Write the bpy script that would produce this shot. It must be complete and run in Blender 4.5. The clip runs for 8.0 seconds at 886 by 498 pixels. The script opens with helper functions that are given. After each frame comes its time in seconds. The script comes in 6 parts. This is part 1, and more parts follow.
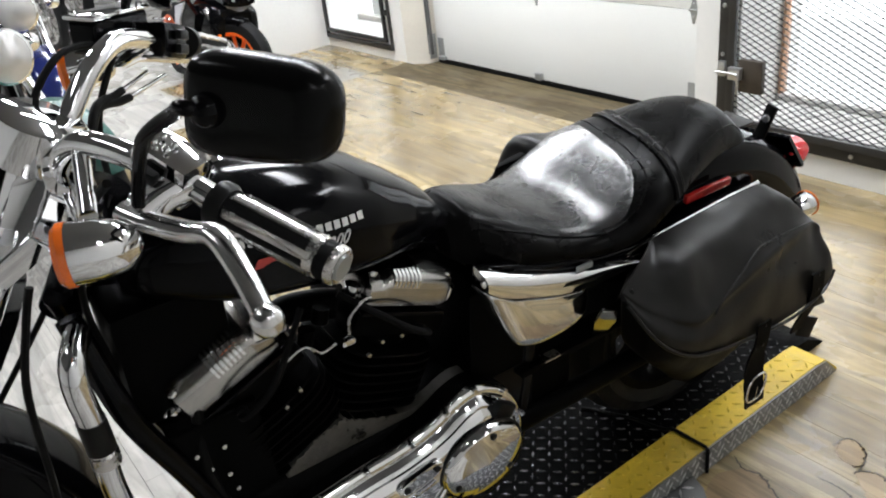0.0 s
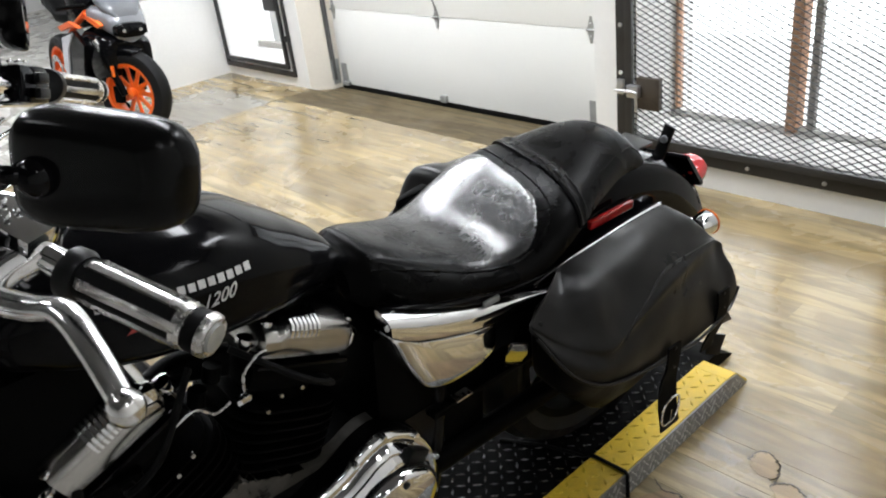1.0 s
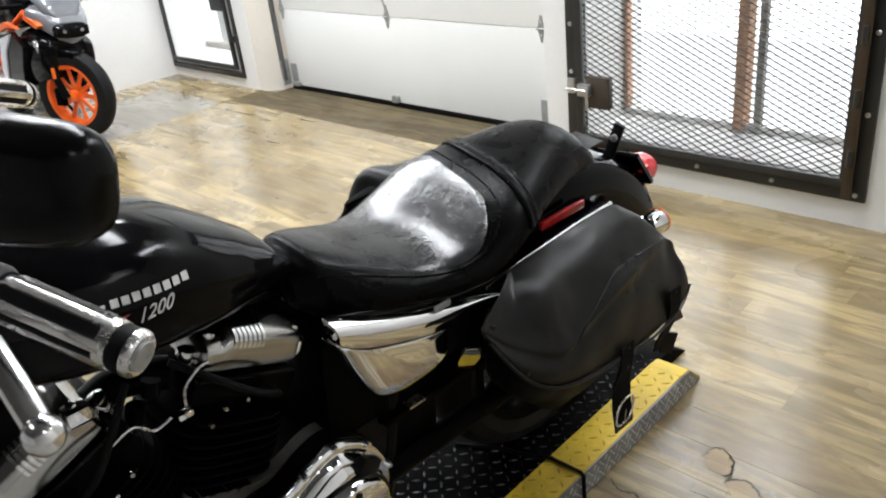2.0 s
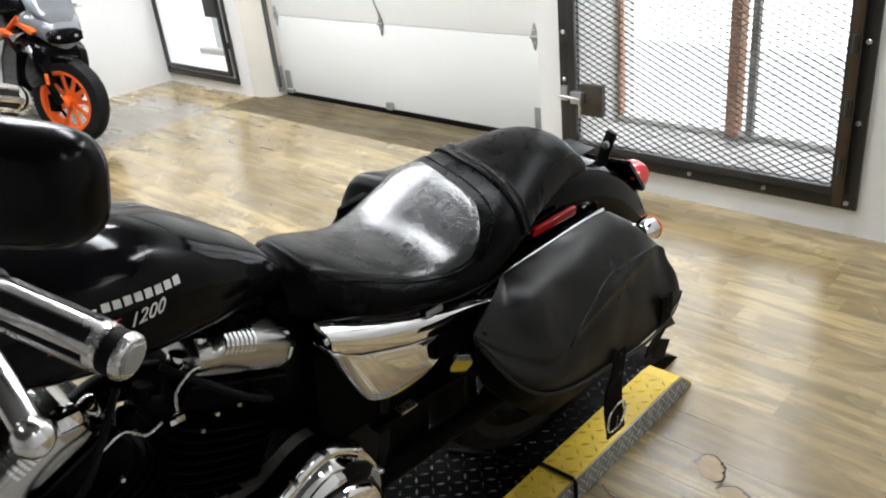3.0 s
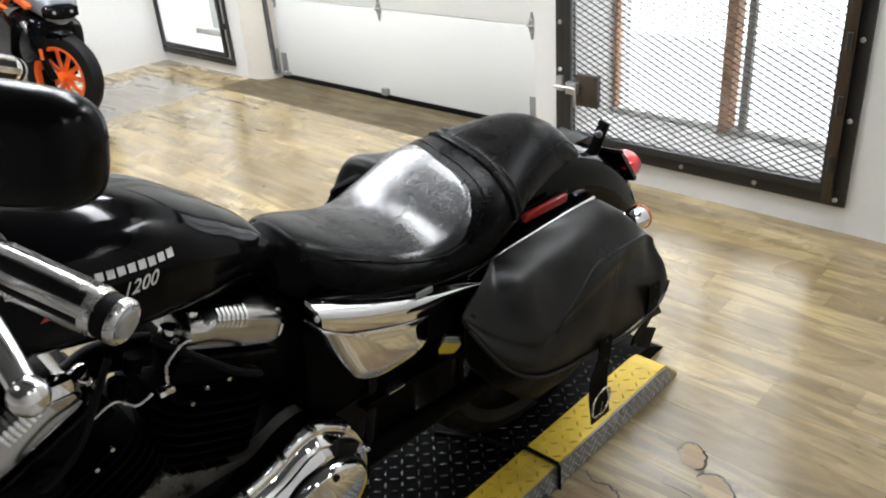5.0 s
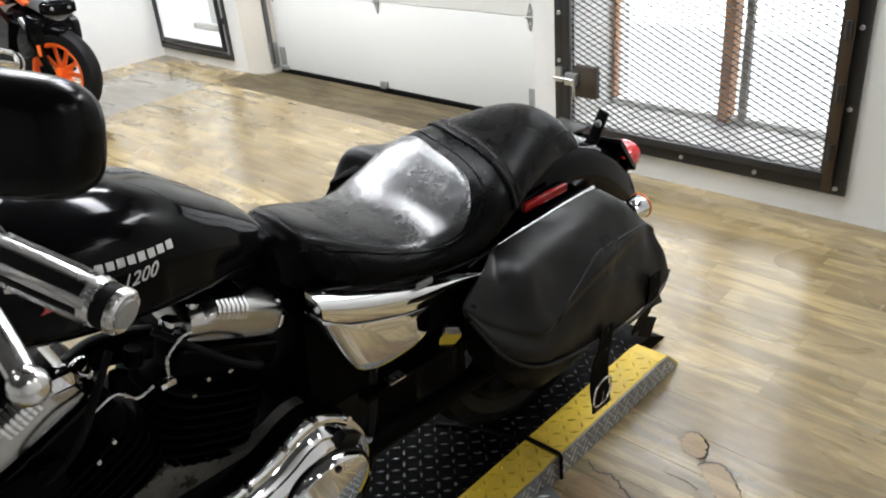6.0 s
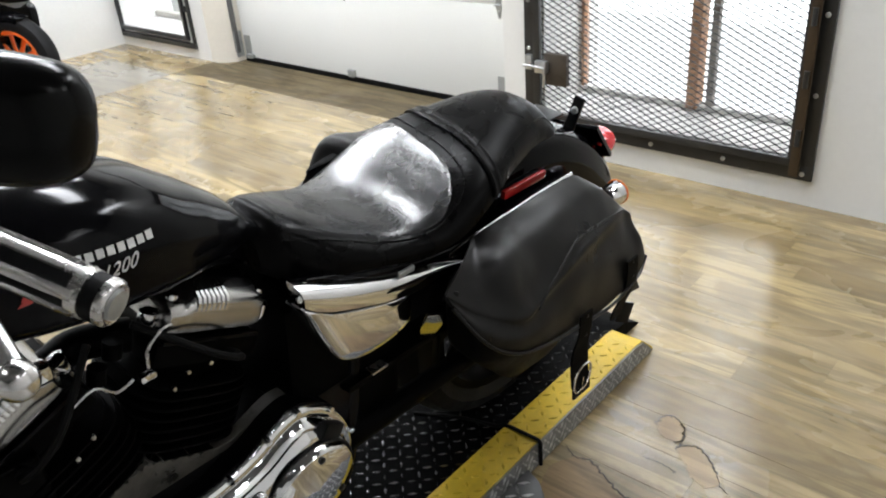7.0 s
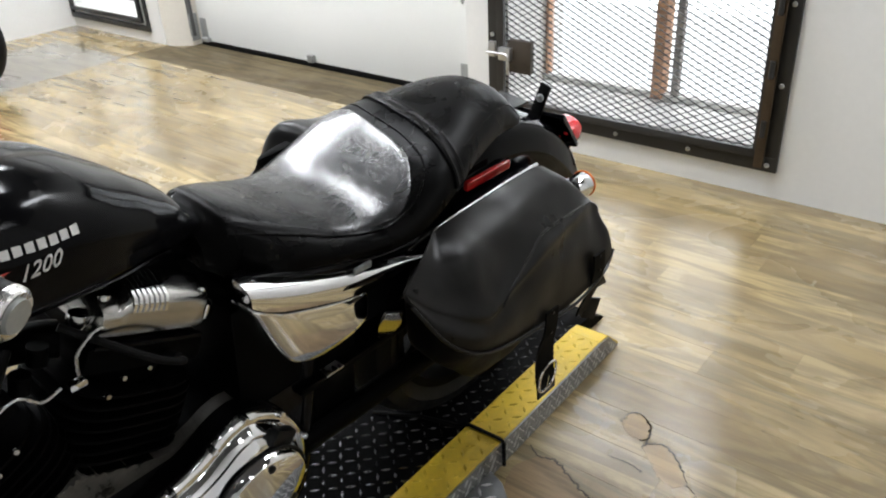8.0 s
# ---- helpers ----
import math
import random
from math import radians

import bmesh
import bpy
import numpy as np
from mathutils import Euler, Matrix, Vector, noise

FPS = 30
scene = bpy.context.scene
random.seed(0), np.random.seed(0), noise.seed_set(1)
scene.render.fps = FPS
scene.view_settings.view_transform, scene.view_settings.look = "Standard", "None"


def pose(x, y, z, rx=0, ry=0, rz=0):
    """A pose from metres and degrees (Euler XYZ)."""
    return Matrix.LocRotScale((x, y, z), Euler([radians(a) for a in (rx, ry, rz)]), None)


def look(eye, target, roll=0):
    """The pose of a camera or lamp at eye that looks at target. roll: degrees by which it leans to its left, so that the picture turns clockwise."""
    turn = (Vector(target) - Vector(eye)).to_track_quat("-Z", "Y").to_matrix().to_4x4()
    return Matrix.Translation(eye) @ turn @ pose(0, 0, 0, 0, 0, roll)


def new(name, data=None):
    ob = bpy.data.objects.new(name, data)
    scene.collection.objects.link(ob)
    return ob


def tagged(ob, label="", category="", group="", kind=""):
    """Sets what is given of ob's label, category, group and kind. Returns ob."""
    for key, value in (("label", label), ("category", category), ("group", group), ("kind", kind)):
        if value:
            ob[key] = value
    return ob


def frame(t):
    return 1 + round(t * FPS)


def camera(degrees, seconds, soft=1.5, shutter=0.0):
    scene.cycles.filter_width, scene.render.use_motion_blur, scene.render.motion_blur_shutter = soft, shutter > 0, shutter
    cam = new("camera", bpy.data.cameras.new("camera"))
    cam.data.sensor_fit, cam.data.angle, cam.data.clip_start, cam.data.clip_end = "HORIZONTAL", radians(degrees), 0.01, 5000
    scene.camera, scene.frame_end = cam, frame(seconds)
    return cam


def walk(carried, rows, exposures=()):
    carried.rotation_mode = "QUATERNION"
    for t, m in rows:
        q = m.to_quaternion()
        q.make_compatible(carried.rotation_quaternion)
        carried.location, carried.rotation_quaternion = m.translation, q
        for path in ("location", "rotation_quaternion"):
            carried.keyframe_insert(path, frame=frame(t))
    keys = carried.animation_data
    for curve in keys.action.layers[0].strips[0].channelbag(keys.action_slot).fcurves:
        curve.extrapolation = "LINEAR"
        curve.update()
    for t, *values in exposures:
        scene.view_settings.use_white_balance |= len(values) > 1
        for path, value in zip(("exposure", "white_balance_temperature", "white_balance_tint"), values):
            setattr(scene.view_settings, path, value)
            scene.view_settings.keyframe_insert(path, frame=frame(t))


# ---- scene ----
cam = camera(57.5, 8.0, 2.0)
PATH = [
    (0, (-1.193, -0.991, 1.315), (-0.199, 0.492, 0.413), -7.1),
    (0.5, (-1.154, -0.973, 1.314), (-0.043, 0.437, 0.433), -6.7),
    (1, (-1.13, -0.959, 1.314), (0.035, 0.408, 0.433), -7.2),
    (1.5, (-1.115, -0.953, 1.31), (0.086, 0.372, 0.414), -6.8),
    (2, (-1.103, -0.947, 1.306), (0.137, 0.344, 0.413), -6.7),
    (3.5, (-1.107, -0.955, 1.304), (0.156, 0.326, 0.43), -6.1),
    (4, (-1.114, -0.957, 1.299), (0.145, 0.316, 0.409), -4.8),
    (4.5, (-1.116, -0.961, 1.302), (0.148, 0.301, 0.401), -4.4),
    (6, (-1.117, -0.966, 1.296), (0.137, 0.294, 0.378), -5.1),
    (6.5, (-1.111, -0.962, 1.288), (0.154, 0.265, 0.343), -5.0),
    (7, (-1.129, -0.941, 1.29), (0.171, 0.248, 0.344), -4.5),
    (7.5, (-1.158, -0.92, 1.275), (0.197, 0.163, 0.279), -2.4),
    (8, (-1.073, -0.899, 1.263), (0.273, 0.211, 0.287), -3.0),
]
walk(cam, [(t, look(eye, target, roll)) for t, eye, target, roll in PATH])

# ---- light ----
world = bpy.data.worlds.new("world")
scene.world = world
world.use_nodes = True
wn = world.node_tree
sky = wn.nodes.new("ShaderNodeTexSky")
sky.sky_type, sky.sun_disc, sky.sun_elevation, sky.sun_rotation = "NISHITA", False, radians(40), radians(90)
wn.nodes["Background"].inputs["Strength"].default_value = 0.12
wn.links.new(sky.outputs[0], wn.nodes["Background"].inputs["Color"])


def area_lamp(name, m, w, h, watts, colour):
    d = bpy.data.lights.new(name, "AREA")
    d.shape, d.size, d.size_y, d.energy, d.color = "RECTANGLE", w, h, watts, colour
    ob = new(name, d)
    ob.matrix_world = m
    return ob


# overcast daylight outside the two windows
area_lamp("window_daylight", look((2.45, 0.40, 1.45), (0.0, 0.40, 0.75)), 2.4, 2.4, 37, (0.93, 0.97, 1.0))
area_lamp("window_daylight", look((2.40, 0.40, 2.45), (1.66, 0.40, 0.17)), 1.2, 0.7, 34, (0.93, 0.97, 1.0))
area_lamp("window_daylight", look((2.65, 4.20, 1.45), (0.0, 4.1, 0.70)), 1.8, 2.2, 25, (0.93, 0.97, 1.0))

# ---- materials ----
def rgb(c):
    return (*c, 1.0) if len(c) == 3 else c


class Mat:
    """A node material in the making."""

    def __init__(self, name, colour=(0.5, 0.5, 0.5), rough=0.5, metal=0.0, **more):
        self.m = bpy.data.materials.new(name)
        self.m.use_nodes = True
        self.t = self.m.node_tree
        self.b = self.t.nodes["Principled BSDF"]
        self.set("Base Color", rgb(colour))
        self.set("Roughness", rough)
        self.set("Metallic", metal)
        for k, v in more.items():
            self.set(k.replace("_", " "), v)

    def set(self, name, v):
        self.b.inputs[name].default_value = v

    def node(self, kind, **inputs):
        n = self.t.nodes.new(kind)
        for k, v in inputs.items():
            self.put(n, k.replace("_", " "), v)
        return n

    def put(self, n, key, v):
        sock = n.inputs[int(key[1:])] if key[0] == "i" and key[1:].isdigit() else n.inputs[key]
        if hasattr(v, "is_linked"):
            self.t.links.new(v, sock)
        else:
            sock.default_value = v

    def wire(self, out, name):
        self.t.links.new(out, self.b.inputs[name])

    def coords(self, scale=(1, 1, 1), kind="Object"):
        c = self.t.nodes.new("ShaderNodeTexCoord")
        mp = self.t.nodes.new("ShaderNodeMapping")
        mp.inputs["Scale"].default_value = scale
        self.t.links.new(c.outputs[kind], mp.inputs["Vector"])
        return mp.outputs[0]

    def noise(self, scale, detail=4, rough=0.55, at=None, distort=0.0):
        n = self.node("ShaderNodeTexNoise", Scale=scale, Detail=detail, Roughness=rough, Distortion=distort)
        self.t.links.new(at if at is not None else self.coords(), n.inputs["Vector"])
        return n.outputs["Fac"]

    def ramp(self, fac, stops):
        n = self.t.nodes.new("ShaderNodeValToRGB")
        while len(n.color_ramp.elements) < len(stops):
            n.color_ramp.elements.new(0.5)
        for e, (p, c) in zip(n.color_ramp.elements, stops):
            e.position = p
            e.color = rgb(c) if not isinstance(c, (int, float)) else (c, c, c, 1)
        self.t.links.new(fac, n.inputs[0])
        return n.outputs[0]

    def mix(self, fac, a, b, blend="MIX"):
        n = self.t.nodes.new("ShaderNodeMix")
        n.data_type, n.blend_type = "RGBA", blend
        for s, v in ((0, fac), (6, a), (7, b)):
            if hasattr(v, "is_linked"):
                self.t.links.new(v, n.inputs[s])
            else:
                n.inputs[s].default_value = v if s == 0 else rgb(v)
        return n.outputs[2]

    def math(self, op, a, b=0.0, c=0.0):
        n = self.t.nodes.new("ShaderNodeMath")
        n.operation = op
        for s, v in ((0, a), (1, b), (2, c)):
            if hasattr(v, "is_linked"):
                self.t.links.new(v, n.inputs[s])
            else:
                n.inputs[s].default_value = v
        return n.outputs[0]

    def bump(self, height, strength=0.3, distance=0.002):
        n = self.node("ShaderNodeBump", Strength=strength, Distance=distance)
        self.t.links.new(height, n.inputs["Height"])
        self.t.links.new(n.outputs[0], self.b.inputs["Normal"])


def worn(name, colour, rough, metal=0.0, vary=0.15, scale=6.0, grain=90.0, bump=0.15, depth=0.0008, **more):
    """A surface whose tint and gloss vary at two scales, with a fine relief."""
    k = Mat(name, colour, rough, metal, **more)
    big, fine = k.noise(scale, 5), k.noise(grain, 3)
    both = k.math("ADD", k.math("MULTIPLY", big, 0.65), k.math("MULTIPLY", fine, 0.35))
    lo = tuple(max(0.0, c * (1 - vary)) for c in colour)
    hi = tuple(min(1.0, c * (1 + vary)) for c in colour)
    k.wire(k.ramp(both, [(0.3, lo), (0.7, hi)]), "Base Color")
    k.wire(k.ramp(both, [(0.3, max(0.0, rough * (1 - vary * 1.3))), (0.7, min(1.0, rough * (1 + vary * 1.3)))]), "Roughness")
    k.bump(fine, bump, depth)
    return k.m


wall_paint = worn("wall_paint", (0.76, 0.76, 0.74), 0.6, vary=0.035, scale=1.6, grain=45, bump=0.25, depth=0.0015)
jamb_paint = worn("jamb_paint", (0.70, 0.66, 0.58), 0.6, vary=0.06, scale=2.5, grain=50, bump=0.25, depth=0.0015)
ceiling_paint = worn("ceiling_paint", (0.10, 0.10, 0.10), 0.85, vary=0.03, scale=2)
door_paint = worn("door_paint", (0.74, 0.745, 0.72), 0.45, vary=0.02, scale=1.3, grain=120, bump=0.12)
steel_dark = worn("painted_dark_steel", (0.026, 0.026, 0.026), 0.45, 0.2, vary=0.35, scale=9, grain=120, bump=0.3)
mesh_steel = worn("mesh_steel", (0.026, 0.025, 0.024), 0.55, 0.2, vary=0.3)
rust_wood = worn("weathered_brown_frame", (0.52, 0.29, 0.17), 0.7, vary=0.40, scale=14, grain=70, bump=0.5, depth=0.002)
sill_mat = worn("dusty_sill", (0.76, 0.75, 0.73), 0.85, vary=0.30, scale=12, grain=60, bump=0.5, depth=0.003)
zinc = worn("zinc_plated_steel", (0.55, 0.56, 0.57), 0.35, 0.9, vary=0.2, scale=30)
grey_metal = worn("grey_bracket_steel", (0.36, 0.37, 0.36), 0.5, 0.6, vary=0.2, scale=20)
rubber = worn("black_rubber", (0.004, 0.004, 0.004), 0.6, vary=0.3, scale=20, grain=200, Specular_IOR_Level=0.1)
tyre_rubber = worn("tyre_rubber", (0.008, 0.008, 0.0083), 0.6, vary=0.3, scale=14, grain=160, Specular_IOR_Level=0.15)
chrome = worn("chrome", (0.83, 0.83, 0.84), 0.06, 1.0, vary=0.03, scale=5, grain=60, bump=0.015, depth=0.0004)
satin_metal = worn("satin_aluminium", (0.60, 0.585, 0.565), 0.27, 1.0, vary=0.10, scale=18, grain=140, bump=0.015, depth=0.0002)
lever_metal = worn("polished_aluminium", (0.72, 0.71, 0.70), 0.19, 1.0, vary=0.03, scale=18, grain=140, bump=0.006, depth=0.0002)
rocker_metal = worn("brushed_cover_metal", (0.44, 0.428, 0.41), 0.20, 1.0, vary=0.10, scale=10, grain=140, bump=0.02, depth=0.0002)
black_gloss = worn("black_lacquer", (0.0025, 0.0025, 0.003), 0.10, vary=0.2, scale=3, grain=160, bump=0.006, Specular_IOR_Level=0.11)
black_satin = worn("black_engine_paint", (0.0015, 0.0015, 0.0015), 0.42, vary=0.3, scale=16, grain=140, bump=0.25, Specular_IOR_Level=0.03)
black_plastic = worn("black_plastic", (0.004, 0.004, 0.004), 0.35, vary=0.25, scale=10, grain=150, bump=0.1, Specular_IOR_Level=0.2)
yellow_paint = worn("yellow_paint", (0.62, 0.43, 0.03), 0.42, vary=0.22, scale=9, grain=70, bump=0.3)
yellow_bar = worn("rubbed_yellow_bar", (0.66, 0.47, 0.06), 0.24, 0.25, vary=0.35, scale=30, grain=90, bump=0.3)
galvanised = worn("galvanised_plate", (0.26, 0.26, 0.26), 0.42, 0.7, vary=0.25, scale=22, grain=90, bump=0.2)
black_plate = worn("black_coated_plate", (0.002, 0.002, 0.0021), 0.6, 0.0, vary=0.4, scale=14, grain=80, bump=0.3, Specular_IOR_Level=0.02)
flank_steel = worn("worn_bare_tread", (0.58, 0.58, 0.57), 0.36, 0.75, vary=0.3, scale=25, grain=80)
worn_plate = worn("worn_plate_tread", (0.072, 0.072, 0.075), 0.26, 0.7, vary=0.4, scale=25, grain=80)
red_lens = worn("red_lens", (0.55, 0.012, 0.016), 0.08, vary=0.1, scale=30, Coat_Weight=0.5)
red_reflector = worn("red_reflector", (0.26, 0.006, 0.006), 0.12, vary=0.25, scale=60, grain=300, bump=0.5)
amber_lens = worn("amber_lens", (0.85, 0.16, 0.015), 0.12, vary=0.12, scale=40, Coat_Weight=0.5)
orange_paint = worn("orange_paint", (0.80, 0.125, 0.012), 0.3, vary=0.08, scale=12)
white_plastic = worn("white_fairing", (0.62, 0.62, 0.64), 0.25, vary=0.05, scale=8)
grey_screen = worn("smoked_screen", (0.30, 0.31, 0.33), 0.08, vary=0.1, scale=6, Transmission_Weight=0.55)
silver_gloss = worn("silver_fairing", (0.22, 0.225, 0.24), 0.16, 0.3, vary=0.08, scale=8)
print_white = worn("white_print", (0.62, 0.62, 0.60), 0.4, vary=0.08, scale=60)
print_red = worn("red_print", (0.42, 0.035, 0.03), 0.4, vary=0.1, scale=60)
blue_gloss = worn("blue_lacquer", (0.008, 0.012, 0.06), 0.12, vary=0.15)
teal_paint = worn("teal_paint", (0.006, 0.055, 0.043), 0.3, vary=0.15)
clear_lens = worn("clear_lens", (0.82, 0.80, 0.78), 0.05, vary=0.03, Transmission_Weight=0.7, IOR=1.45)

glass = Mat("window_glass", (0.95, 0.97, 0.97), 0.02, 0.0, Transmission_Weight=1.0, IOR=1.45).m

# leather: fine pores, soft creases
def leather_mat(name, colour, rough, pores=260.0, crease=14.0, spec=0.3):
    k = Mat(name, colour, rough, **{"Specular_IOR_Level": spec})
    v = k.node("ShaderNodeTexVoronoi", Scale=pores)
    k.t.links.new(k.coords(), v.inputs["Vector"])
    big = k.noise(crease, 5, 0.6, distort=0.6)
    k.wire(k.ramp(big, [(0.3, tuple(c * 0.7 for c in colour)), (0.72, tuple(c * 1.5 for c in colour))]), "Base Color")
    k.wire(k.ramp(big, [(0.3, rough - 0.07), (0.7, rough + 0.1)]), "Roughness")
    h = k.math("ADD", k.math("MULTIPLY", v.outputs["Distance"], 0.25), k.math("MULTIPLY", big, 0.9))
    k.bump(h, 0.28, 0.0014)
    return k.m


seat_leather = leather_mat("seat_vinyl", (0.0018, 0.0017, 0.0017), 0.28, spec=0.06)
bag_leather = leather_mat("saddlebag_leather", (0.0055, 0.0051, 0.0047), 0.32, crease=9.0, spec=0.23)
# duller, darker copy of the bag leather: shade below the lid put into it
shaded_leather = leather_mat("shaded_matt_leather", (0.0025, 0.0024, 0.0023), 0.55, crease=9.0, spec=0.04)


def patch_mat():
    """Vinyl worn to a shine where the rider sits, duller towards the nose, with fine wrinkles and scuffs."""
    k = Mat("polished_seat_patch", (0.010, 0.010, 0.010), 0.3)
    big = k.noise(15, 6, 0.62, k.coords((1, 0.7, 1)), 1.0)
    scuff = k.noise(34, 6, 0.7, k.coords((0.5, 1.3, 1)), 2.2)
    wr = k.noise(85, 4, 0.6, k.coords((1, 0.3, 1)), 1.2)
    sep = k.node("ShaderNodeSeparateXYZ")
    k.t.links.new(k.coords(), sep.inputs[0])
    # shine cut by position, so the bright reflection ends before the nose
    shine_mask = k.ramp(k.math("ADD", k.math("MULTIPLY", sep.outputs[0], 1.0), k.math("ADD", k.math("MULTIPLY", big, 0.06), 0.47)), [(0.14, 0.0), (0.27, 1.0)])
    both = k.math("ADD", k.math("MULTIPLY", big, 0.6), k.math("MULTIPLY", scuff, 0.4))
    k.wire(k.ramp(both, [(0.32, 0.16), (0.68, 0.34)]), "Roughness")
    k.wire(k.ramp(wr, [(0.3, (0.004, 0.004, 0.004)), (0.75, (0.014, 0.014, 0.015))]), "Base Color")
    k.wire(k.math("MULTIPLY_ADD", shine_mask, 0.55, 0.10), "Specular IOR Level")
    k.wire(k.math("MULTIPLY", shine_mask, 0.5), "Coat Weight")
    k.set("Coat IOR", 1.6)
    k.set("Coat Roughness", 0.25)
    k.bump(k.math("ADD", k.math("MULTIPLY", big, 0.55), k.math("ADD", k.math("MULTIPLY", wr, 0.40), k.math("MULTIPLY", scuff, 0.22))), 0.40, 0.003)
    return k.m


patch_leather = patch_mat()


def plank_mat(name, tints, rough=0.26, polish=0.45, print_=0.5):
    """Printed vinyl planks: each piece has its own tint; grain runs along the plank."""
    k = Mat(name, (0.5, 0.4, 0.25), rough)
    k.set("Coat Weight", polish)
    k.set("Coat Roughness", 0.17)
    k.set("Specular IOR Level", 0.25 + 0.5 * polish)
    info = k.t.nodes.new("ShaderNodeObjectInfo")
    at = k.node("ShaderNodeTexCoord").outputs["Object"]
    off = k.node("ShaderNodeCombineXYZ", Z=k.math("MULTIPLY", info.outputs["Random"], 30.0))
    add = k.t.nodes.new("ShaderNodeVectorMath")
    k.t.links.new(at, add.inputs[0])
    k.t.links.new(off.outputs[0], add.inputs[1])

    def stretched(sx, sy):
        mp = k.t.nodes.new("ShaderNodeMapping")
        mp.inputs["Scale"].default_value = (sx, sy, 1)
        k.t.links.new(add.outputs[0], mp.inputs["Vector"])
        return mp.outputs[0]

    broad = k.noise(1.0, 5, 0.58, stretched(13, 1.5), 1.3)
    fine = k.noise(1.0, 5, 0.6, stretched(70, 3.0), 0.5)
    cloud = k.noise(1.0, 4, 0.55, stretched(6.0, 2.4), 0.8)
    base = k.ramp(info.outputs["Random"], [(0.0, tints[0]), (0.35, tints[1]), (0.65, tints[2]), (1.0, tints[3])])
    base.node.color_ramp.interpolation = "LINEAR"
    dark = k.mix(k.ramp(broad, [(0.46, 0.0), (0.57, 0.76 * print_)]), base, tuple(c * 0.30 for c in tints[1]))
    grey = k.mix(k.ramp(cloud, [(0.45, 0.0), (0.75, 0.5)]), dark, tints[4])
    col = k.mix(k.ramp(fine, [(0.40, 0.0), (0.8, 0.22)]), grey, tuple(c * 0.45 for c in tints[1]))
    # walked-in brown stains that run on over the joints
    geo = k.t.nodes.new("ShaderNodeNewGeometry")

    def laid(sx, sy):
        mp = k.t.nodes.new("ShaderNodeMapping")
        mp.inputs["Scale"].default_value = (sx, sy, 1.0)
        k.t.links.new(geo.outputs["Position"], mp.inputs["Vector"])
        return mp.outputs[0]

    stain = k.noise(1.0, 5, 0.62, laid(7.0, 2.2), 1.2)
    col = k.mix(k.ramp(stain, [(0.50, 0.0), (0.63, 0.66 * print_)]), col, tuple(c * f for c, f in zip(tints[1], (0.36, 0.33, 0.30))))
    # long dark grain lines
    line = k.noise(1.0, 4, 0.6, laid(40.0, 1.1), 0.7)
    col = k.mix(k.ramp(line, [(0.52, 0.0), (0.67, 0.62 * print_)]), col, tuple(c * 0.30 for c in tints[1]))
    # small dark nicks
    nick = k.noise(1.0, 2, 0.5, laid(30.0, 20.0), 0.0)
    col = k.mix(k.ramp(nick, [(0.73, 0.0), (0.78, 0.55)]), col, (0.05, 0.04, 0.03))
    k.wire(col, "Base Color")
    k.wire(k.ramp(k.noise(1.0, 4, 0.6, laid(3.0, 2.0), 0.6), [(0.3, rough * 0.75), (0.75, rough * 1.5)]), "Roughness")
    k.bump(k.math("ADD", fine, k.math("MULTIPLY", broad, 0.6)), 0.10, 0.0012)
    return k.m


plank_vinyl = plank_mat("plank_vinyl", [(0.215, 0.156, 0.074), (0.435, 0.330, 0.162), (0.300, 0.224, 0.108), (0.510, 0.396, 0.208), (0.350, 0.288, 0.196)], 0.24, 0.46, 0.95)
board_mat = plank_mat("threshold_board", [(0.120, 0.092, 0.050), (0.135, 0.104, 0.056), (0.126, 0.097, 0.052), (0.145, 0.111, 0.060), (0.12, 0.099, 0.065)], 0.65, 0.0, 0.8)
# greyer planks: shadow and reflection on that floor put into the tint
grey_lit_vinyl = plank_mat("grey_lit_plank_vinyl", [(0.25, 0.228, 0.185), (0.29, 0.262, 0.212), (0.27, 0.245, 0.20), (0.31, 0.282, 0.232), (0.26, 0.243, 0.21)])
# pale tile tint; on the far floor it paints in the windows' glare
pale_tile_glare_vinyl = plank_mat("pale_tile_and_glare", [(0.52, 0.50, 0.455), (0.60, 0.575, 0.525), (0.56, 0.535, 0.49), (0.64, 0.615, 0.565), (0.55, 0.53, 0.50)])
screed = worn("floor_screed", (0.20, 0.16, 0.10), 0.7, vary=0.3)


def glow_mat(name, colour, strength):
    k = Mat(name, colour)
    e = k.node("ShaderNodeEmission", Color=rgb(colour), Strength=strength)
    k.t.links.new(e.outputs[0], k.t.nodes["Material Output"].inputs["Surface"])
    return k.m


bright_sky = glow_mat("overcast_outdoors", (0.94, 0.96, 1.0), 2.0)
tube_glow = glow_mat("fluorescent_tube", (0.99, 0.99, 1.0), 10.0)


# ---- mesh helpers ----
def link(name, bm, material, parent=None, label="", smooth=True):
    me = bpy.data.meshes.new(name)
    bmesh.ops.recalc_face_normals(bm, faces=bm.faces)
    bm.to_mesh(me)
    bm.free()
    me.materials.append(material)
    if smooth:
        me.polygons.foreach_set("use_smooth", [True] * len(me.polygons))
        me.set_sharp_from_angle(angle=radians(38))
    ob = new(name, me)
    if parent:
        ob.parent = parent
    if label:
        ob["label"] = label
    return ob


def part(name, bm, material, parent, label=""):
    return link(name, bm, material, parent, label)


def thing(name, m, label, category, group="", kind=""):
    ob = new(name)
    ob.empty_display_size = 0.1
    ob.matrix_world = m
    return tagged(ob, label, category, group, kind)


def setting(name, bm, material, label="", category=""):
    ob = link(name, bm, material)
    return tagged(ob, label, category, kind="structure")


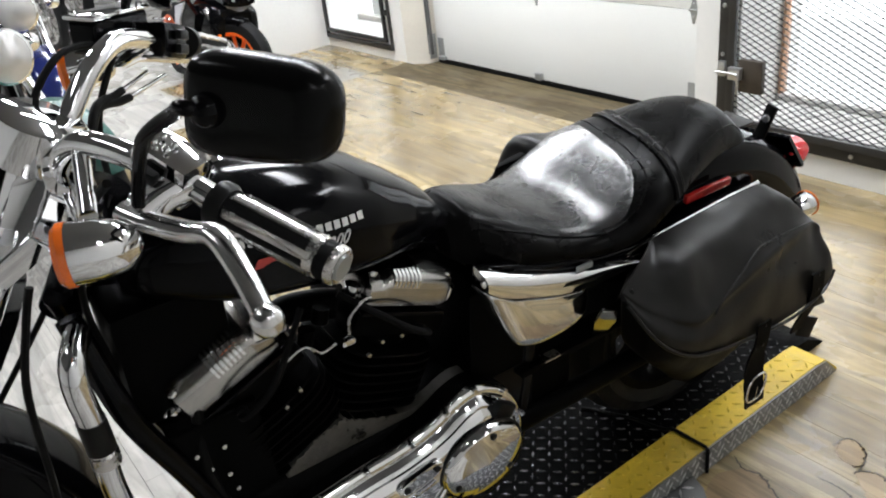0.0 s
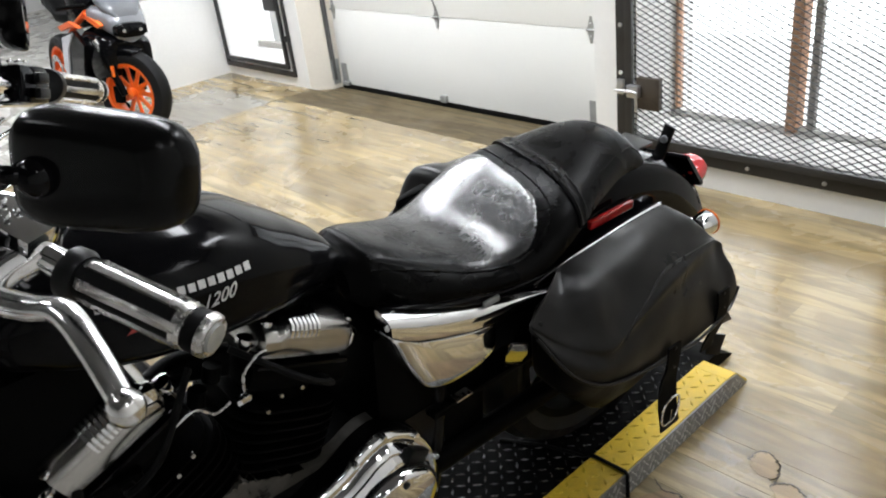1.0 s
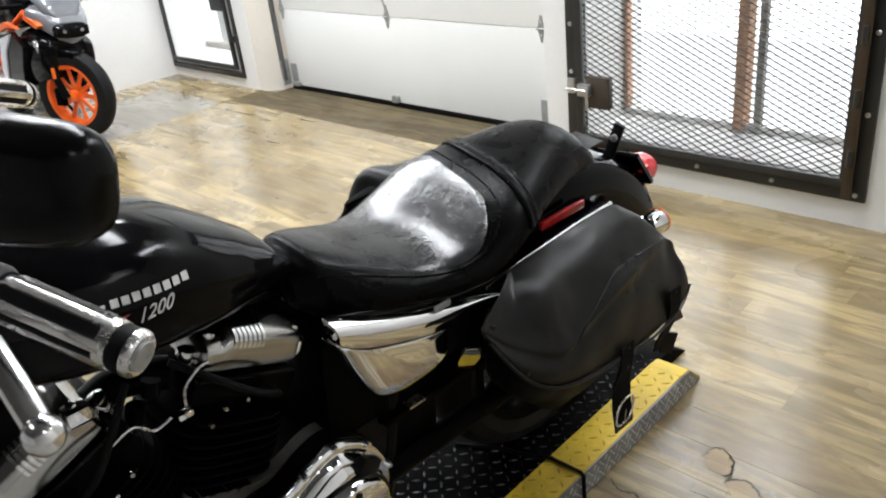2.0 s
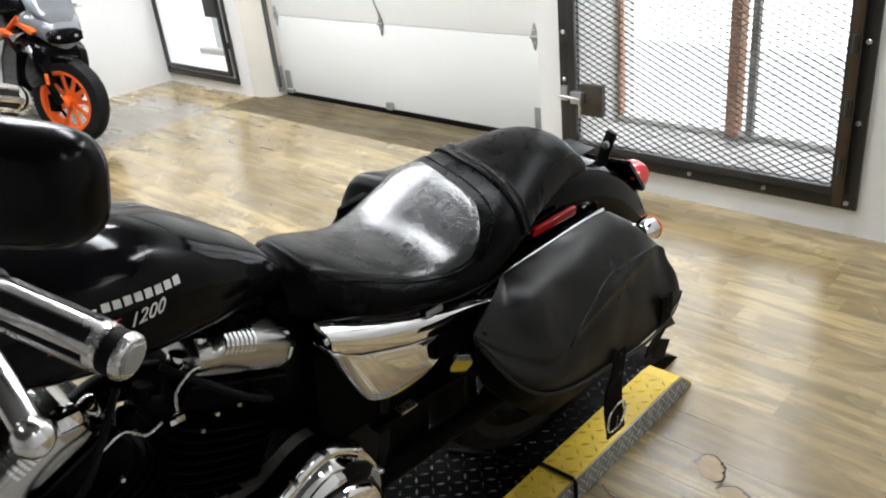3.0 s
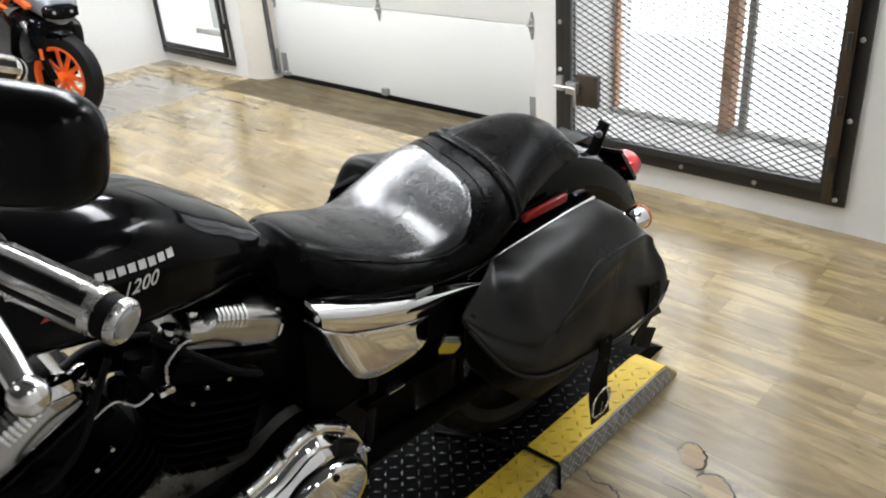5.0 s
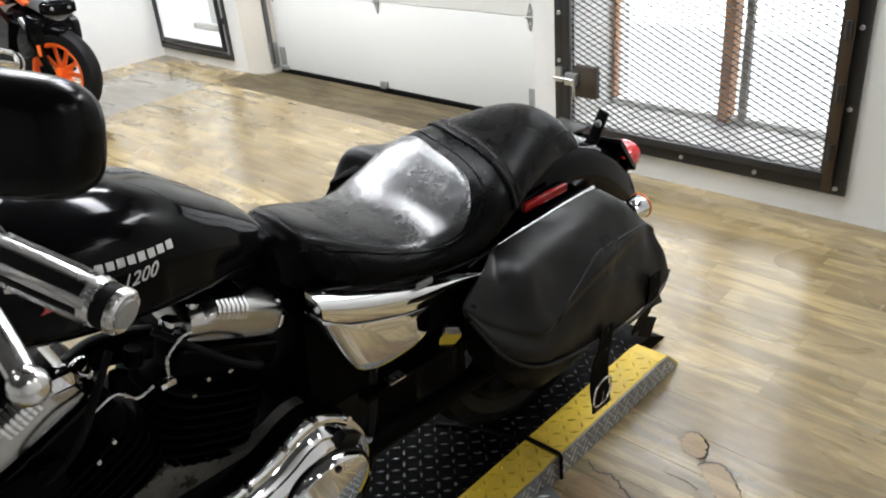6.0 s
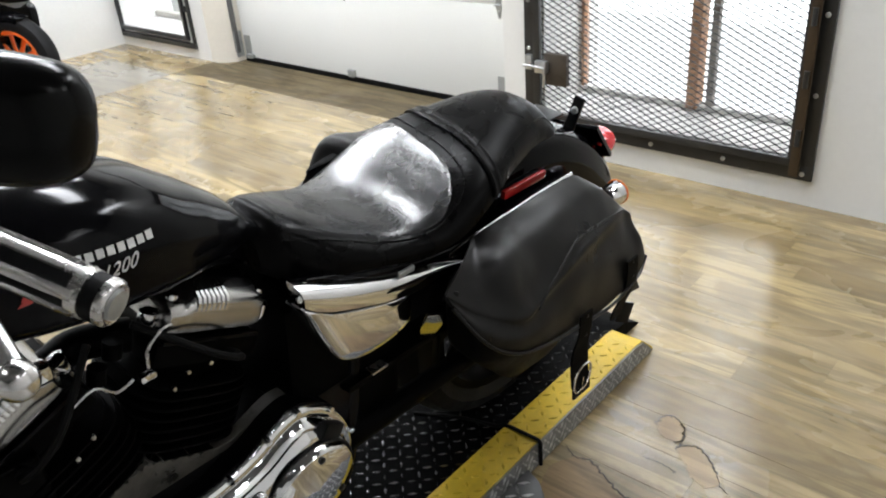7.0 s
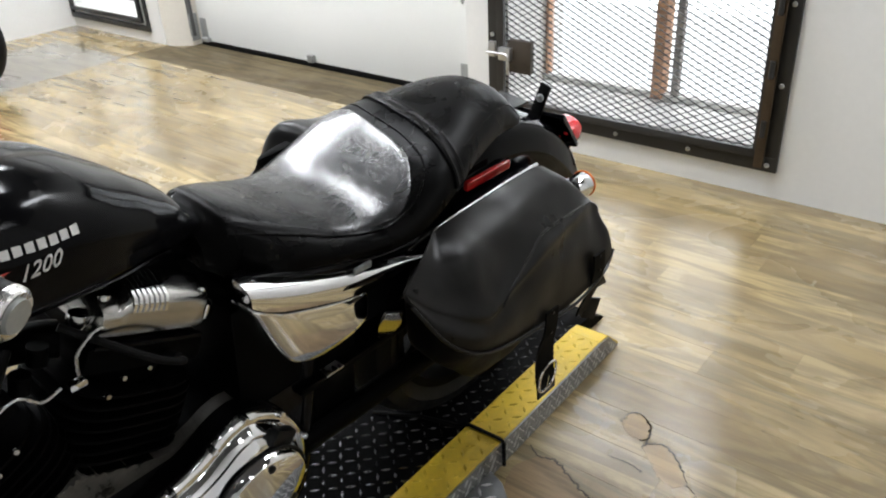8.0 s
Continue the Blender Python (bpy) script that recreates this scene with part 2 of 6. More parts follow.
def box(bm, lo, hi, m=None, bevel=0.0, seg=2):
    c = [(a + b) / 2 for a, b in zip(lo, hi)]
    s = [max(abs(b - a), 1e-4) for a, b in zip(lo, hi)]
    g = bmesh.ops.create_cube(bm, size=1.0, matrix=(m or Matrix()) @ Matrix.LocRotScale(c, None, s))
    if bevel:
        es = list({e for v in g["verts"] for e in v.link_edges})
        bmesh.ops.bevel(bm, geom=es, offset=bevel, segments=seg, affect="EDGES", profile=0.6)
    return bm


def boxes(*lohis, m=None, bevel=0.0):
    bm = bmesh.new()
    for lo, hi in lohis:
        box(bm, lo, hi, m, bevel)
    return bm


def tube(bm, pts, radius, segs=12, caps=True, closed=False, squash=None):
    """Sweeps a circle along points. radius: one number or one for each point."""
    pts = [Vector(p) for p in pts]
    rs = radius if isinstance(radius, (list, tuple)) else [radius] * len(pts)
    n = len(pts)
    rings, side = [], None
    for i, p in enumerate(pts):
        a = pts[(i - 1) % n] if (i or closed) else p
        b = pts[(i + 1) % n] if (i < n - 1 or closed) else p
        d = (b - a).normalized()
        if side is None:
            side = d.cross(Vector((0, 0, 1)) if abs(d.z) < 0.9 else Vector((1, 0, 0))).normalized()
        side = (side - d * side.dot(d)).normalized()
        up = d.cross(side)
        k1, k2 = squash or (1, 1)
        rings.append([bm.verts.new(p + rs[i] * (k1 * math.cos(t) * side + k2 * math.sin(t) * up)) for t in (2 * math.pi * j / segs for j in range(segs))])
    skin(bm, rings, closed, caps)
    return bm


def skin(bm, rings, closed=False, caps=True, around=True):
    pairs = list(zip(rings, rings[1:])) + ([(rings[-1], rings[0])] if closed else [])
    for r0, r1 in pairs:
        k = len(r0)
        for j in range(k if around else k - 1):
            bm.faces.new((r0[j], r0[(j + 1) % k], r1[(j + 1) % k], r1[j]))
    if caps and not closed:
        bm.faces.new(rings[0][::-1])
        bm.faces.new(rings[-1])


def smooth_path(pts, steps=6, closed=False):
    """A Catmull-Rom line through the points."""
    pts = [Vector(p) for p in pts]
    n, out = len(pts), []
    for i in range(n if closed else n - 1):
        p = [pts[(i + k) % n] if closed else pts[min(max(i + k, 0), n - 1)] for k in (-1, 0, 1, 2)]
        for j in range(steps):
            t = j / steps
            out.append(0.5 * (2 * p[1] + (p[2] - p[0]) * t + (2 * p[0] - 5 * p[1] + 4 * p[2] - p[3]) * t * t + (3 * p[1] - p[0] - 3 * p[2] + p[3]) * t ** 3))
    if not closed:
        out.append(pts[-1])
    return out


def curve_at(table, x):
    """A smooth value at x from (x, value) rows."""
    xs = [r[0] for r in table]
    if x <= xs[0]:
        return table[0][1]
    for i in range(len(table) - 1):
        if x <= xs[i + 1]:
            p0, p1, p2, p3 = (table[min(max(i + k, 0), len(table) - 1)][1] for k in (-1, 0, 1, 2))
            t = (x - xs[i]) / (xs[i + 1] - xs[i])
            return 0.5 * (2 * p1 + (p2 - p0) * t + (2 * p0 - 5 * p1 + 4 * p2 - p3) * t * t + (3 * p1 - p0 - 3 * p2 + p3) * t ** 3)
    return table[-1][1]


def lathe(bm, profile, m, segs=28, close=True):
    """Turns (radius, height) rows round the z axis of m."""
    rings = []
    for r, h in profile:
        rings.append([bm.verts.new(m @ Vector((max(r, 1e-4) * math.cos(2 * math.pi * j / segs), max(r, 1e-4) * math.sin(2 * math.pi * j / segs), h))) for j in range(segs)])
    skin(bm, rings, caps=close)
    return bm


def toward(a, b):
    """A frame at a whose z axis points to b."""
    a, b = Vector(a), Vector(b)
    return Matrix.Translation(a) @ (b - a).to_track_quat("Z", "Y").to_matrix().to_4x4()


def plate(bm, outline, m, thick, bevel=0.0):
    """A flat plate: an outline in the x-y plane of m, raised by thick along its z."""
    lo = [bm.verts.new(m @ Vector((x, y, 0))) for x, y in outline]
    hi = [bm.verts.new(m @ Vector((x, y, thick))) for x, y in outline]
    k = len(lo)
    fs = [bm.faces.new(lo[::-1]), bm.faces.new(hi)]
    for j in range(k):
        fs.append(bm.faces.new((lo[j], lo[(j + 1) % k], hi[(j + 1) % k], hi[j])))
    if bevel:
        es = [e for e in fs[1].edges]
        bmesh.ops.bevel(bm, geom=es, offset=bevel, segments=3, affect="EDGES", profile=0.55)
    return bm


SIDE = Matrix(((1, 0, 0, 0), (0, 0, -1, 0), (0, 1, 0, 0), (0, 0, 0, 1)))  # plate plane x-z, thickness towards -y


def side_plate(bm, outline, y, thick, bevel=0.0):
    return plate(bm, outline, Matrix.Translation((0, y, 0)) @ SIDE, thick, bevel)


def bolt(bm, at, way, r=0.007, h=0.006):
    m = toward(at, Vector(at) + Vector(way))
    lathe(bm, [(r, 0), (r, h * 0.7), (r * 0.75, h), (0, h)], m, 10, False)
    return bm


# ---- the room ----
WX = 1.583          # face of the wall with the gate
WB = 1.763          # face of the wall with the barred window
DX = 1.888          # face of the garage door
LY = 4.62           # face of the far side wall
TOP = 3.1
THICK = 0.42

bm = bmesh.new()
box(bm, (-6, -5, -0.2), (2.0, LY + 0.2, -0.012))
box(bm, (-6, LY + 0.2, -0.2), (2.8, 11, -0.012))
setting("floor", bm, screed, "plank-covered showroom floor", "floor")
bm = bmesh.new()
box(bm, (-6, -5, TOP), (4, 11, TOP + 0.2))
setting("ceiling", bm, ceiling_paint, "plain dark showroom ceiling", "ceiling")

# wall with the gate: pieces round the opening
GY0, GY1, GZ0, GZ1 = -0.105, 0.90, 0.165, 2.02
bm = boxes(((WX, -5, -0.02), (WX + THICK, GY0, TOP)), ((WX, GY0, -0.02), (WX + THICK, GY1, GZ0)), ((WX, GY0, GZ1), (WX + THICK, GY1, TOP)), ((WX, GY1, -0.02), (WX + THICK, 1.105, TOP)))
setting("wall_gate", bm, wall_paint, "white painted wall round a window opening", "wall")
# over the door
bm = boxes(((DX - 0.10, 1.105, 2.35), (DX + 0.35, 3.40, TOP)))
setting("wall_over_door", bm, wall_paint, "white painted wall over the garage door", "wall")
# wall with the barred window
BY0, BY1, BZ0, BZ1 = 3.78, 4.60, 0.13, 1.95
bm = boxes(((WB, 3.572, -0.02), (WB + THICK, BY0, TOP)), ((WB, BY0, -0.02), (WB + THICK, BY1, BZ0)), ((WB, BY0, BZ1), (WB + THICK, BY1, TOP)), ((WB, BY1, -0.02), (WB + THICK, LY + 0.3, TOP)))
setting("wall_window", bm, wall_paint, "white painted wall round the barred window", "wall")
bm = bmesh.new()
plate(bm, [(WB + 0.002, 3.571), (WB + 0.45, 3.571), (WB + 0.45, 3.38), (DX + 0.02, 3.38)], Matrix.Translation((0, 0, -0.02)), TOP)
setting("wall_reveal", bm, jamb_paint, "cream reveal beside the garage door", "wall")
bm = boxes(((0.80, LY, -0.02), (WB + THICK, LY + 0.2, TOP)))
setting("wall_side", bm, wall_paint, "white scuffed side wall", "wall")
bm = boxes(((-6.2, -3.2, -0.02), (-6, 11, TOP)))
setting("wall_front", bm, wall_paint, "white showroom wall", "wall")
bm = boxes(((-6.2, -3.2, -0.02), (4, -3.0, TOP)))
setting("wall_near", bm, wall_paint, "white showroom wall", "wall")
bm = boxes(((-6.2, 11, -0.02), (4, 11.2, TOP)))
setting("wall_far", bm, wall_paint, "white showroom wall", "wall")
bm = boxes(((2.6, LY + 0.2, -0.02), (2.8, 11, TOP)))
setting("wall_back", bm, wall_paint, "white showroom wall", "wall")

# ---- gate in front of the window ----
gate = thing("security_gate", pose(WX - 0.006, 0, 0), "dark steel security gate with expanded metal mesh before a window", "gate")
bm = bmesh.new()
for lo, hi in (((-0.012, -0.197, 0.098), (0.004, 0.985, 0.150)), ((-0.012, -0.197, 2.03), (0.004, 0.985, 2.10)), ((-0.012, 0.935, 0.150), (0.004, 0.985, 2.03)), ((-0.012, -0.197, 0.150), (0.004, -0.146, 2.03))):
    box(bm, lo, hi, None, 0.002)
part("outer_frame", bm, steel_dark, gate)
bm = bmesh.new()
for lo, hi in (((-0.034, -0.140, 0.150), (-0.013, 0.930, 0.178)), ((-0.034, -0.140, 2.00), (-0.013, 0.930, 2.028)), ((-0.034, 0.898, 0.178), (-0.013, 0.930, 2.00)), ((-0.034, -0.140, 0.178), (-0.013, -0.116, 2.00))):
    box(bm, lo, hi, None, 0.002)
part("inner_frame", bm, steel_dark, gate)
bm = bmesh.new()
box(bm, (-0.046, -0.160, 0.12), (-0.036, -0.128, 2.0), None, 0.003)
part("hinge_strip", bm, worn("rusty_hinge_steel", (0.060, 0.040, 0.022), 0.6, 0.4, vary=0.5, scale=30), gate, "rusty brown hinge strip")
for z in (0.26, 0.46, 0.66, 1.2, 1.8):
    bm = bmesh.new()
    tube(bm, [(-0.050, -0.144, z - 0.028), (-0.050, -0.144, z + 0.028)], 0.009, 10)
    part("hinge_knuckle", bm, steel_dark, gate)
# expanded metal: flattened strands in diamonds
DW, DH = 0.0245, 0.0118
bm = bmesh.new()
y0, y1, z0, z1 = -0.116, 0.898, 0.178, 2.0
nz, ny = int((z1 - z0) / DH), int((y1 - y0) / DW)


def strand(bm, a, b, w, d):
    a, b = Vector(a), Vector(b)
    t = (b - a).normalized()
    n = Vector((0, -t.z, t.y)) * w
    vs = []
    for p in (a, b):
        for s, e in ((-1, 0), (1, 0), (1, 1), (-1, 1)):
            vs.append(bm.verts.new(p + n * s + Vector((-d * e + d * 0.5 * s, 0, 0))))
    for q in ((0, 1, 5, 4), (1, 2, 6, 5), (2, 3, 7, 6), (3, 0, 4, 7)):
        bm.faces.new([vs[j] for j in q])


for i in range(nz):
    for j in range(ny):
        cy, cz = y0 + (j + 0.5) * DW, z0 + (i + 0.5) * DH
        up = 1 if (i + j) % 2 else -1
        strand(bm, (-0.020, cy - DW / 2, cz - up * DH / 2), (-0.020, cy + DW / 2, cz + up * DH / 2), 0.00112, 0.003)
# the bonds where strands meet are twice as thick
for i in range(nz + 1):
    for j in range(ny + 1):
        if (i + j) % 2:
            cy, cz = y0 + j * DW, z0 + i * DH
            strand(bm, (-0.0195, cy - 0.0042, cz), (-0.0195, cy + 0.0046, cz), 0.0021, 0.0036)
part("mesh", bm, mesh_steel, gate, "expanded diamond metal mesh")["kind"] = "stuff"
bm = bmesh.new()
box(bm, (-0.040, 0.768, 0.298), (-0.012, 0.872, 0.425), None, 0.003)
lock = part("lock_box", bm, worn("brown_lock_plate", (0.055, 0.045, 0.035), 0.5, 0.4, vary=0.4, scale=18), gate, "brown steel lock box")
bm = bmesh.new()
box(bm, (-0.062, 0.850, 0.346), (-0.036, 0.905, 0.396), None, 0.006)
part("latch_case", bm, zinc, lock)
bm = tube(bmesh.new(), smooth_path([(-0.064, 0.955, 0.372), (-0.064, 0.90, 0.372), (-0.064, 0.862, 0.368), (-0.064, 0.856, 0.340), (-0.064, 0.856, 0.300)]), 0.006, 10)
part("bolt_handle", bm, zinc, lock)
bm = boxes(((-0.03, 0.940, 0.345), (-0.013, 0.972, 0.405)), bevel=0.003)
part("strike", bm, zinc, gate)
for y, z in [(y, 0.122) for y in (-0.165, 0.115, 0.401, 0.69, 0.955)] + [(-0.172, z) for z in (0.40, 0.66, 0.98, 1.4, 1.8)] + [(0.962, z) for z in (0.43, 0.62, 0.95, 1.4)]:
    bm = bolt(bmesh.new(), (-0.012, y, z), (-1, 0, 0), 0.0085, 0.007)
    part("screw", bm, zinc, gate)

# the window behind the gate
bm = bmesh.new()
box(bm, (WX + 0.004, GY0, GZ0 - 0.05), (WX + 0.30, GY1, GZ0 + 0.010), None, 0.004)
tagged(link("window_sill", bm, sill_mat), "dusty pale sill with flakes of plaster", "sill", kind="structure")
win = thing("window_1", pose(WX + 0.27, 0, 0), "bright window with weathered brown frame behind the gate", "window", kind="structure")
for lo, hi in (((0, GY0, 0.176), (0.05, GY1, 0.202)), ((0, GY0, 1.96), (0.05, GY1, 2.02)), ((0, GY1 - 0.022, 0.202), (0.05, GY1 - 0.008, 1.96)), ((0, GY0, 0.202), (0.05, GY0 + 0.02, 1.96)), ((-0.02, 0.352, 0.185), (0.05, 0.396, 1.96))):
    bm = boxes((lo, hi), bevel=0.004)
    part("window_frame", bm, sill_mat if hi[2] < 0.21 else rust_wood, win)
bm = boxes(((-0.01, 0.290, 0.202), (0.02, 0.318, 1.96)), bevel=0.003)
part("sash_bar", bm, worn("grey_sash", (0.30, 0.28, 0.26), 0.6, vary=0.3), win)
for a, b in ((GY0 + 0.02, 0.352), (0.396, GY1 - 0.03)):
    bm = boxes(((0.022, a, 0.202), (0.028, b, 1.96)))
    g = part("pane", bm, glass, win)
    g.visible_shadow = False

# small heaps of flaked plaster on the sill
rng = random.Random(4)
bm = bmesh.new()
for _ in range(150):
    y = rng.choice([rng.gauss(0.66, 0.09), rng.gauss(0.62, 0.05), rng.uniform(-0.08, 0.88)])
    x, s = rng.uniform(WX + 0.14, WX + 0.265), rng.uniform(0.003, 0.012)
    y = min(max(y, GY0 + 0.02), GY1 - 0.02)
    g = bmesh.ops.create_icosphere(bm, subdivisions=1, radius=s, matrix=Matrix.Translation((x, y, GZ0 + 0.0105 + s * 0.22)) @ Matrix.Diagonal((1, rng.uniform(0.6, 1.6), 0.45, 1)))
tagged(link("plaster_crumbs", bm, sill_mat), "grey plaster crumbs and dirt on the sill", "debris", kind="stuff")

# ---- barred window ----
win2 = thing("window_2", pose(WB + 0.27, 0, 0), "bright deep-set window with a dark frame", "window", kind="structure")
for lo, hi in (((0, BY0, BZ0 + 0.012), (0.05, BY1, BZ0 + 0.05)), ((0, BY0, 1.90), (0.05, BY1, 1.95)), ((0, 4.16, BZ0 + 0.05), (0.05, 4.21, 1.90))):
    part("window_frame", boxes((lo, hi), bevel=0.003), worn("pale_grey_frame", (0.45, 0.43, 0.40), 0.6, vary=0.3), win2)
g = part("pane", boxes(((0.022, BY0, BZ0 + 0.05), (0.028, BY1, 1.90))), glass, win2)
g.visible_shadow = False
bm = boxes(((WB + 0.004, BY0, BZ0 - 0.04), (WB + 0.30, BY1, BZ0 + 0.01)), bevel=0.003)
tagged(link("window_sill", bm, sill_mat), "pale dusty window sill", "sill", kind="structure")
guard = thing("window_guard", pose(WB - 0.004, 0, 0), "dark steel guard frame round the window", "guard frame")
for lo, hi in (((-0.014, 3.700, 0.065), (0.002, 4.605, 0.098)), ((-0.014, 3.700, 1.97), (0.002, 4.605, 2.0)), ((-0.014, 3.700, 0.098), (0.002, 3.722, 1.97)), ((-0.014, 4.580, 0.098), (0.002, 4.605, 1.97))):
    part("frame_bar", boxes((lo, hi), bevel=0.002), steel_dark, guard)
for lo, hi in (((-0.026, 3.752, 0.118), (-0.006, 4.575, 0.145)), ((-0.026, 3.752, 1.93), (-0.006, 4.575, 1.96)), ((-0.026, 3.752, 0.145), (-0.006, 3.778, 1.93)), ((-0.026, 4.552, 0.145), (-0.006, 4.575, 1.93))):
    part("inner_bar", boxes((lo, hi), bevel=0.002), steel_dark, guard)
part("lock_box", boxes(((-0.034, 3.76, 0.50), (-0.008, 3.90, 0.62)), bevel=0.003), steel_dark, guard)
part("hinge_plate", boxes(((-0.02, 3.722, 0.30), (-0.012, 3.752, 0.34)), bevel=0.002), steel_dark, guard)

# glowing overcast distance outside
bm = boxes(((3.3, -3.5, -1.5), (3.32, 7.5, 4.5)))
tagged(link("backdrop", bm, bright_sky), "bright overcast daylight outdoors", "backdrop", kind="structure")

# ---- garage door ----
door = thing("garage_door", pose(DX, 0, 0), "white sectional garage door, closed", "garage door")
SEAM = 0.505
zs = [0.028, SEAM, SEAM + 0.49, SEAM + 0.98, SEAM + 1.47, 2.38]
for a, b in zip(zs, zs[1:]):
    bm = boxes(((0.0, 1.07, a + 0.0015), (0.045, 3.372, b - 0.0015)), bevel=0.0015)
    part("panel", bm, door_paint, door)
part("bottom_seal", boxes(((-0.006, 1.09, 0.001), (0.05, 3.37, 0.0265)), bevel=0.004), rubber, door, "black rubber bottom seal")


def hinge(at, fold):
    y, z = at
    h = part("hinge", tube(bmesh.new(), [(-0.008, y - 0.022, z), (-0.008, y + 0.022, z)], 0.0055, 10), grey_metal, door)
    for s in (1, -1):
        bm = bmesh.new()
        o = [(y - 0.021, 0), (y + 0.021, 0), (y + 0.012, s * 0.03), (y + 0.004, s * 0.062), (y - 0.004, s * 0.062), (y - 0.012, s * 0.03)]
        plate(bm, o, Matrix(((0, 0, -1, 0.0), (1, 0, 0, 0), (0, 1, 0, z), (0, 0, 0, 1))), 0.004)
        part("leaf", bm, grey_metal, h)
    for s in (1, -1):
        part("screw", bolt(bmesh.new(), (-0.004, y, z + s * 0.030), (-1, 0, 0), 0.0045, 0.004), zinc, h)


for z in zs[1:-1]:
    for y in (1.352, 2.392, 3.345):
        hinge((y, z), 0)
for y in (2.391,):
    part("foot_bracket", boxes(((-0.026, y - 0.022, 0.03), (0.0, y + 0.022, 0.07)), bevel=0.004), grey_metal, door)
part("corner_bracket", boxes(((-0.006, 3.30, 0.03), (0.0, 3.355, 0.165)), bevel=0.002), grey_metal, door)
part("corner_bracket", boxes(((-0.006, 1.325, 0.03), (0.0, 1.372, 0.17)), bevel=0.002), grey_metal, door)
part("roller_bracket", boxes(((-0.03, 3.275, 0.028), (-0.002, 3.335, 0.052)), bevel=0.004), grey_metal, door)
part("latch_rod", tube(bmesh.new(), smooth_path([(-0.012, 2.385, SEAM + 0.05), (-0.026, 2.380, SEAM + 0.085), (-0.026, 2.40, SEAM + 0.13), (-0.02, 2.405, SEAM + 0.26)], 6), 0.0045, 8), grey_metal, door)
track = thing("door_track", pose(DX, 0, 0), "grey steel guide track beside the garage door", "track")
part("rail", boxes(((-0.05, 3.376, 0.06), (-0.03, 3.384, 2.3)), ((-0.05, 3.384, 0.06), (-0.046, 3.404, 2.3)), ((-0.034, 3.384, 0.06), (-0.03, 3.404, 2.3))), worn("dark_track_steel", (0.13, 0.13, 0.13), 0.45, 0.7, vary=0.3), track)
part("track_bracket", boxes(((-0.055, 3.385, 0.03), (0.0, 3.391, 0.19)), bevel=0.002), grey_metal, track)
for z in (0.075, 0.12):
    part("bolt", bolt(bmesh.new(), (-0.04, 3.385, z), (0, -1, 0), 0.008, 0.006), zinc, track)

# ---- ceiling lights, unseen and assumed overhead; places and watts set for brightness ----
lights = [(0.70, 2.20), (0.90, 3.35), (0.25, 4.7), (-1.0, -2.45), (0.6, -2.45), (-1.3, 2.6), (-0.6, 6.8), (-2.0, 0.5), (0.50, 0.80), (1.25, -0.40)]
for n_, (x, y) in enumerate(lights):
    cl = thing("ceiling_light", pose(x, y, TOP, 0, 0, 0 if n_ else 90), "white twin-tube fluorescent strip light, unseen, assumed under the ceiling", "ceiling light", "ceiling strip lights")
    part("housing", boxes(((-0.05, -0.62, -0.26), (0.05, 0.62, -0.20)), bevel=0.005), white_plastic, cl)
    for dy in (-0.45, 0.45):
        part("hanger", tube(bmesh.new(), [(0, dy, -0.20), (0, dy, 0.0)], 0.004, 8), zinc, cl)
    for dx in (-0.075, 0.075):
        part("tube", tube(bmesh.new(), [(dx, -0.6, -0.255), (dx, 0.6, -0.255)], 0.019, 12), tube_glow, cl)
# fill lamps added under the assumed fixtures, on top of their glowing tubes
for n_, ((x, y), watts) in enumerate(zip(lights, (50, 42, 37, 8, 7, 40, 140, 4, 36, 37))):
    # added wall-wash fill: brightens the gate wall and the near wall that chrome mirrors
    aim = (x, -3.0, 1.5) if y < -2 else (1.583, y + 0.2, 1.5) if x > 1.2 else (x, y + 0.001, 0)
    area_lamp("strip_light_fill", look((x, y, TOP - 0.29), aim), 0.2 if n_ else 1.2, 1.2 if n_ else 0.2, watts, (0.95, 0.985, 1.04))

# ---- the low lift ----
LZ = 0.065
DZ = 0.052
NY, FY = -0.154, 0.392
RW = 0.088
X0, X1 = -1.75, 0.42
lift = thing("motorcycle_lift", pose(0, 0, 0), "low steel motorcycle lift platform with yellow tread-plate edges", "lift")


def treads(bm, x0, x1, y0, y1, z, pitch=0.034, size=0.021, w=0.0048, h=0.0022, keep=lambda x, y: True):
    """Raised bars of tread plate, turned two ways by turns."""
    nx, ny = int((x1 - x0) / pitch), int((y1 - y0) / pitch)
    for i in range(nx):
        for j in range(ny):
            cx, cy = x0 + (i + 0.5) * (x1 - x0) / nx, y0 + (j + 0.5) * (y1 - y0) / ny
            if not keep(cx, cy):
                continue
            a = math.pi / 4 if (i + j) % 2 else -math.pi / 4
            u, v = Vector((math.cos(a), math.sin(a), 0)), Vector((-math.sin(a), math.cos(a), 0))
            c = Vector((cx, cy, z))
            ring = [bm.verts.new(c + u * p + v * q) for p, q in ((-size / 2, 0), (0, -w / 2), (size / 2, 0), (0, w / 2))]
            top = [bm.verts.new(c + u * p + v * q + Vector((0, 0, h))) for p, q in ((-size / 3, 0), (0, -w / 4), (size / 3, 0), (0, w / 4))]
            bm.faces.new(top)
            for k in range(4):
                bm.faces.new((ring[k], ring[(k + 1) % 4], top[(k + 1) % 4], top[k]))


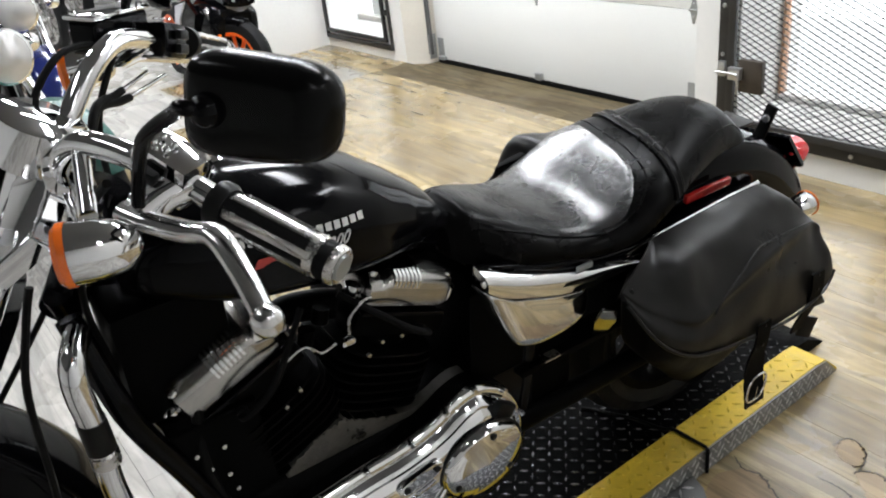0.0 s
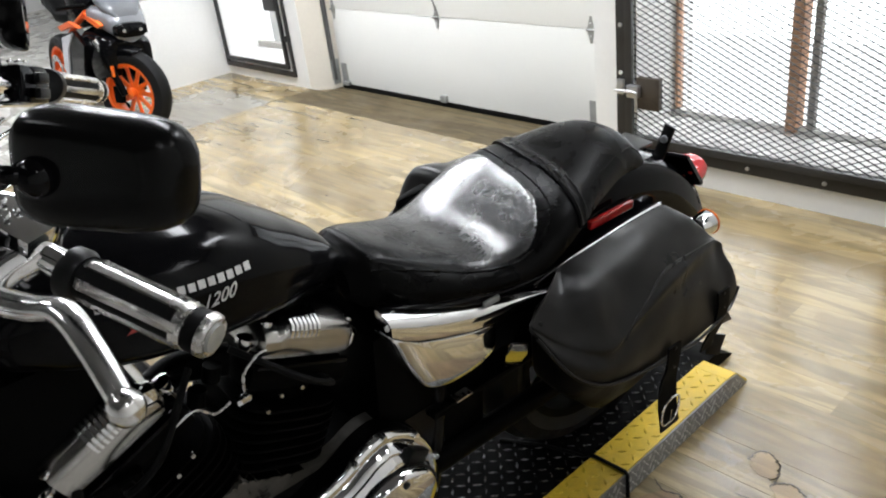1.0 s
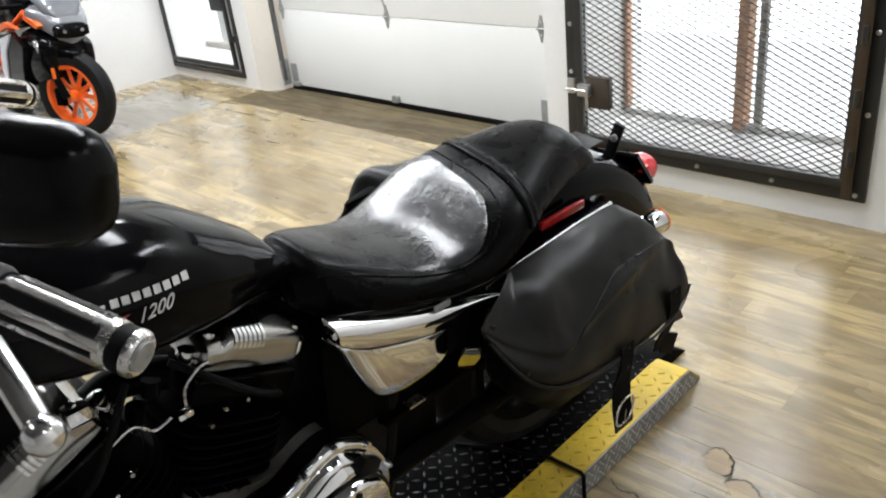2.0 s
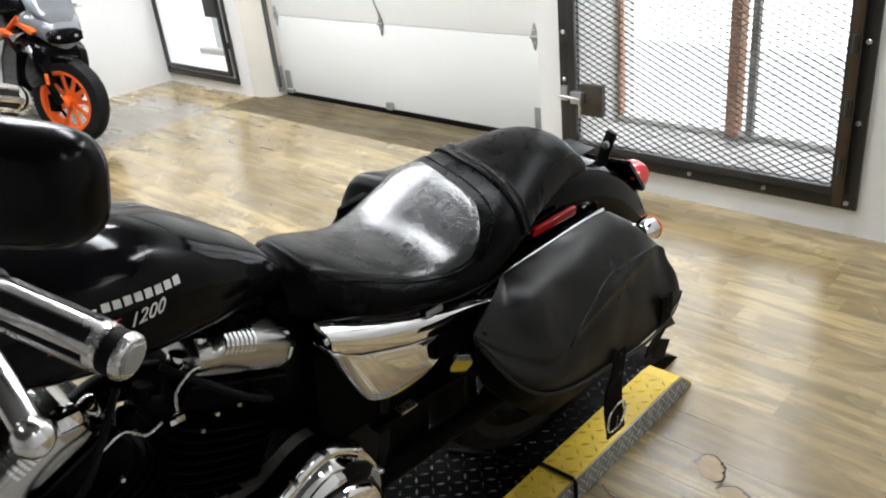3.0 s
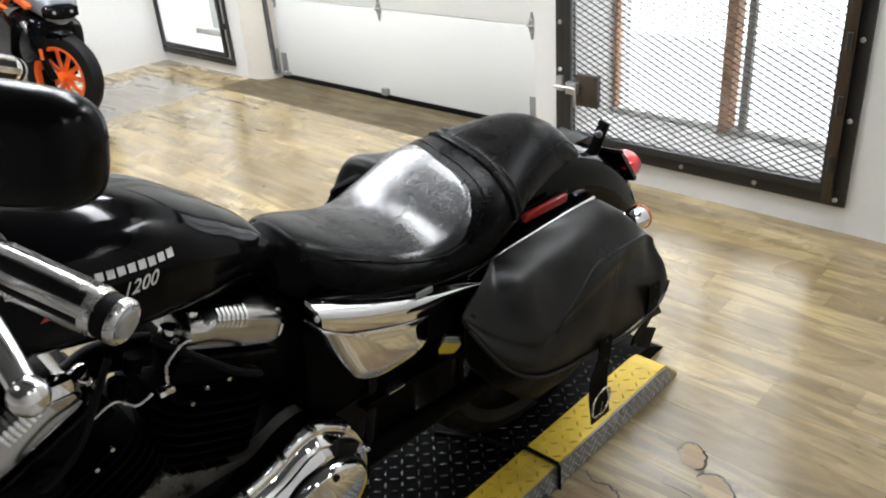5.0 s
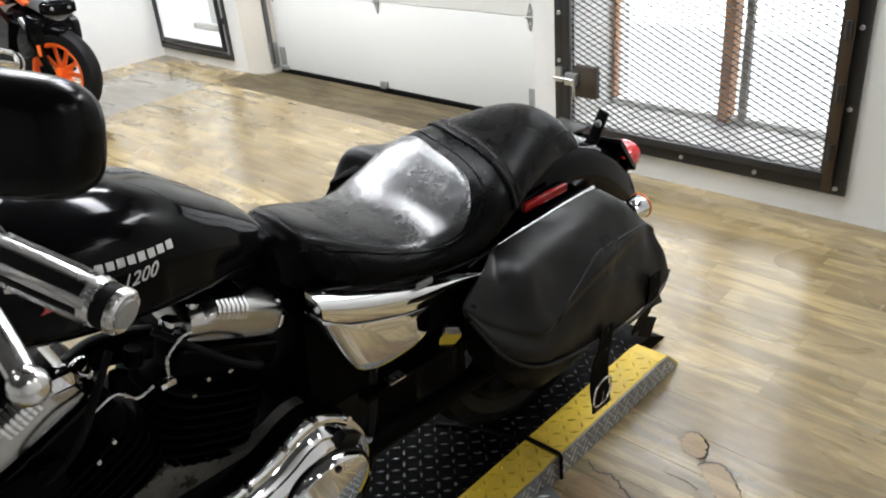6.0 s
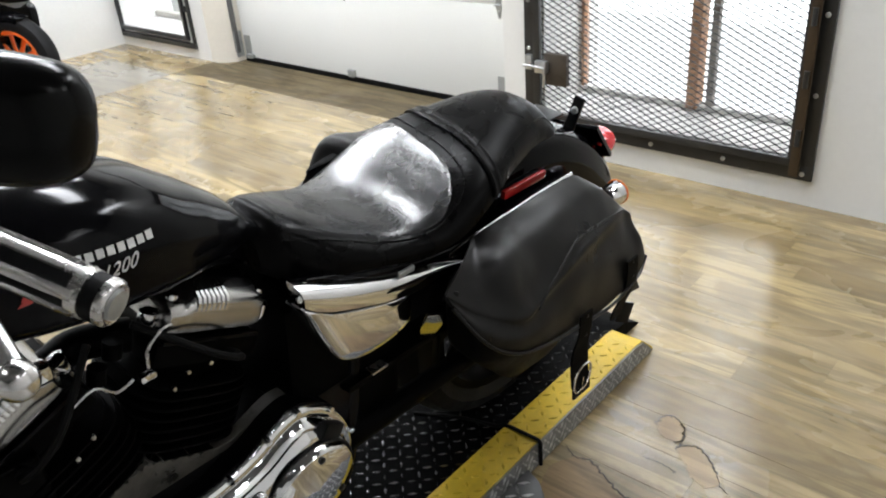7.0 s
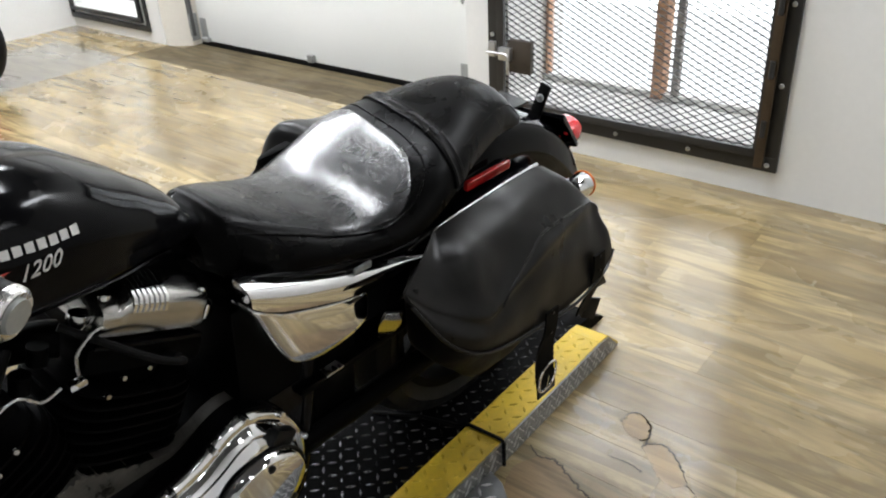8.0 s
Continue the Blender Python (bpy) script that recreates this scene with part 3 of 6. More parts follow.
part("deck", boxes(((X0, NY + RW, 0.012), (X1 + 0.05, FY - RW, DZ)), bevel=0.002), black_plate, lift, "black tread-plate deck")
bm = bmesh.new()
treads(bm, X0, X1 + 0.05, NY + RW, FY - RW, DZ, 0.0255, 0.022, 0.0058)
part("deck_tread", bm, worn_plate, lift)["kind"] = "stuff"
JX = -0.012
for ya, yb, near in ((NY, NY + RW, True), (FY - RW, FY, False)):
    for xa, xb in ((X0, JX - 0.003), (JX + 0.003, X1)):
        r = part("edge_plate", boxes(((xa, ya, 0.004), (xb, yb, LZ)), bevel=0.002), yellow_paint, lift, "yellow tread-plate edge")
        bm = bmesh.new()
        treads(bm, xa + 0.006, xb, ya, yb, LZ, 0.029, 0.023, 0.006)
        part("edge_tread", bm, yellow_bar, r)["kind"] = "stuff"
    # sloped end
    bm = bmesh.new()
    prof = [(X1, LZ), (X1 + 0.045, LZ - 0.006), (X1 + 0.105, 0.006), (X1 + 0.105, 0.001), (X1, 0.001)]
    plate(bm, prof, Matrix.Translation((0, yb, 0)) @ SIDE, yb - ya, 0.0)
    e = part("edge_end", bm, yellow_paint, lift, "worn yellow sloped end")
    # plated flank
    y = ya if near else yb
    s = -1 if near else 1
    bm = bmesh.new()
    side_plate(bm, [(X0, 0.001), (X1 + 0.10, 0.001), (X1 + 0.045, LZ - 0.009), (X1, LZ - 0.003), (X0, LZ - 0.003)], y + (0 if near else 0.004), 0.004)
    f = part("flank", bm, galvanised, lift, "bare tread-plate flank")
    bm = bmesh.new()
    n = int((X1 + 0.09 - X0) / 0.022)
    for i in range(n):
        for k in range(4):
            c = Vector((X0 + 0.015 + i * 0.022 + 0.011 * (k % 2), y + s * 0.004, 0.010 + 0.0138 * k))
            a = radians(48 if (i + k) % 2 else -48)
            u, v = Vector((math.cos(a), 0, math.sin(a))) * 0.0098, Vector((-math.sin(a), 0, math.cos(a))) * 0.0027
            top_z = LZ if c.x < X1 - 0.01 else LZ - 0.006 - max(0.0, c.x - X1 - 0.045)
            if c.z + 0.009 > top_z or c.x > X1 + 0.085:
                continue
            ring = [bm.verts.new(c + q) for q in (-u, -v, u, v)]
            top = [bm.verts.new(c + q * 0.6 + Vector((0, s * 0.002, 0))) for q in (-u, -v, u, v)]
            bm.faces.new(top)
            for q in range(4):
                bm.faces.new((ring[q], ring[(q + 1) % 4], top[(q + 1) % 4], top[q]))
    part("flank_tread", bm, flank_steel, f)["kind"] = "stuff"
# ramp sheet at the rear
bm = bmesh.new()
plate(bm, [(X1 + 0.05, DZ - 0.002), (X1 + 0.115, DZ - 0.008), (X1 + 0.19, 0.004), (X1 + 0.19, 0.0), (X1 + 0.05, 0.0)], Matrix.Translation((0, FY - RW, 0)) @ SIDE, FY - NY - 2 * RW)
part("ramp", bm, black_plate, lift, "dark sloped ramp plate")
# wing plate beside the deck
bm = bmesh.new()
plate(bm, [(-1.5, NY - 0.006), (-0.057, NY - 0.006), (-0.072, NY - 0.045), (-0.098, NY - 0.075), (-0.153, NY - 0.130), (-0.205, NY - 0.20), (-1.5, NY - 0.20)], Matrix.Translation((0, 0, 0.004)), 0.018, 0.002)
wing_steel = worn("bright_tread_plate", (0.14, 0.14, 0.143), 0.45, 0.4, vary=0.2, scale=20, grain=90, bump=0.2)
wg = part("side_wing", bm, wing_steel, lift, "grey tread-plate side wing")
bm = bmesh.new()
treads(bm, -1.49, -0.06, NY - 0.197, NY - 0.009, 0.022, 0.0235, 0.027, 0.0070, 0.0026, lambda x, y: x + 0.82 * (NY - y) < -0.062)
wing_bar = worn("polished_tread_bar", (0.78, 0.78, 0.775), 0.33, 0.6, vary=0.2, scale=25, grain=80)
part("wing_tread", bm, wing_bar, wg)["kind"] = "stuff"
cord = tube(bmesh.new(), [(JX, NY - 0.009, 0.003), (JX, NY - 0.009, LZ), (JX + 0.001, NY - 0.002, LZ + 0.006), (JX, NY + RW, LZ + 0.005), (JX - 0.004, NY + RW + 0.02, DZ + 0.005), (JX - 0.03, NY + 0.20, DZ + 0.005), (JX - 0.08, 0.14, DZ + 0.005)], 0.0042, 8)
tagged(link("cord", cord, rubber), "thin black cord across the lift edge", "cord")

# ---- the motorcycle ----
LEAN_M = Matrix.Translation((-0.65, 0.11, 0.052)) @ Matrix.Rotation(radians(-2.7), 4, "Z") @ Matrix.Rotation(radians(7.5), 4, "X") @ Matrix.Translation((0.65, 0, 0))
bike = thing("motorcycle", LEAN_M, "black cruiser motorcycle with chrome trim and leather saddlebags on a lift", "motorcycle")


def bp(name, bm, mat, label="", parent=None):
    return part(name, bm, mat, parent or bike, label)


# fuel tank: sections along x
TT = [(-1.02, 0.845), (-1.0, 0.885), (-0.95, 0.915), (-0.86, 0.925), (-0.76, 0.912), (-0.68, 0.884), (-0.61, 0.836), (-0.56, 0.795), (-0.525, 0.755)]
TB = [(-1.02, 0.80), (-0.9, 0.765), (-0.75, 0.745), (-0.62, 0.73), (-0.525, 0.725)]
TW = [(-1.02, 0.035), (-1.0, 0.065), (-0.95, 0.098), (-0.86, 0.125), (-0.76, 0.128), (-0.68, 0.112), (-0.61, 0.085), (-0.56, 0.062), (-0.525, 0.045)]


def tank_point(x, a):
    zt, zb, w = curve_at(TT, x), curve_at(TB, x), curve_at(TW, x)
    zm = zb + (zt - zb) * 0.42
    c, s = math.cos(a), math.sin(a)
    y = w * math.copysign(abs(c) ** 0.75, c)
    z = zm + (zt - zm) * abs(s) ** 0.9 if s >= 0 else zm - (zm - zb) * abs(s) ** 0.55
    return Vector((x, y, z))


bm = bmesh.new()
N = 40
rings = []
for i in range(45):
    x = -1.02 + 0.495 * (i / 44)
    rings.append([bm.verts.new(tank_point(x, 2 * math.pi * j / N)) for j in range(N)])
skin(bm, rings)
tank = bp("fuel_tank", bm, black_gloss, "glossy black teardrop fuel tank")
bm = bmesh.new()
lathe(bm, [(0.034, -0.01), (0.036, 0.004), (0.030, 0.014), (0.0, 0.016)], toward((-0.86, 0.045, 0.908), (-0.86, 0.060, 0.958)), 28, False)
part("fuel_cap", bm, chrome, tank)
# rear tank tab under the seat nose
bm = boxes(((-0.560, -0.014, 0.735), (-0.520, 0.014, 0.752)), bevel=0.005)
part("mount_tab", bm, black_plastic, tank)


def on_tank(x, z):
    """Left flank of the tank at a height."""
    best = min((tank_point(x, a) for a in (math.pi * (0.55 + 0.9 * i / 240) for i in range(241))), key=lambda p: abs(p.z - z) + (0 if p.y < 0 else 1))
    return best


def decal(name, outline, mat, lift_by=0.0016):
    """A thin print that follows the tank's left flank; outline in (x, z) as quads of a strip."""
    bm = bmesh.new()
    for quad in outline:
        vs = []
        for x, z in quad:
            p = on_tank(x, z)
            vs.append(bm.verts.new(p + Vector((0, -lift_by, lift_by * 0.4))))
        bm.faces.new(vs)
    return part(name, bm, mat, tank)


# brand lettering as plain slanted bars, numerals below
u0, u1 = Vector((-0.905, 0.867)), Vector((-0.712, 0.8445))
ux = (u1 - u0) / 15.0
uy = Vector((0.10, 1.0)).normalized() * 0.0098


def bar(i, w, drop=0.0, tall=1.0):
    a = u0 + ux * i + Vector((0, drop))
    b = a + ux * w
    return [tuple(a), tuple(b), tuple(b + uy * tall), tuple(a + uy * tall)]


for i in range(15):
    if i == 6:
        decal("brand_bar", [bar(6.30, 0.40, 0.004, 0.25)], print_white)
    else:
        decal("brand_bar", [bar(i + 0.12, 0.72)], print_white)
decal("swoosh", [[(-0.870, 0.846), (-0.795, 0.842), (-0.815, 0.836), (-0.875, 0.838)], [(-0.88, 0.832), (-0.80, 0.836), (-0.81, 0.841), (-0.87, 0.841)]], print_red)
txt = bpy.data.curves.new("numerals", "FONT")
txt.body, txt.size, txt.shear, txt.extrude = "1200", 0.0225, 0.55, 0.0004
tmp = new("numerals", txt)
dg = bpy.context.evaluated_depsgraph_get()
me = bpy.data.meshes.new_from_object(tmp.evaluated_get(dg))
bpy.data.objects.remove(tmp)
for v in me.vertices:
    q = Vector((-0.792, 0.826)) + Vector((1.0, 0.01)) * v.co.x * 1.04 + Vector((0, 1)) * v.co.y
    p = on_tank(q.x, q.y)
    v.co = p + Vector((0, -0.0018 - v.co.z, 0.0006))
me.materials.clear()
me.materials.append(print_white)
ob = new("numerals", me)
ob.parent = tank

# seat: centre line, lower edge and half width along x
ST = [(-0.535, 0.735), (-0.515, 0.750), (-0.50, 0.7541), (-0.45, 0.7316), (-0.40, 0.7063), (-0.35, 0.6861), (-0.30, 0.6784), (-0.25, 0.6845), (-0.20, 0.7047), (-0.15, 0.7257), (-0.10, 0.7409), (-0.05, 0.750), (0.0, 0.759), (0.06, 0.7637), (0.12, 0.7515), (0.17, 0.7073), (0.21, 0.662), (0.235, 0.622)]
SB = [(-0.535, 0.684), (-0.50, 0.6604), (-0.45, 0.656), (-0.40, 0.652), (-0.35, 0.6416), (-0.30, 0.6336), (-0.25, 0.6351), (-0.20, 0.6452), (-0.15, 0.6668), (-0.10, 0.6818), (-0.05, 0.6897), (0.0, 0.6906), (0.06, 0.6913), (0.12, 0.684), (0.17, 0.661), (0.21, 0.630), (0.235, 0.610)]
SW = [(-0.535, 0.0566), (-0.50, 0.0914), (-0.45, 0.1174), (-0.40, 0.1327), (-0.35, 0.142), (-0.30, 0.1507), (-0.25, 0.1631), (-0.20, 0.1673), (-0.15, 0.1647), (-0.10, 0.1527), (-0.05, 0.1352), (0.0, 0.1184), (0.06, 0.1001), (0.12, 0.0838), (0.17, 0.0728), (0.21, 0.0552), (0.235, 0.034)]


def seat_point(x, a):
    zt, zb, w = curve_at(ST, x), curve_at(SB, x), curve_at(SW, x)
    c, s = math.cos(a), max(0.0, math.sin(a))
    return Vector((x, w * math.copysign(abs(c) ** 0.80, c), zb + (zt - zb) * s ** 0.74))


def seat_lifted(x, a, d):
    p = seat_point(x, a)
    n = (seat_point(x + 0.004, a) - seat_point(x - 0.004, a)).cross(seat_point(x, a + 0.02) - seat_point(x, a - 0.02))
    if n.z < 0:
        n.negate()
    return p + n.normalized() * d


bm = bmesh.new()
rings = []
K = 44
for i in range(97):
    x = -0.535 + 0.770 * i / 96
    ring = [bm.verts.new(seat_point(x, math.pi * j / K)) for j in range(K + 1)]
    w, zb = curve_at(SW, x), curve_at(SB, x)
    ring += [bm.verts.new((x, -w * 0.9, zb - 0.012)), bm.verts.new((x, w * 0.9, zb - 0.012))]
    rings.append(ring)
skin(bm, rings)
seat = bp("seat", bm, seat_leather, "black two-up seat with stitched seams")

# polished insert: from the nose up the slope to the step behind the rider
INS_NEAR = [(-0.505, 2.42), (-0.45, 2.36), (-0.36, 2.40), (-0.30, 2.49), (-0.255, 2.53), (-0.229, 2.51), (-0.194, 2.34), (-0.168, 2.12), (-0.154, 1.98), (-0.143, 1.78), (-0.131, 1.52), (-0.120, 1.20), (-0.112, 0.95)]
INS_FAR = [(-0.505, 0.66), (-0.45, 0.62), (-0.36, 0.60), (-0.25, 0.52), (-0.19, 0.50), (-0.14, 0.52), (-0.118, 0.64), (-0.112, 0.80)]
bm = bmesh.new()
rows = []
for i in range(71):
    u = i / 70
    x = -0.505 + 0.393 * (1 - (1 - u) ** 1.5)
    a0, a1 = curve_at(INS_FAR, x), curve_at(INS_NEAR, x)
    row = []
    for j in range(41):
        f = j / 40
        e = min(1.0, min(f, 1 - f) * 9) * min(1.0, min(u, 1 - u) * 9)
        row.append(bm.verts.new(seat_lifted(x, a0 + (a1 - a0) * f, -0.001 + 0.004 * math.sin(e * math.pi / 2))))
    rows.append(row)
skin(bm, rows, caps=False, around=False)
part("seat_insert", bm, patch_leather, seat, "polished worn insert reflecting daylight")
PIPE = [(-0.084, 0.42), (-0.096, 0.90), (-0.109, 1.30), (-0.121, 1.65), (-0.135, 1.96), (-0.150, 2.20), (-0.180, 2.42), (-0.215, 2.535), (-0.255, 2.585), (-0.30, 2.56), (-0.36, 2.46), (-0.45, 2.42), (-0.505, 2.50)]
part("piping", tube(bmesh.new(), smooth_path([seat_lifted(x, a, 0.0008) for x, a in PIPE], 8), 0.0017, 8), seat_leather, seat)


STRAP = [(0.12, -0.036), (0.63, -0.046), (1.26, -0.065), (1.73, -0.080), (2.20, -0.095), (2.59, -0.107), (3.05, -0.116)]


# hold strap between the two seats: a band with two stitched edges
bm = bmesh.new()
rows = []
for j in range(49):
    a = 0.12 + (math.pi - 0.21) * j / 48
    bow = curve_at(STRAP, a)
    rows.append([bm.verts.new(seat_lifted(bow + dx, a, d)) for dx, d in ((-0.0135, -0.0005), (-0.0130, 0.0050), (-0.0085, 0.0062), (-0.0065, 0.0048), (0.0065, 0.0048), (0.0085, 0.0062), (0.0130, 0.0050), (0.0135, -0.0005))])
skin(bm, rows, caps=True)
band = part("hold_strap", bm, seat_leather, seat, "stitched strap across the seat")
stitch = worn("dark_thread", (0.045, 0.043, 0.040), 0.7, vary=0.2)
for dx in (-0.0065, 0.0065):
    bm = bmesh.new()
    for j in range(80):
        a = 0.16 + (math.pi - 0.30) * j / 79
        bow = curve_at(STRAP, a) + dx
        tube(bm, [seat_lifted(bow, a, 0.0050), seat_lifted(bow, a + 0.020, 0.0050)], 0.0007, 5)
    part("stitching", bm, stitch, band)["kind"] = "stuff"
# side crease of the rear pad
for a in (0.55, math.pi - 0.55):
    part("seam", tube(bmesh.new(), smooth_path([seat_lifted(x, a, 0.0) for x in (-0.07, 0.0, 0.06, 0.12, 0.17, 0.20)], 8), 0.0014, 6), seat_leather, seat)
part("seat_tag", boxes(((-0.342, -0.150, 0.614), (-0.308, -0.144, 0.625)), bevel=0.002), grey_metal, seat, "small metal tag under the seat")

# rear fender: a crowned arc over the rear wheel
RA, FR = Vector((0.09, 0.0, 0.315)), 0.352


def fender(centre, r0, w, a0, a1, crown, mat, parent, name, n=40, drop=0.05, thick=0.004):
    bm = bmesh.new()
    rings = []
    for i in range(n + 1):
        a = radians(a0 + (a1 - a0) * i / n)
        d = Vector((math.cos(a), 0, math.sin(a)))
        end = min(1.0, 0.55 + 6 * min(i, n - i) / n)
        outer, inner = [], []
        for j in range(17):
            s = -1 + 2 * j / 16
            y = w * end * math.copysign(min(1.0, abs(s) * 1.25) ** 0.9, s)
            rr = r0 + crown * math.sqrt(max(0.0, 1 - min(1, abs(s) * 1.08) ** 2.4)) - drop * max(0.0, (abs(s) - 0.72) / 0.28)
            outer.append(centre + d * rr + Vector((0, y, 0)))
            inner.append(centre + d * (rr - thick) + Vector((0, y * (1 - thick / w), 0)))
        rings.append([bm.verts.new(p) for p in outer + inner[::-1]])
    skin(bm, rings)
    return part(name, bm, mat, parent)


fender(RA, FR - 0.03, 0.098, 18, 150, 0.055, black_gloss, bike, "rear_fender", drop=0.07)
for s in (-1, 1):
    # fender strut with a chrome edge
    bm = bmesh.new()
    side_plate(bm, [(-0.20, 0.584), (-0.129, 0.596), (-0.05, 0.600), (0.05, 0.606), (0.148, 0.608), (0.17, 0.590), (0.14, 0.555), (0.02, 0.55), (-0.12, 0.55)], s * 0.118 + (0.006 if s < 0 else 0.006), 0.012, 0.003)
    st = bp("fender_strut", bm, black_gloss)
    bm = tube(bmesh.new(), smooth_path([(-0.21, s * 0.133, 0.588), (-0.129, s * 0.133, 0.600), (-0.05, s * 0.133, 0.605), (0.05, s * 0.133, 0.611), (0.152, s * 0.133, 0.613)], 8), 0.0048, 10)
    part("chrome_edge", bm, chrome, st)
    bm = boxes(((-0.054, s * 0.124 - 0.005, 0.634), (0.070, s * 0.124 + 0.005, 0.651)), bevel=0.003)
    part("reflector", bm, red_reflector, st, "long red side reflector")

# tail light and number bracket
TLM = Matrix.Translation((0.398, -0.004, 0.532)) @ Matrix.Rotation(radians(82), 4, "Y") @ Matrix.Diagonal((0.70, 0.92, 1, 1))
bm = bmesh.new()
lathe(bm, [(0.040, -0.010), (0.048, 0.004), (0.047, 0.024), (0.044, 0.028)], TLM, 28)
tl = bp("tail_light", bm, chrome)
bm = bmesh.new()
lathe(bm, [(0.0485, 0.022), (0.050, 0.034), (0.048, 0.062), (0.038, 0.082), (0.0, 0.090)], TLM, 28, False)
part("lens", bm, red_lens, tl, "glossy red tail lens")
bm = bmesh.new()
plate(bm, [(-0.075, -0.075), (0.050, -0.070), (0.056, -0.06), (0.056, 0.06), (0.050, 0.070), (-0.075, 0.075)], Matrix.Translation((0.345, -0.015, 0.580)) @ Matrix.Rotation(radians(48), 4, "Y") @ Matrix.Rotation(radians(-10), 4, "X"), 0.010, 0.003)
pb = bp("number_bracket", bm, black_gloss, "black number plate bracket")
bm = boxes(((0.345, -0.078, 0.590), (0.375, -0.070, 0.598)), m=Matrix.Identity(4), bevel=0.001)
part("red_mark", bm, red_lens, pb)
tm = Matrix.Translation((0.296, -0.022, 0.624)) @ Matrix.Rotation(radians(8), 4, "Y") @ Matrix.Rotation(radians(10), 4, "X")
tab = part("tab", boxes(((-0.004, -0.013, -0.01), (0.004, 0.013, 0.080)), m=tm, bevel=0.003), black_plastic, pb)
part("tab_screw", bolt(bmesh.new(), tm @ Vector((-0.004, 0, 0.050)), (-1, -0.2, 0.1), 0.0085, 0.006), zinc, tab)
bm = tube(bmesh.new(), smooth_path([(0.225, 0.0, 0.640), (0.265, -0.004, 0.630), (0.288, -0.012, 0.622), (0.308, -0.018, 0.622)]), 0.012, 10)
part("stem", bm, chrome, pb)
bm = boxes(((0.235, 0.01, 0.640), (0.32, 0.085, 0.647)), bevel=0.002)
part("bracket_arm", bm, black_plastic, pb)
for s in (-1, 1):
    bm = tube(bmesh.new(), [(0.245, s * 0.06, 0.535), (0.258, s * 0.165, 0.540)], 0.008, 10)
    sg = bp("turn_signal", bm, chrome)
    m = Matrix.Translation((0.235, s * 0.178, 0.545)) @ Matrix.Rotation(radians(90), 4, "Y")
    part("housing", lathe(bmesh.new(), [(0.005, -0.012), (0.018, -0.006), (0.024, 0.008), (0.0255, 0.030)], m, 24), chrome, sg)
    part("lens", lathe(bmesh.new(), [(0.024, 0.031), (0.023, 0.036), (0.015, 0.043), (0.0, 0.046)], m, 24, False), clear_lens, sg, "clear lens")
    part("lens_rim", tube(bmesh.new(), [m @ Vector((0.0252 * math.cos(a), 0.0252 * math.sin(a), 0.034)) for a in (2 * math.pi * j / 28 for j in range(28))], 0.0022, 8, closed=True), amber_lens, sg, "amber rim")

# saddlebags


def bag_ring(x, grow):
    u = (x + 0.034) / 0.223
    e = max(0.0, 1 - abs(u) ** 4) ** 0.32
    top = 0.600 - 0.9 * max(0.0, x - 0.06) ** 1.15
    low = 0.212 + (0.95 * x ** 1.25 if x > 0 else 0.95 * max(0.0, -x - 0.03))
    yin, yout = -0.150, -0.270
    cy, cz = (yin + yout) / 2, (top + low) / 2
    hy, hz = (abs(yout - yin) / 2 + grow) * (0.35 + 0.65 * e), ((top - low) / 2 + grow) * (0.72 + 0.28 * e)
    pts = []
    for j in range(44):
        a = 2 * math.pi * j / 44
        c, s = math.cos(a), math.sin(a)
        y = cy + hy * math.copysign(abs(c) ** 0.5, c)
        z = cz + hz * math.copysign(abs(s) ** 0.45, s)
        # the outer face leans in towards the top
        y += 0.095 * max(0.0, (z - 0.50) / 0.10) * min(1.0, max(0.0, (cy + 0.02 - y) / 0.06))
        # and tucks under the lid towards the bottom, which keeps that face dark
        y += 0.34 * max(0.0, 0.43 - z) * min(1.0, max(0.0, (cy + 0.02 - y) / 0.06))
        p = Vector((x, y, z))
        d = 0.0065 * noise.noise(p * 9.0) + 0.0030 * noise.noise(p * 23.0)
        pts.append(p + Vector((0, c, s)) * d)
    return pts


# ribs of the lid from the front edge to the rear: top seam, top panel, fold, lower edge
LID = [((-0.178, -0.158, 0.622), (-0.238, -0.188, 0.613), (-0.302, -0.213, 0.593), (-0.300, -0.224, 0.574)),
       ((-0.174, -0.158, 0.622), (-0.220, -0.205, 0.600), (-0.250, -0.246, 0.550), (-0.262, -0.270, 0.505)),
       ((-0.165, -0.154, 0.620), (-0.174, -0.228, 0.607), (-0.178, -0.280, 0.515), (-0.203, -0.292, 0.462)),
       ((-0.090, -0.150, 0.618), (-0.100, -0.216, 0.604), (-0.112, -0.276, 0.524), (-0.130, -0.298, 0.440)),
       ((0.000, -0.148, 0.621), (0.000, -0.206, 0.604), (0.010, -0.264, 0.549), (-0.025, -0.296, 0.420)),
       ((0.075, -0.148, 0.625), (0.088, -0.192, 0.608), (0.115, -0.248, 0.553), (0.095, -0.297, 0.408)),
       ((0.128, -0.150, 0.625), (0.162, -0.184, 0.600), (0.200, -0.230, 0.546), (0.208, -0.284, 0.412)),
       ((0.165, -0.152, 0.605), (0.198, -0.188, 0.574), (0.236, -0.232, 0.528), (0.258, -0.270, 0.436)),
       ((0.172, -0.150, 0.578), (0.204, -0.182, 0.548), (0.242, -0.218, 0.500), (0.252, -0.252, 0.412))]


def creased(p):
    """Soft dents and wrinkles of the leather."""
    return p + Vector((0, -0.7, 0.6)) * (0.0075 * noise.noise(p * 8.0) + 0.0030 * noise.noise(p * 21.0) + 0.0012 * noise.noise(p * 47.0))


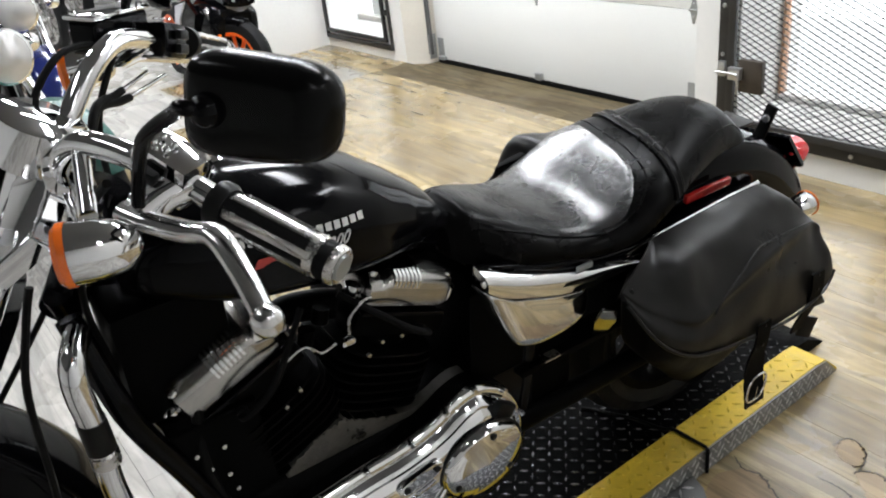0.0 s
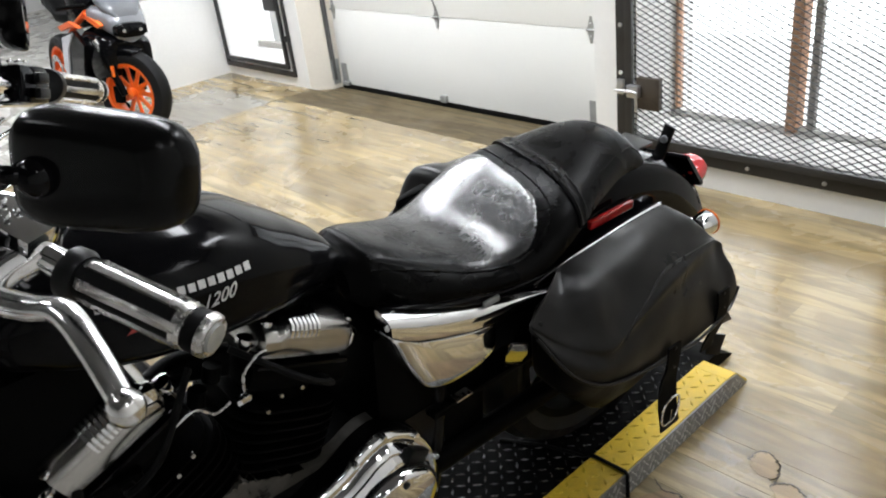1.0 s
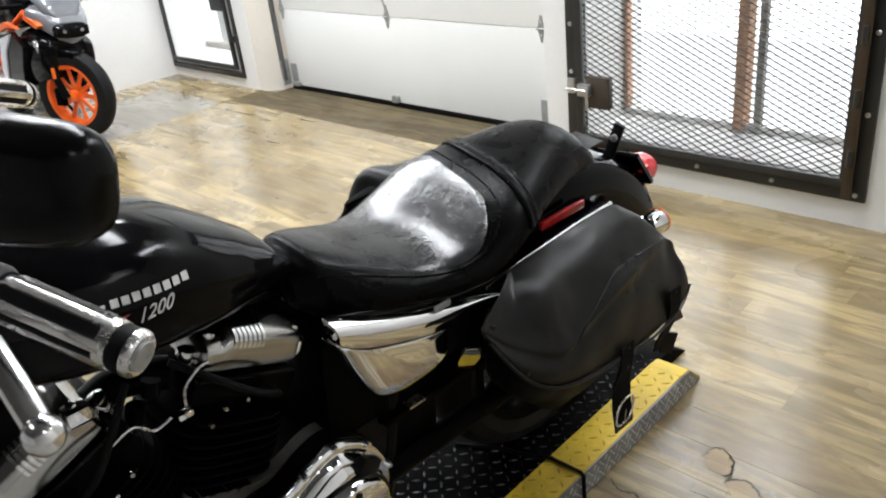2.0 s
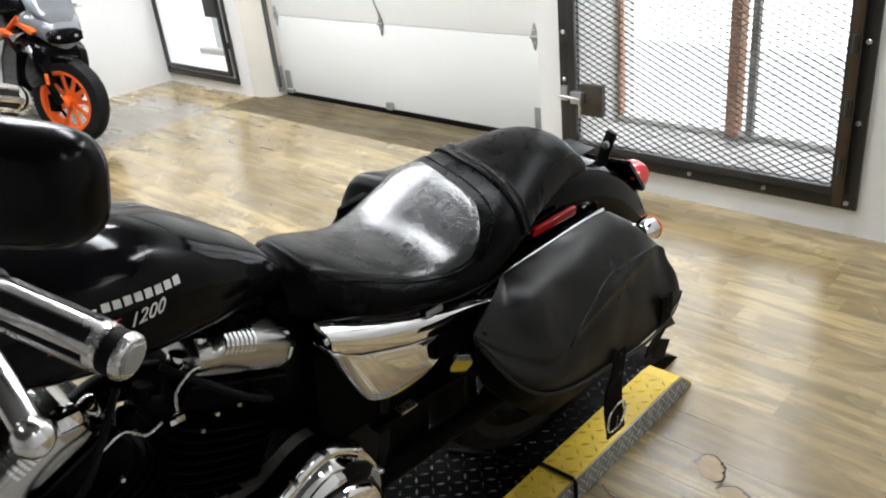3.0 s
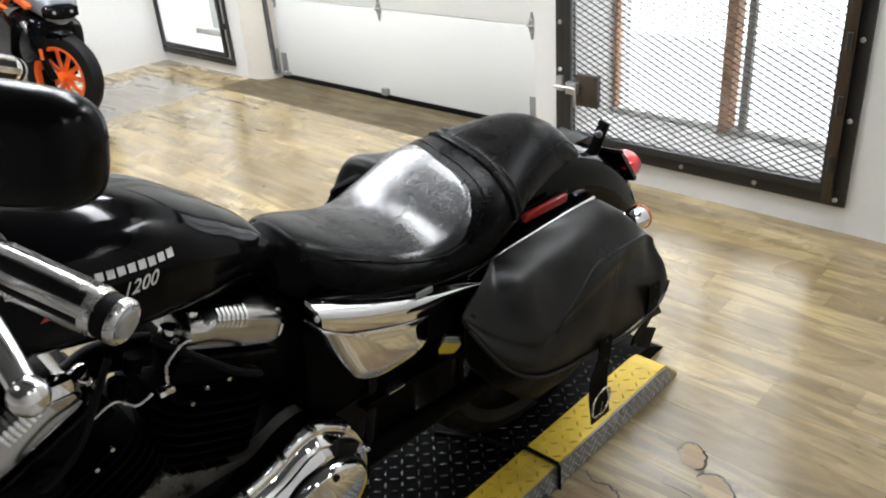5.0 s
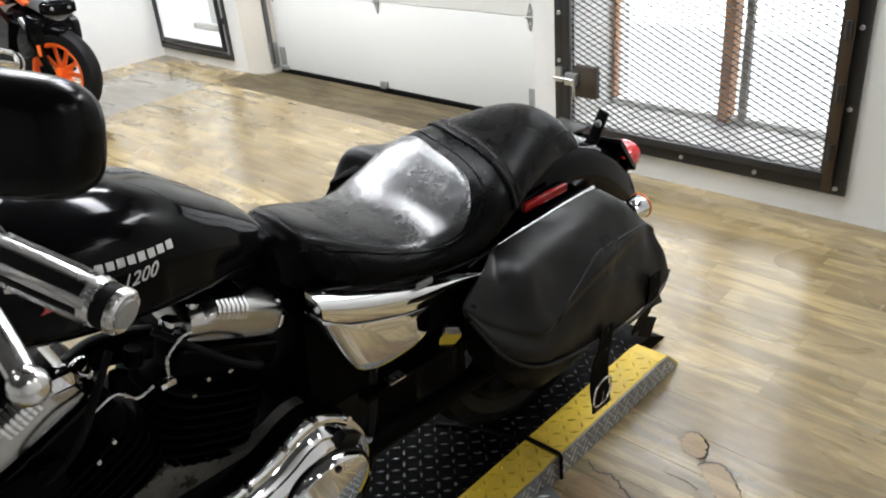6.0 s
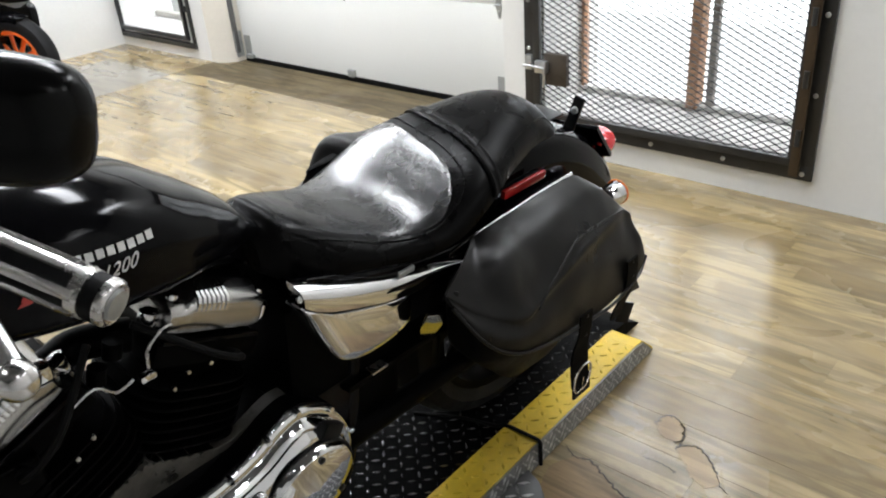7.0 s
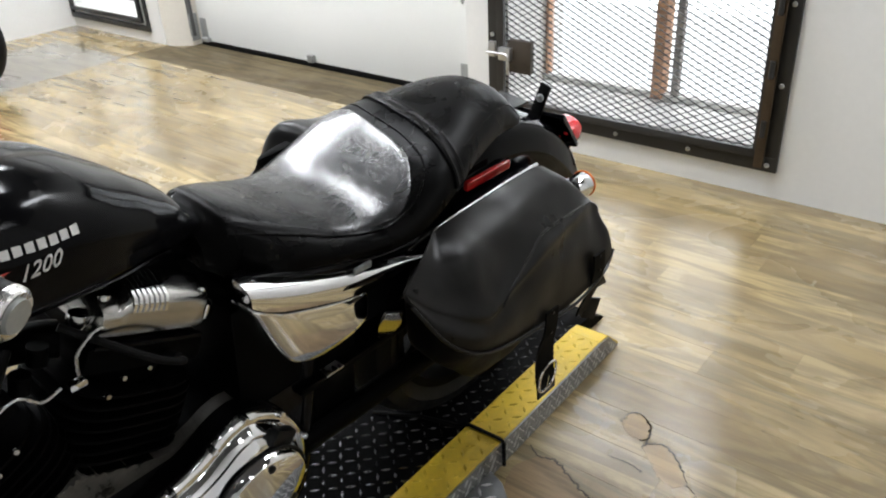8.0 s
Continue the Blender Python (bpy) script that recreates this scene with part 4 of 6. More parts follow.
def lid_mesh(flip, rows_):
    ribs = []
    for a, b, c, d in rows_:
        a, b, c, d = Vector(a), Vector(b), Vector(c), Vector(d)
        k = 2.4 if c.x > -0.12 else 3.2
        ribs.append(smooth_path([a, b, c.lerp(b, 0.10 * k), c + Vector((0, -0.003, 0.003)) / k, c.lerp(d, 0.07 * k), c.lerp(d, 0.6) + Vector((0, -0.006, 0)), d], 6))
    cols = [smooth_path([r[k] for r in ribs], 7) for k in range(len(ribs[0]))]
    bm = bmesh.new()
    rows = []
    for k, col in enumerate(cols):
        row = []
        for p in col:
            row.append(bm.verts.new(flip(creased(p))))
        rows.append(row)
    skin(bm, rows, caps=False, around=False)
    bmesh.ops.recalc_face_normals(bm, faces=bm.faces)
    bmesh.ops.solidify(bm, geom=bm.faces[:], thickness=0.007)
    return bm


def saddlebag(mirror, dx=0.0, dz=0.0):
    s = -1.0 if mirror else 1.0

    def flip(p):
        return Vector((p.x + dx, p.y * s, p.z + dz))

    root = new("saddlebag")
    root.parent = bike
    root["label"] = "black leather throw-over saddlebag with straps"
    bm = bmesh.new()
    rings = []
    for i in range(37):
        x = -0.257 + 0.446 * (0.5 - 0.5 * math.cos(math.pi * i / 36))
        rings.append([bm.verts.new(flip(p)) for p in bag_ring(x, -0.004)])
    skin(bm, rings)
    part("bag_body", bm, shaded_leather, root, "matt black leather bag body, darkened for the shade under its lid")
    lid = part("lid", lid_mesh(flip, [tuple((x - 0.030, y, z - 0.050) for x, y, z in LID[2])] + LID[2:] if mirror else LID), bag_leather, root, "draped leather lid with a soft crease")
    seam = [(0.225, -0.223, 0.541), (0.152, -0.234, 0.557), (0.082, -0.241, 0.565), (0.021, -0.242, 0.570), (-0.026, -0.256, 0.555), (-0.080, -0.268, 0.536), (-0.112, -0.279, 0.526), (-0.138, -0.285, 0.503)]
    if not mirror:
        skin_ = [v.co.copy() for v in lid.data.vertices]
        run_ = [min(skin_, key=lambda c: (c - creased(q)).length_squared - 0.0006 * (c.z - 2 * c.y)) for q in smooth_path(seam, 5)]
        run_ = [sum(run_[max(0, n_ - 3):n_ + 4], Vector()) / len(run_[max(0, n_ - 3):n_ + 4]) for n_ in range(len(run_))]
        part("lid_seam", tube(bmesh.new(), [p + Vector((0, -0.0012, 0.0008)) for p in run_], 0.0024, 8), bag_leather, lid)
    hem = smooth_path([Vector(r[3]) + Vector((0, -0.004, -0.001)) for r in LID[:8]], 8)
    if not mirror:
        part("lid_hem", tube(bmesh.new(), [flip(p) for p in hem], 0.0034, 8), bag_leather, lid)
    # straps with buckles
    runs = (((0.000, -0.300, 0.440), (-0.004, -0.305, 0.400), (-0.010, -0.304, 0.360), (-0.014, -0.312, 0.312), (-0.010, -0.318, 0.276), (-0.004, -0.318, 0.250)),
            ((0.178, -0.284, 0.470), (0.176, -0.290, 0.440), (0.174, -0.290, 0.410), (0.170, -0.286, 0.380), (0.164, -0.280, 0.350), (0.166, -0.276, 0.325)))
    for n_, run in enumerate(runs):
        bm = bmesh.new()
        row = []
        for q in smooth_path(run, 4):
            wd = 1.0 if n_ else 1.0 + 0.45 * min(1.0, max(0.0, (0.40 - q.z) / 0.06))
            row.append([bm.verts.new(flip(q + Vector((dx * wd, 0.0015 - 0.004 * k, 0)))) for dx, k in ((-0.019, 0), (-0.019, 1), (0.019, 1), (0.019, 0))])
        skin(bm, row)
        # straps take the shade-darkened leather as well
        stp = part("strap", bm, shaded_leather, root)
        for q in run[:2]:
            part("rivet", bolt(bmesh.new(), flip(Vector(q) + Vector((0.0, -0.003, -0.006))), (0, -s, 0), 0.0035, 0.002), black_plastic, stp)
        if n_ == 0:
            c = Vector((-0.015, -0.322, 0.301))
            ringp = [flip(c + Vector((0.0265 * math.copysign(abs(math.cos(a)) ** 0.75, math.cos(a)), 0.0, 0.033 * math.copysign(abs(math.sin(a)) ** 0.75, math.sin(a))))) for a in (2 * math.pi * j / 28 for j in range(28))]
            part("buckle", tube(bmesh.new(), ringp, 0.0026, 8, closed=True), chrome, stp, "chrome buckle")
            part("buckle_pin", tube(bmesh.new(), [flip(c + Vector((0, -0.002, -0.028))), flip(c + Vector((0, -0.002, 0.004)))], 0.0018, 6), chrome, stp)
    # loose strap ends behind
    for x, y, z, tilt in ((0.205, -0.279, 0.388, -34), (0.197, -0.280, 0.322, 18)):
        bm = bmesh.new()
        box(bm, (-0.003, -0.015, -0.024), (0.003, 0.015, 0.024), Matrix.Translation(flip(Vector((x, y, z)))) @ Matrix.Rotation(radians(tilt), 4, "Y") @ Matrix.Rotation(radians(60 * s), 4, "Z"), 0.0015)
        part("strap_tail", bm, bag_leather, root)
    if not mirror:
        part("rivet", bolt(bmesh.new(), flip(Vector((-0.282, -0.217, 0.588))), (-0.5, -s, 0.3), 0.0055, 0.003), black_plastic, root)
    return root


saddlebag(False)
saddlebag(True, 0.0, 0.066)

# chrome side cover: a bright upper blade over a three-cornered shield
for s in (-1, 1):
    bm = bmesh.new()
    blade = [((-0.536, 0.693), (-0.533, 0.660)), ((-0.518, 0.686), (-0.512, 0.643)), ((-0.480, 0.668), (-0.4824, 0.627)), ((-0.4425, 0.652), (-0.440, 0.610)), ((-0.375, 0.629), (-0.3758, 0.588)), ((-0.315, 0.613), (-0.3111, 0.5735)), ((-0.275, 0.602), (-0.2646, 0.573)), ((-0.235, 0.591), (-0.230, 0.575)), ((-0.188, 0.577), (-0.188, 0.573))]
    rings = []
    for (xa, za), (xb, zb) in blade:
        ring = []
        for j in range(9):
            t = j / 8
            ring.append(bm.verts.new((xa + (xb - xa) * t, s * (0.130 + 0.0235 * t + 0.014 * math.sin(math.pi * t ** 0.6)), za + (zb - za) * t)))
        ring += [bm.verts.new((xb, s * 0.118, zb)), bm.verts.new((xa, s * 0.118, za))]
        rings.append(ring)
    skin(bm, rings)
    cov = bp("side_cover", bm, chrome, "polished chrome side cover")
    bm = bmesh.new()
    o = [(-0.533, 0.655), (-0.4824, 0.625), (-0.4159, 0.599), (-0.3558, 0.581), (-0.314, 0.572), (-0.308, 0.545), (-0.312, 0.519), (-0.336, 0.504), (-0.3682, 0.498), (-0.418, 0.4985), (-0.4535, 0.5088), (-0.4782, 0.5273), (-0.5064, 0.5815), (-0.5265, 0.6308)]
    cx, cz = -0.415, 0.565
    o = [(q.x, q.y) for q in smooth_path([(x, z, 0) for x, z in o], 5, True)]
    rings = [[bm.verts.new((cx + (x - cx) * g, s * y, cz + (z - cz) * g)) for x, z in o] for g, y in ((1.0, 0.112), (1.0, 0.126), (0.992, 0.1345), (0.975, 0.142), (0.95, 0.1475), (0.92, 0.151), (0.88, 0.1528), (0.60, 0.1545), (0.30, 0.1553), (0.05, 0.1555))]
    skin(bm, rings)
    low = part("cover_panel", bm, chrome, cov)
    part("cover_bolt", bolt(bmesh.new(), (-0.531, s * 0.140, 0.672), (0, s, 0), 0.008, 0.006), chrome, cov)

# bright bracket behind the side cover
mB = Matrix.Translation((-0.262, -0.146, 0.474)) @ Vector((-0.36, -0.64, -0.34)).to_track_quat("Z", "Y").to_matrix().to_4x4()
bp("chrome_bracket", plate(bmesh.new(), [(-0.018, -0.042), (0.010, -0.036), (0.020, 0.0), (0.017, 0.040), (-0.014, 0.046), (-0.022, 0.0)], mB, 0.006, 0.002), chrome, "polished bracket")

# battery box, frame and swing arm
bp("battery_box", boxes(((-0.54, -0.110, 0.30), (-0.30, 0.115, 0.63)), bevel=0.02), black_satin)
fr = bp("frame", tube(bmesh.new(), smooth_path([(-1.06, 0, 0.84), (-0.93, 0, 0.80), (-0.72, 0, 0.73), (-0.50, 0, 0.68), (-0.30, 0, 0.63)], 6), 0.019, 12), black_gloss)
for s in (-1, 1):
    part("down_tube", tube(bmesh.new(), smooth_path([(-1.090, s * 0.03, 0.80), (-1.066, s * 0.075, 0.66), (-1.022, s * 0.085, 0.535), (-0.985, s * 0.09, 0.43), (-0.94, s * 0.10, 0.30), (-0.90, s * 0.11, 0.20), (-0.84, s * 0.11, 0.16), (-0.60, s * 0.11, 0.155), (-0.46, s * 0.11, 0.20), (-0.42, s * 0.105, 0.36), (-0.40, s * 0.10, 0.60)], 6), 0.0165, 12), black_gloss, fr)
    part("rear_tube", tube(bmesh.new(), smooth_path([(-0.52, s * 0.105, 0.665), (-0.36, s * 0.12, 0.625), (-0.20, s * 0.122, 0.585), (0.05, s * 0.115, 0.575)], 6), 0.015, 12), black_gloss, fr)
    bp("swing_arm", tube(bmesh.new(), [(-0.44, s * 0.115, 0.30), (-0.10, s * 0.12, 0.30), (0.10, s * 0.12, 0.312)], 0.020, 12, squash=(1, 1.3)), black_satin)
    sh = bp("shock_absorber", tube(bmesh.new(), [(-0.185, s * 0.142, 0.56), (-0.02, s * 0.142, 0.315)], 0.015, 14), chrome)
    d = (Vector((-0.02, s * 0.142, 0.315)) - Vector((-0.185, s * 0.142, 0.56)))
    hel = []
    for j in range(150):
        t = j / 149
        c = Vector((-0.185, s * 0.142, 0.56)) + d * (0.16 + 0.62 * t)
        a = 2 * math.pi * 10 * t
        hel.append(c + 0.024 * (math.cos(a) * Vector((0, 1, 0)) + math.sin(a) * d.normalized().cross(Vector((0, 1, 0)))))
    part("spring", tube(bmesh.new(), hel, 0.0042, 8), black_gloss, sh)
    part("cap", lathe(bmesh.new(), [(0.024, 0), (0.029, 0.01), (0.029, 0.045), (0.02, 0.055)], toward(Vector((-0.185, s * 0.142, 0.56)) + d * 0.02, Vector((-0.02, s * 0.142, 0.315)))), chrome, sh)
part("seat_rail_bolt", bolt(bmesh.new(), (-0.515, -0.125, 0.676), (0, -1, 0), 0.009, 0.006), chrome, fr)


def road_wheel(name, centre, r, w, rim_mat, spokes, parent, m=None, tyre_w=None, disc=True):
    """A wheel whose axle runs along y."""
    m = (m or Matrix()) @ Matrix.Translation(centre) @ Matrix.Rotation(radians(90), 4, "X")
    root = new(name)
    root.parent = parent
    bm = bmesh.new()
    prof = [(r - 0.085, -w * 0.40), (r - 0.05, -w * 0.52), (r - 0.02, -w * 0.45), (r - 0.004, -w * 0.22), (r, 0), (r - 0.004, w * 0.22), (r - 0.02, w * 0.45), (r - 0.05, w * 0.52), (r - 0.085, w * 0.40), (r - 0.085, -w * 0.40)]
    lathe(bm, prof, m, 56, False)
    part("tyre", bm, tyre_rubber, root)
    bm = bmesh.new()
    lathe(bm, [(r - 0.082, -w * 0.42), (r - 0.078, -w * 0.46), (r - 0.096, -w * 0.44), (r - 0.104, -w * 0.2), (r - 0.104, w * 0.2), (r - 0.096, w * 0.44), (r - 0.078, w * 0.46), (r - 0.082, w * 0.42), (r - 0.082, -w * 0.42)], m, 56, False)
    part("rim", bm, rim_mat, root)
    part("hub", lathe(bmesh.new(), [(0.02, -w * 0.6), (0.034, -w * 0.5), (0.03, -w * 0.2), (0.03, w * 0.2), (0.034, w * 0.5), (0.02, w * 0.6)], m, 24), rim_mat, root)
    for i in range(spokes):
        a = 2 * math.pi * i / spokes
        p, q = m @ Vector((0.028 * math.cos(a), 0.028 * math.sin(a), 0.0)), m @ Vector(((r - 0.1) * math.cos(a + 0.12), (r - 0.1) * math.sin(a + 0.12), 0.0))
        part("spoke", tube(bmesh.new(), [p, p.lerp(q, 0.5), q], [0.013, 0.009, 0.012], 8, squash=(1, 1.5)), rim_mat, root)
    if disc:
        bm = bmesh.new()
        lathe(bm, [(0.078, -w * 0.5 - 0.012), (r * 0.48, -w * 0.5 - 0.012), (r * 0.48, -w * 0.5 - 0.008), (0.078, -w * 0.5 - 0.008), (0.078, -w * 0.5 - 0.012)], m, 40, False)
        part("brake_disc", bm, satin_metal, root)
    return root


# rim and hub coloured black to hold the darkness under the saddlebag
road_wheel("rear_wheel", RA, 0.315, 0.135, black_satin, 13, bike)
bp("drive_belt", boxes(((-0.50, -0.088, 0.245), (0.10, -0.066, 0.252)), ((-0.50, -0.088, 0.385), (0.10, -0.066, 0.392)), bevel=0.001), rubber)

# engine
CR = Vector((-0.772, 0, 0.325))
bm = bmesh.new()
box(bm, (-0.955, -0.105, 0.19), (-0.53, 0.105, 0.43), None, 0.035, 3)
eng = bp("crankcase", bm, black_satin, "black engine crankcase")
bm = bmesh.new()
rough_edge = random.Random(5)
crest = smooth_path([(-0.880, 0, 0.430), (-0.844, 0, 0.459), (-0.810, 0, 0.480), (-0.781, 0, 0.486), (-0.740, 0, 0.468), (-0.690, 0, 0.446), (-0.650, 0, 0.437), (-0.612, 0, 0.445), (-0.585, 0, 0.457), (-0.560, 0, 0.463), (-0.530, 0, 0.458), (-0.495, 0, 0.440)], 6)
foot = smooth_path([(-0.497, 0, 0.426), (-0.530, 0, 0.441), (-0.566, 0, 0.436), (-0.600, 0, 0.420), (-0.6375, 0, 0.408), (-0.690, 0, 0.405), (-0.750, 0, 0.398), (-0.800, 0, 0.385), (-0.836, 0, 0.375), (-0.875, 0, 0.360)], 6)
side_plate(bm, [(p.x, p.z + (rough_edge.uniform(-0.004, 0.004) if p.x < -0.70 else 0.0)) for p in crest] + [(p.x, p.z) for p in foot], -0.070, 0.022, 0.004)
cast = worn("cast_aluminium_edge", (0.085, 0.079, 0.070), 0.46, 0.5, vary=0.6, scale=24, grain=60, bump=0.8, depth=0.004)
part("case_flange", bm, cast, eng, "rough cast metal flange")
for sgn in (-1, 1):
    tilt = radians(24) * sgn
    ax = Vector((math.sin(tilt), 0, math.cos(tilt)))
    lat = Vector((math.cos(tilt), 0, -math.sin(tilt)))
    frame_m = Matrix((
        (lat.x, 0, ax.x, CR.x), (lat.y, 1, ax.y, CR.y), (lat.z, 0, ax.z, CR.z), (0, 0, 0, 1)))
    bm = bmesh.new()
    lathe(bm, [(0.062, 0.10), (0.062, 0.315)], frame_m, 28)
    cyl = part("cylinder", bm, black_satin, eng)
    for i in range(9):
        z = 0.125 + i * 0.0165
        bm = bmesh.new()
        w = 0.098 if i < 8 else 0.09
        o = [(w * math.copysign(abs(math.cos(a)) ** 0.55, math.cos(a)), 0.092 * math.copysign(abs(math.sin(a)) ** 0.55, math.sin(a))) for a in (2 * math.pi * j / 28 for j in range(28))]
        plate(bm, o, frame_m @ Matrix.Translation((0, 0, z)), 0.004)
        part("cooling_fin", bm, black_satin, cyl)
    # head and rocker cover
    bm = bmesh.new()
    box(bm, (-0.088, -0.075, 0.285), (0.088, 0.075, 0.325), frame_m, 0.012)
    head = part("cylinder_head", bm, black_satin, eng)
    bm = bmesh.new()
    rings = []
    for i in range(23):
        u = -1 + 2 * i / 22
        e = max(0.0, 1 - abs(u) ** 9) ** 0.25
        x = -0.006 + 0.083 * u
        # the cover steps down towards its outer end
        drop = 0.014 * min(1.0, max(0.0, (-x * sgn - 0.046) / 0.012))
        sec = [(-0.064, 0.337), (-0.080, 0.344), (-0.083, 0.352), (-0.083, 0.384), (-0.079, 0.392), (-0.064, 0.400), (-0.040, 0.407), (0.040, 0.407), (0.064, 0.400), (0.079, 0.392), (0.083, 0.384), (0.083, 0.352), (0.080, 0.344), (0.064, 0.337)]
        rings.append([bm.verts.new(frame_m @ Vector((x, y * (0.86 + 0.14 * e), 0.362 + (z - (drop if z > 0.36 else 0.0) - 0.362) * (0.55 + 0.45 * e)))) for y, z in sec])
    skin(bm, rings)
    rock = part("rocker_cover", bm, rocker_metal, eng, "brushed metal rocker cover")
    for i in range(7):
        x = (-0.046 if sgn > 0 else -0.020) + i * 0.0076
        bm = bmesh.new()
        plate(bm, [(-0.0850, 0.376), (-0.0862, 0.386), (-0.0815, 0.3960), (-0.065, 0.4045), (-0.040, 0.4125), (0.040, 0.4125), (0.065, 0.4045), (0.06, 0.39), (-0.07, 0.38)], frame_m @ Matrix(((0, 0, 1, x), (1, 0, 0, 0), (0, 1, 0, 0), (0, 0, 0, 1))), 0.0042)
        part("rib", bm, chrome, rock)
    for dx in (-0.078, 0.066):
        part("bolt", bolt(bmesh.new(), frame_m @ Vector((dx, -0.066, 0.392)), frame_m.to_3x3() @ Vector((0, -0.4, 1)), 0.0075, 0.008), chrome, rock)
    for dx in (-0.098, 0.088):
        part("end_boss", lathe(bmesh.new(), [(0.0, -0.016), (0.010, -0.014), (0.014, -0.004), (0.014, 0.010), (0.008, 0.014), (0.0, 0.015)], frame_m @ Matrix.Translation((dx, -0.055, 0.358)), 16, False), chrome, rock)
    # polished edge of the head gasket below the cover
    part("head_edge", boxes(((-0.085, -0.082, 0.326), (0.075, -0.070, 0.333)), m=frame_m, bevel=0.002), black_gloss, head)
    bm = tube(bmesh.new(), smooth_path([frame_m @ Vector((0.03 * sgn, -0.075, 0.30)), frame_m @ Vector((0.03 * sgn, -0.11, 0.312)), frame_m @ Vector((-0.03 * sgn, -0.118, 0.33)), (CR.x + 0.03 * sgn, -0.06, 0.70)], 6), 0.0055, 8)
    part("plug_lead", bm, rubber, head)
    part("plug_boot", tube(bmesh.new(), [frame_m @ Vector((0.03 * sgn, -0.07, 0.298)), frame_m @ Vector((0.03 * sgn, -0.10, 0.309))], 0.009, 10), rubber, head)
# chrome lug at the front head and rear intake ball
part("chrome_lug", boxes(((-0.885, -0.085, 0.690), (-0.855, -0.06, 0.715)), bevel=0.006), chrome, eng)
part("intake_bend", tube(bmesh.new(), smooth_path([(-0.735, -0.03, 0.66), (-0.76, -0.02, 0.665), (-0.80, 0.0, 0.66), (-0.84, -0.01, 0.655)], 6), 0.024, 14), black_satin, eng)
for x, z in ((-0.772, 0.668), (-0.800, 0.640)):
    part("clamp", tube(bmesh.new(), [(x, -0.05, z - 0.012), (x + 0.006, -0.05, z + 0.012)], 0.013, 14), black_satin, eng)
wire = tube(bmesh.new(), smooth_path([(-0.845, -0.085, 0.640), (-0.815, -0.085, 0.650), (-0.790, -0.085, 0.628), (-0.765, -0.085, 0.634)], 8), 0.0022, 6)
part("wire", wire, satin_metal, eng)
wire = tube(bmesh.new(), smooth_path([(-0.742, -0.085, 0.640), (-0.738, -0.085, 0.668), (-0.715, -0.085, 0.688), (-0.700, -0.085, 0.690)], 8), 0.0024, 6)
part("wire", wire, satin_metal, eng)
part("wire_clip", boxes(((-0.758, -0.092, 0.624), (-0.736, -0.080, 0.634)), bevel=0.002), chrome, eng)
for x, z, y in ((-0.86, 0.565, -0.09), (-0.835, 0.585, -0.09), (-0.69, 0.60, -0.085), (-0.655, 0.595, -0.085), (-0.88, 0.60, -0.085), (-0.715, 0.585, -0.085)):
    part("bolt", bolt(bmesh.new(), (x, y, z), (0, -1, 0.2), 0.0042, 0.005), rocker_metal, eng)

bp("coil_cover", boxes(((-1.055, -0.055, 0.60), (-0.90, 0.055, 0.79)), bevel=0.02), black_satin, "black box under the tank")
mount = bp("engine_mount", side_plate(bmesh.new(), [(-1.030, 0.60), (-0.985, 0.47), (-0.925, 0.28), (-0.880, 0.28), (-0.900, 0.60)], 0.088, 0.176, 0.006), black_satin)
for x, z in ((-1.0, 0.55), (-0.985, 0.515), (-0.96, 0.545), (-0.955, 0.455), (-0.962, 0.49)):
    part("bolt", bolt(bmesh.new(), (x, -0.088, z), (0, -1, 0.1), 0.0048, 0.005), rocker_metal, mount)
bp("front_cable", tube(bmesh.new(), smooth_path([(-1.12, -0.15, 0.93), (-1.135, -0.15, 0.89), (-1.160, -0.15, 0.80), (-1.175, -0.13, 0.62), (-1.20, -0.08, 0.45)], 6), 0.0045, 8), rubber)
bp("regulator", boxes(((-0.985, -0.06, 0.34), (-0.955, 0.06, 0.50)), bevel=0.006), black_satin)
bp("oil_hose", tube(bmesh.new(), smooth_path([(-0.98, -0.075, 0.62), (-0.99, -0.085, 0.52), (-0.97, -0.09, 0.42), (-0.93, -0.09, 0.36)], 6), 0.009, 10), rubber)
# primary cover: two round ends joined, chromed
bm = bmesh.new()


def primary_outline(g):
    """The cover's outline, drawn in by g: a waist between two round ends."""
    o = smooth_path([(-0.940, 0, 0.372), (-0.890, 0, 0.394), (-0.838, 0, 0.402), (-0.770, 0, 0.412), (-0.702, 0, 0.417), (-0.640, 0, 0.434), (-0.592, 0, 0.460), (-0.545, 0, 0.466), (-0.492, 0, 0.432), (-0.456, 0, 0.370), (-0.448, 0, 0.305), (-0.475, 0, 0.252), (-0.530, 0, 0.226), (-0.610, 0, 0.224), (-0.720, 0, 0.206), (-0.830, 0, 0.180), (-0.920, 0, 0.186), (-0.975, 0, 0.240), (-0.980, 0, 0.315)], 4, True)
    n = len(o)
    out = []
    for i in range(n):
        t = (o[(i + 2) % n] - o[i - 2]).normalized()
        out.append((o[i].x - t.z * g, o[i].z + t.x * g))
    return out


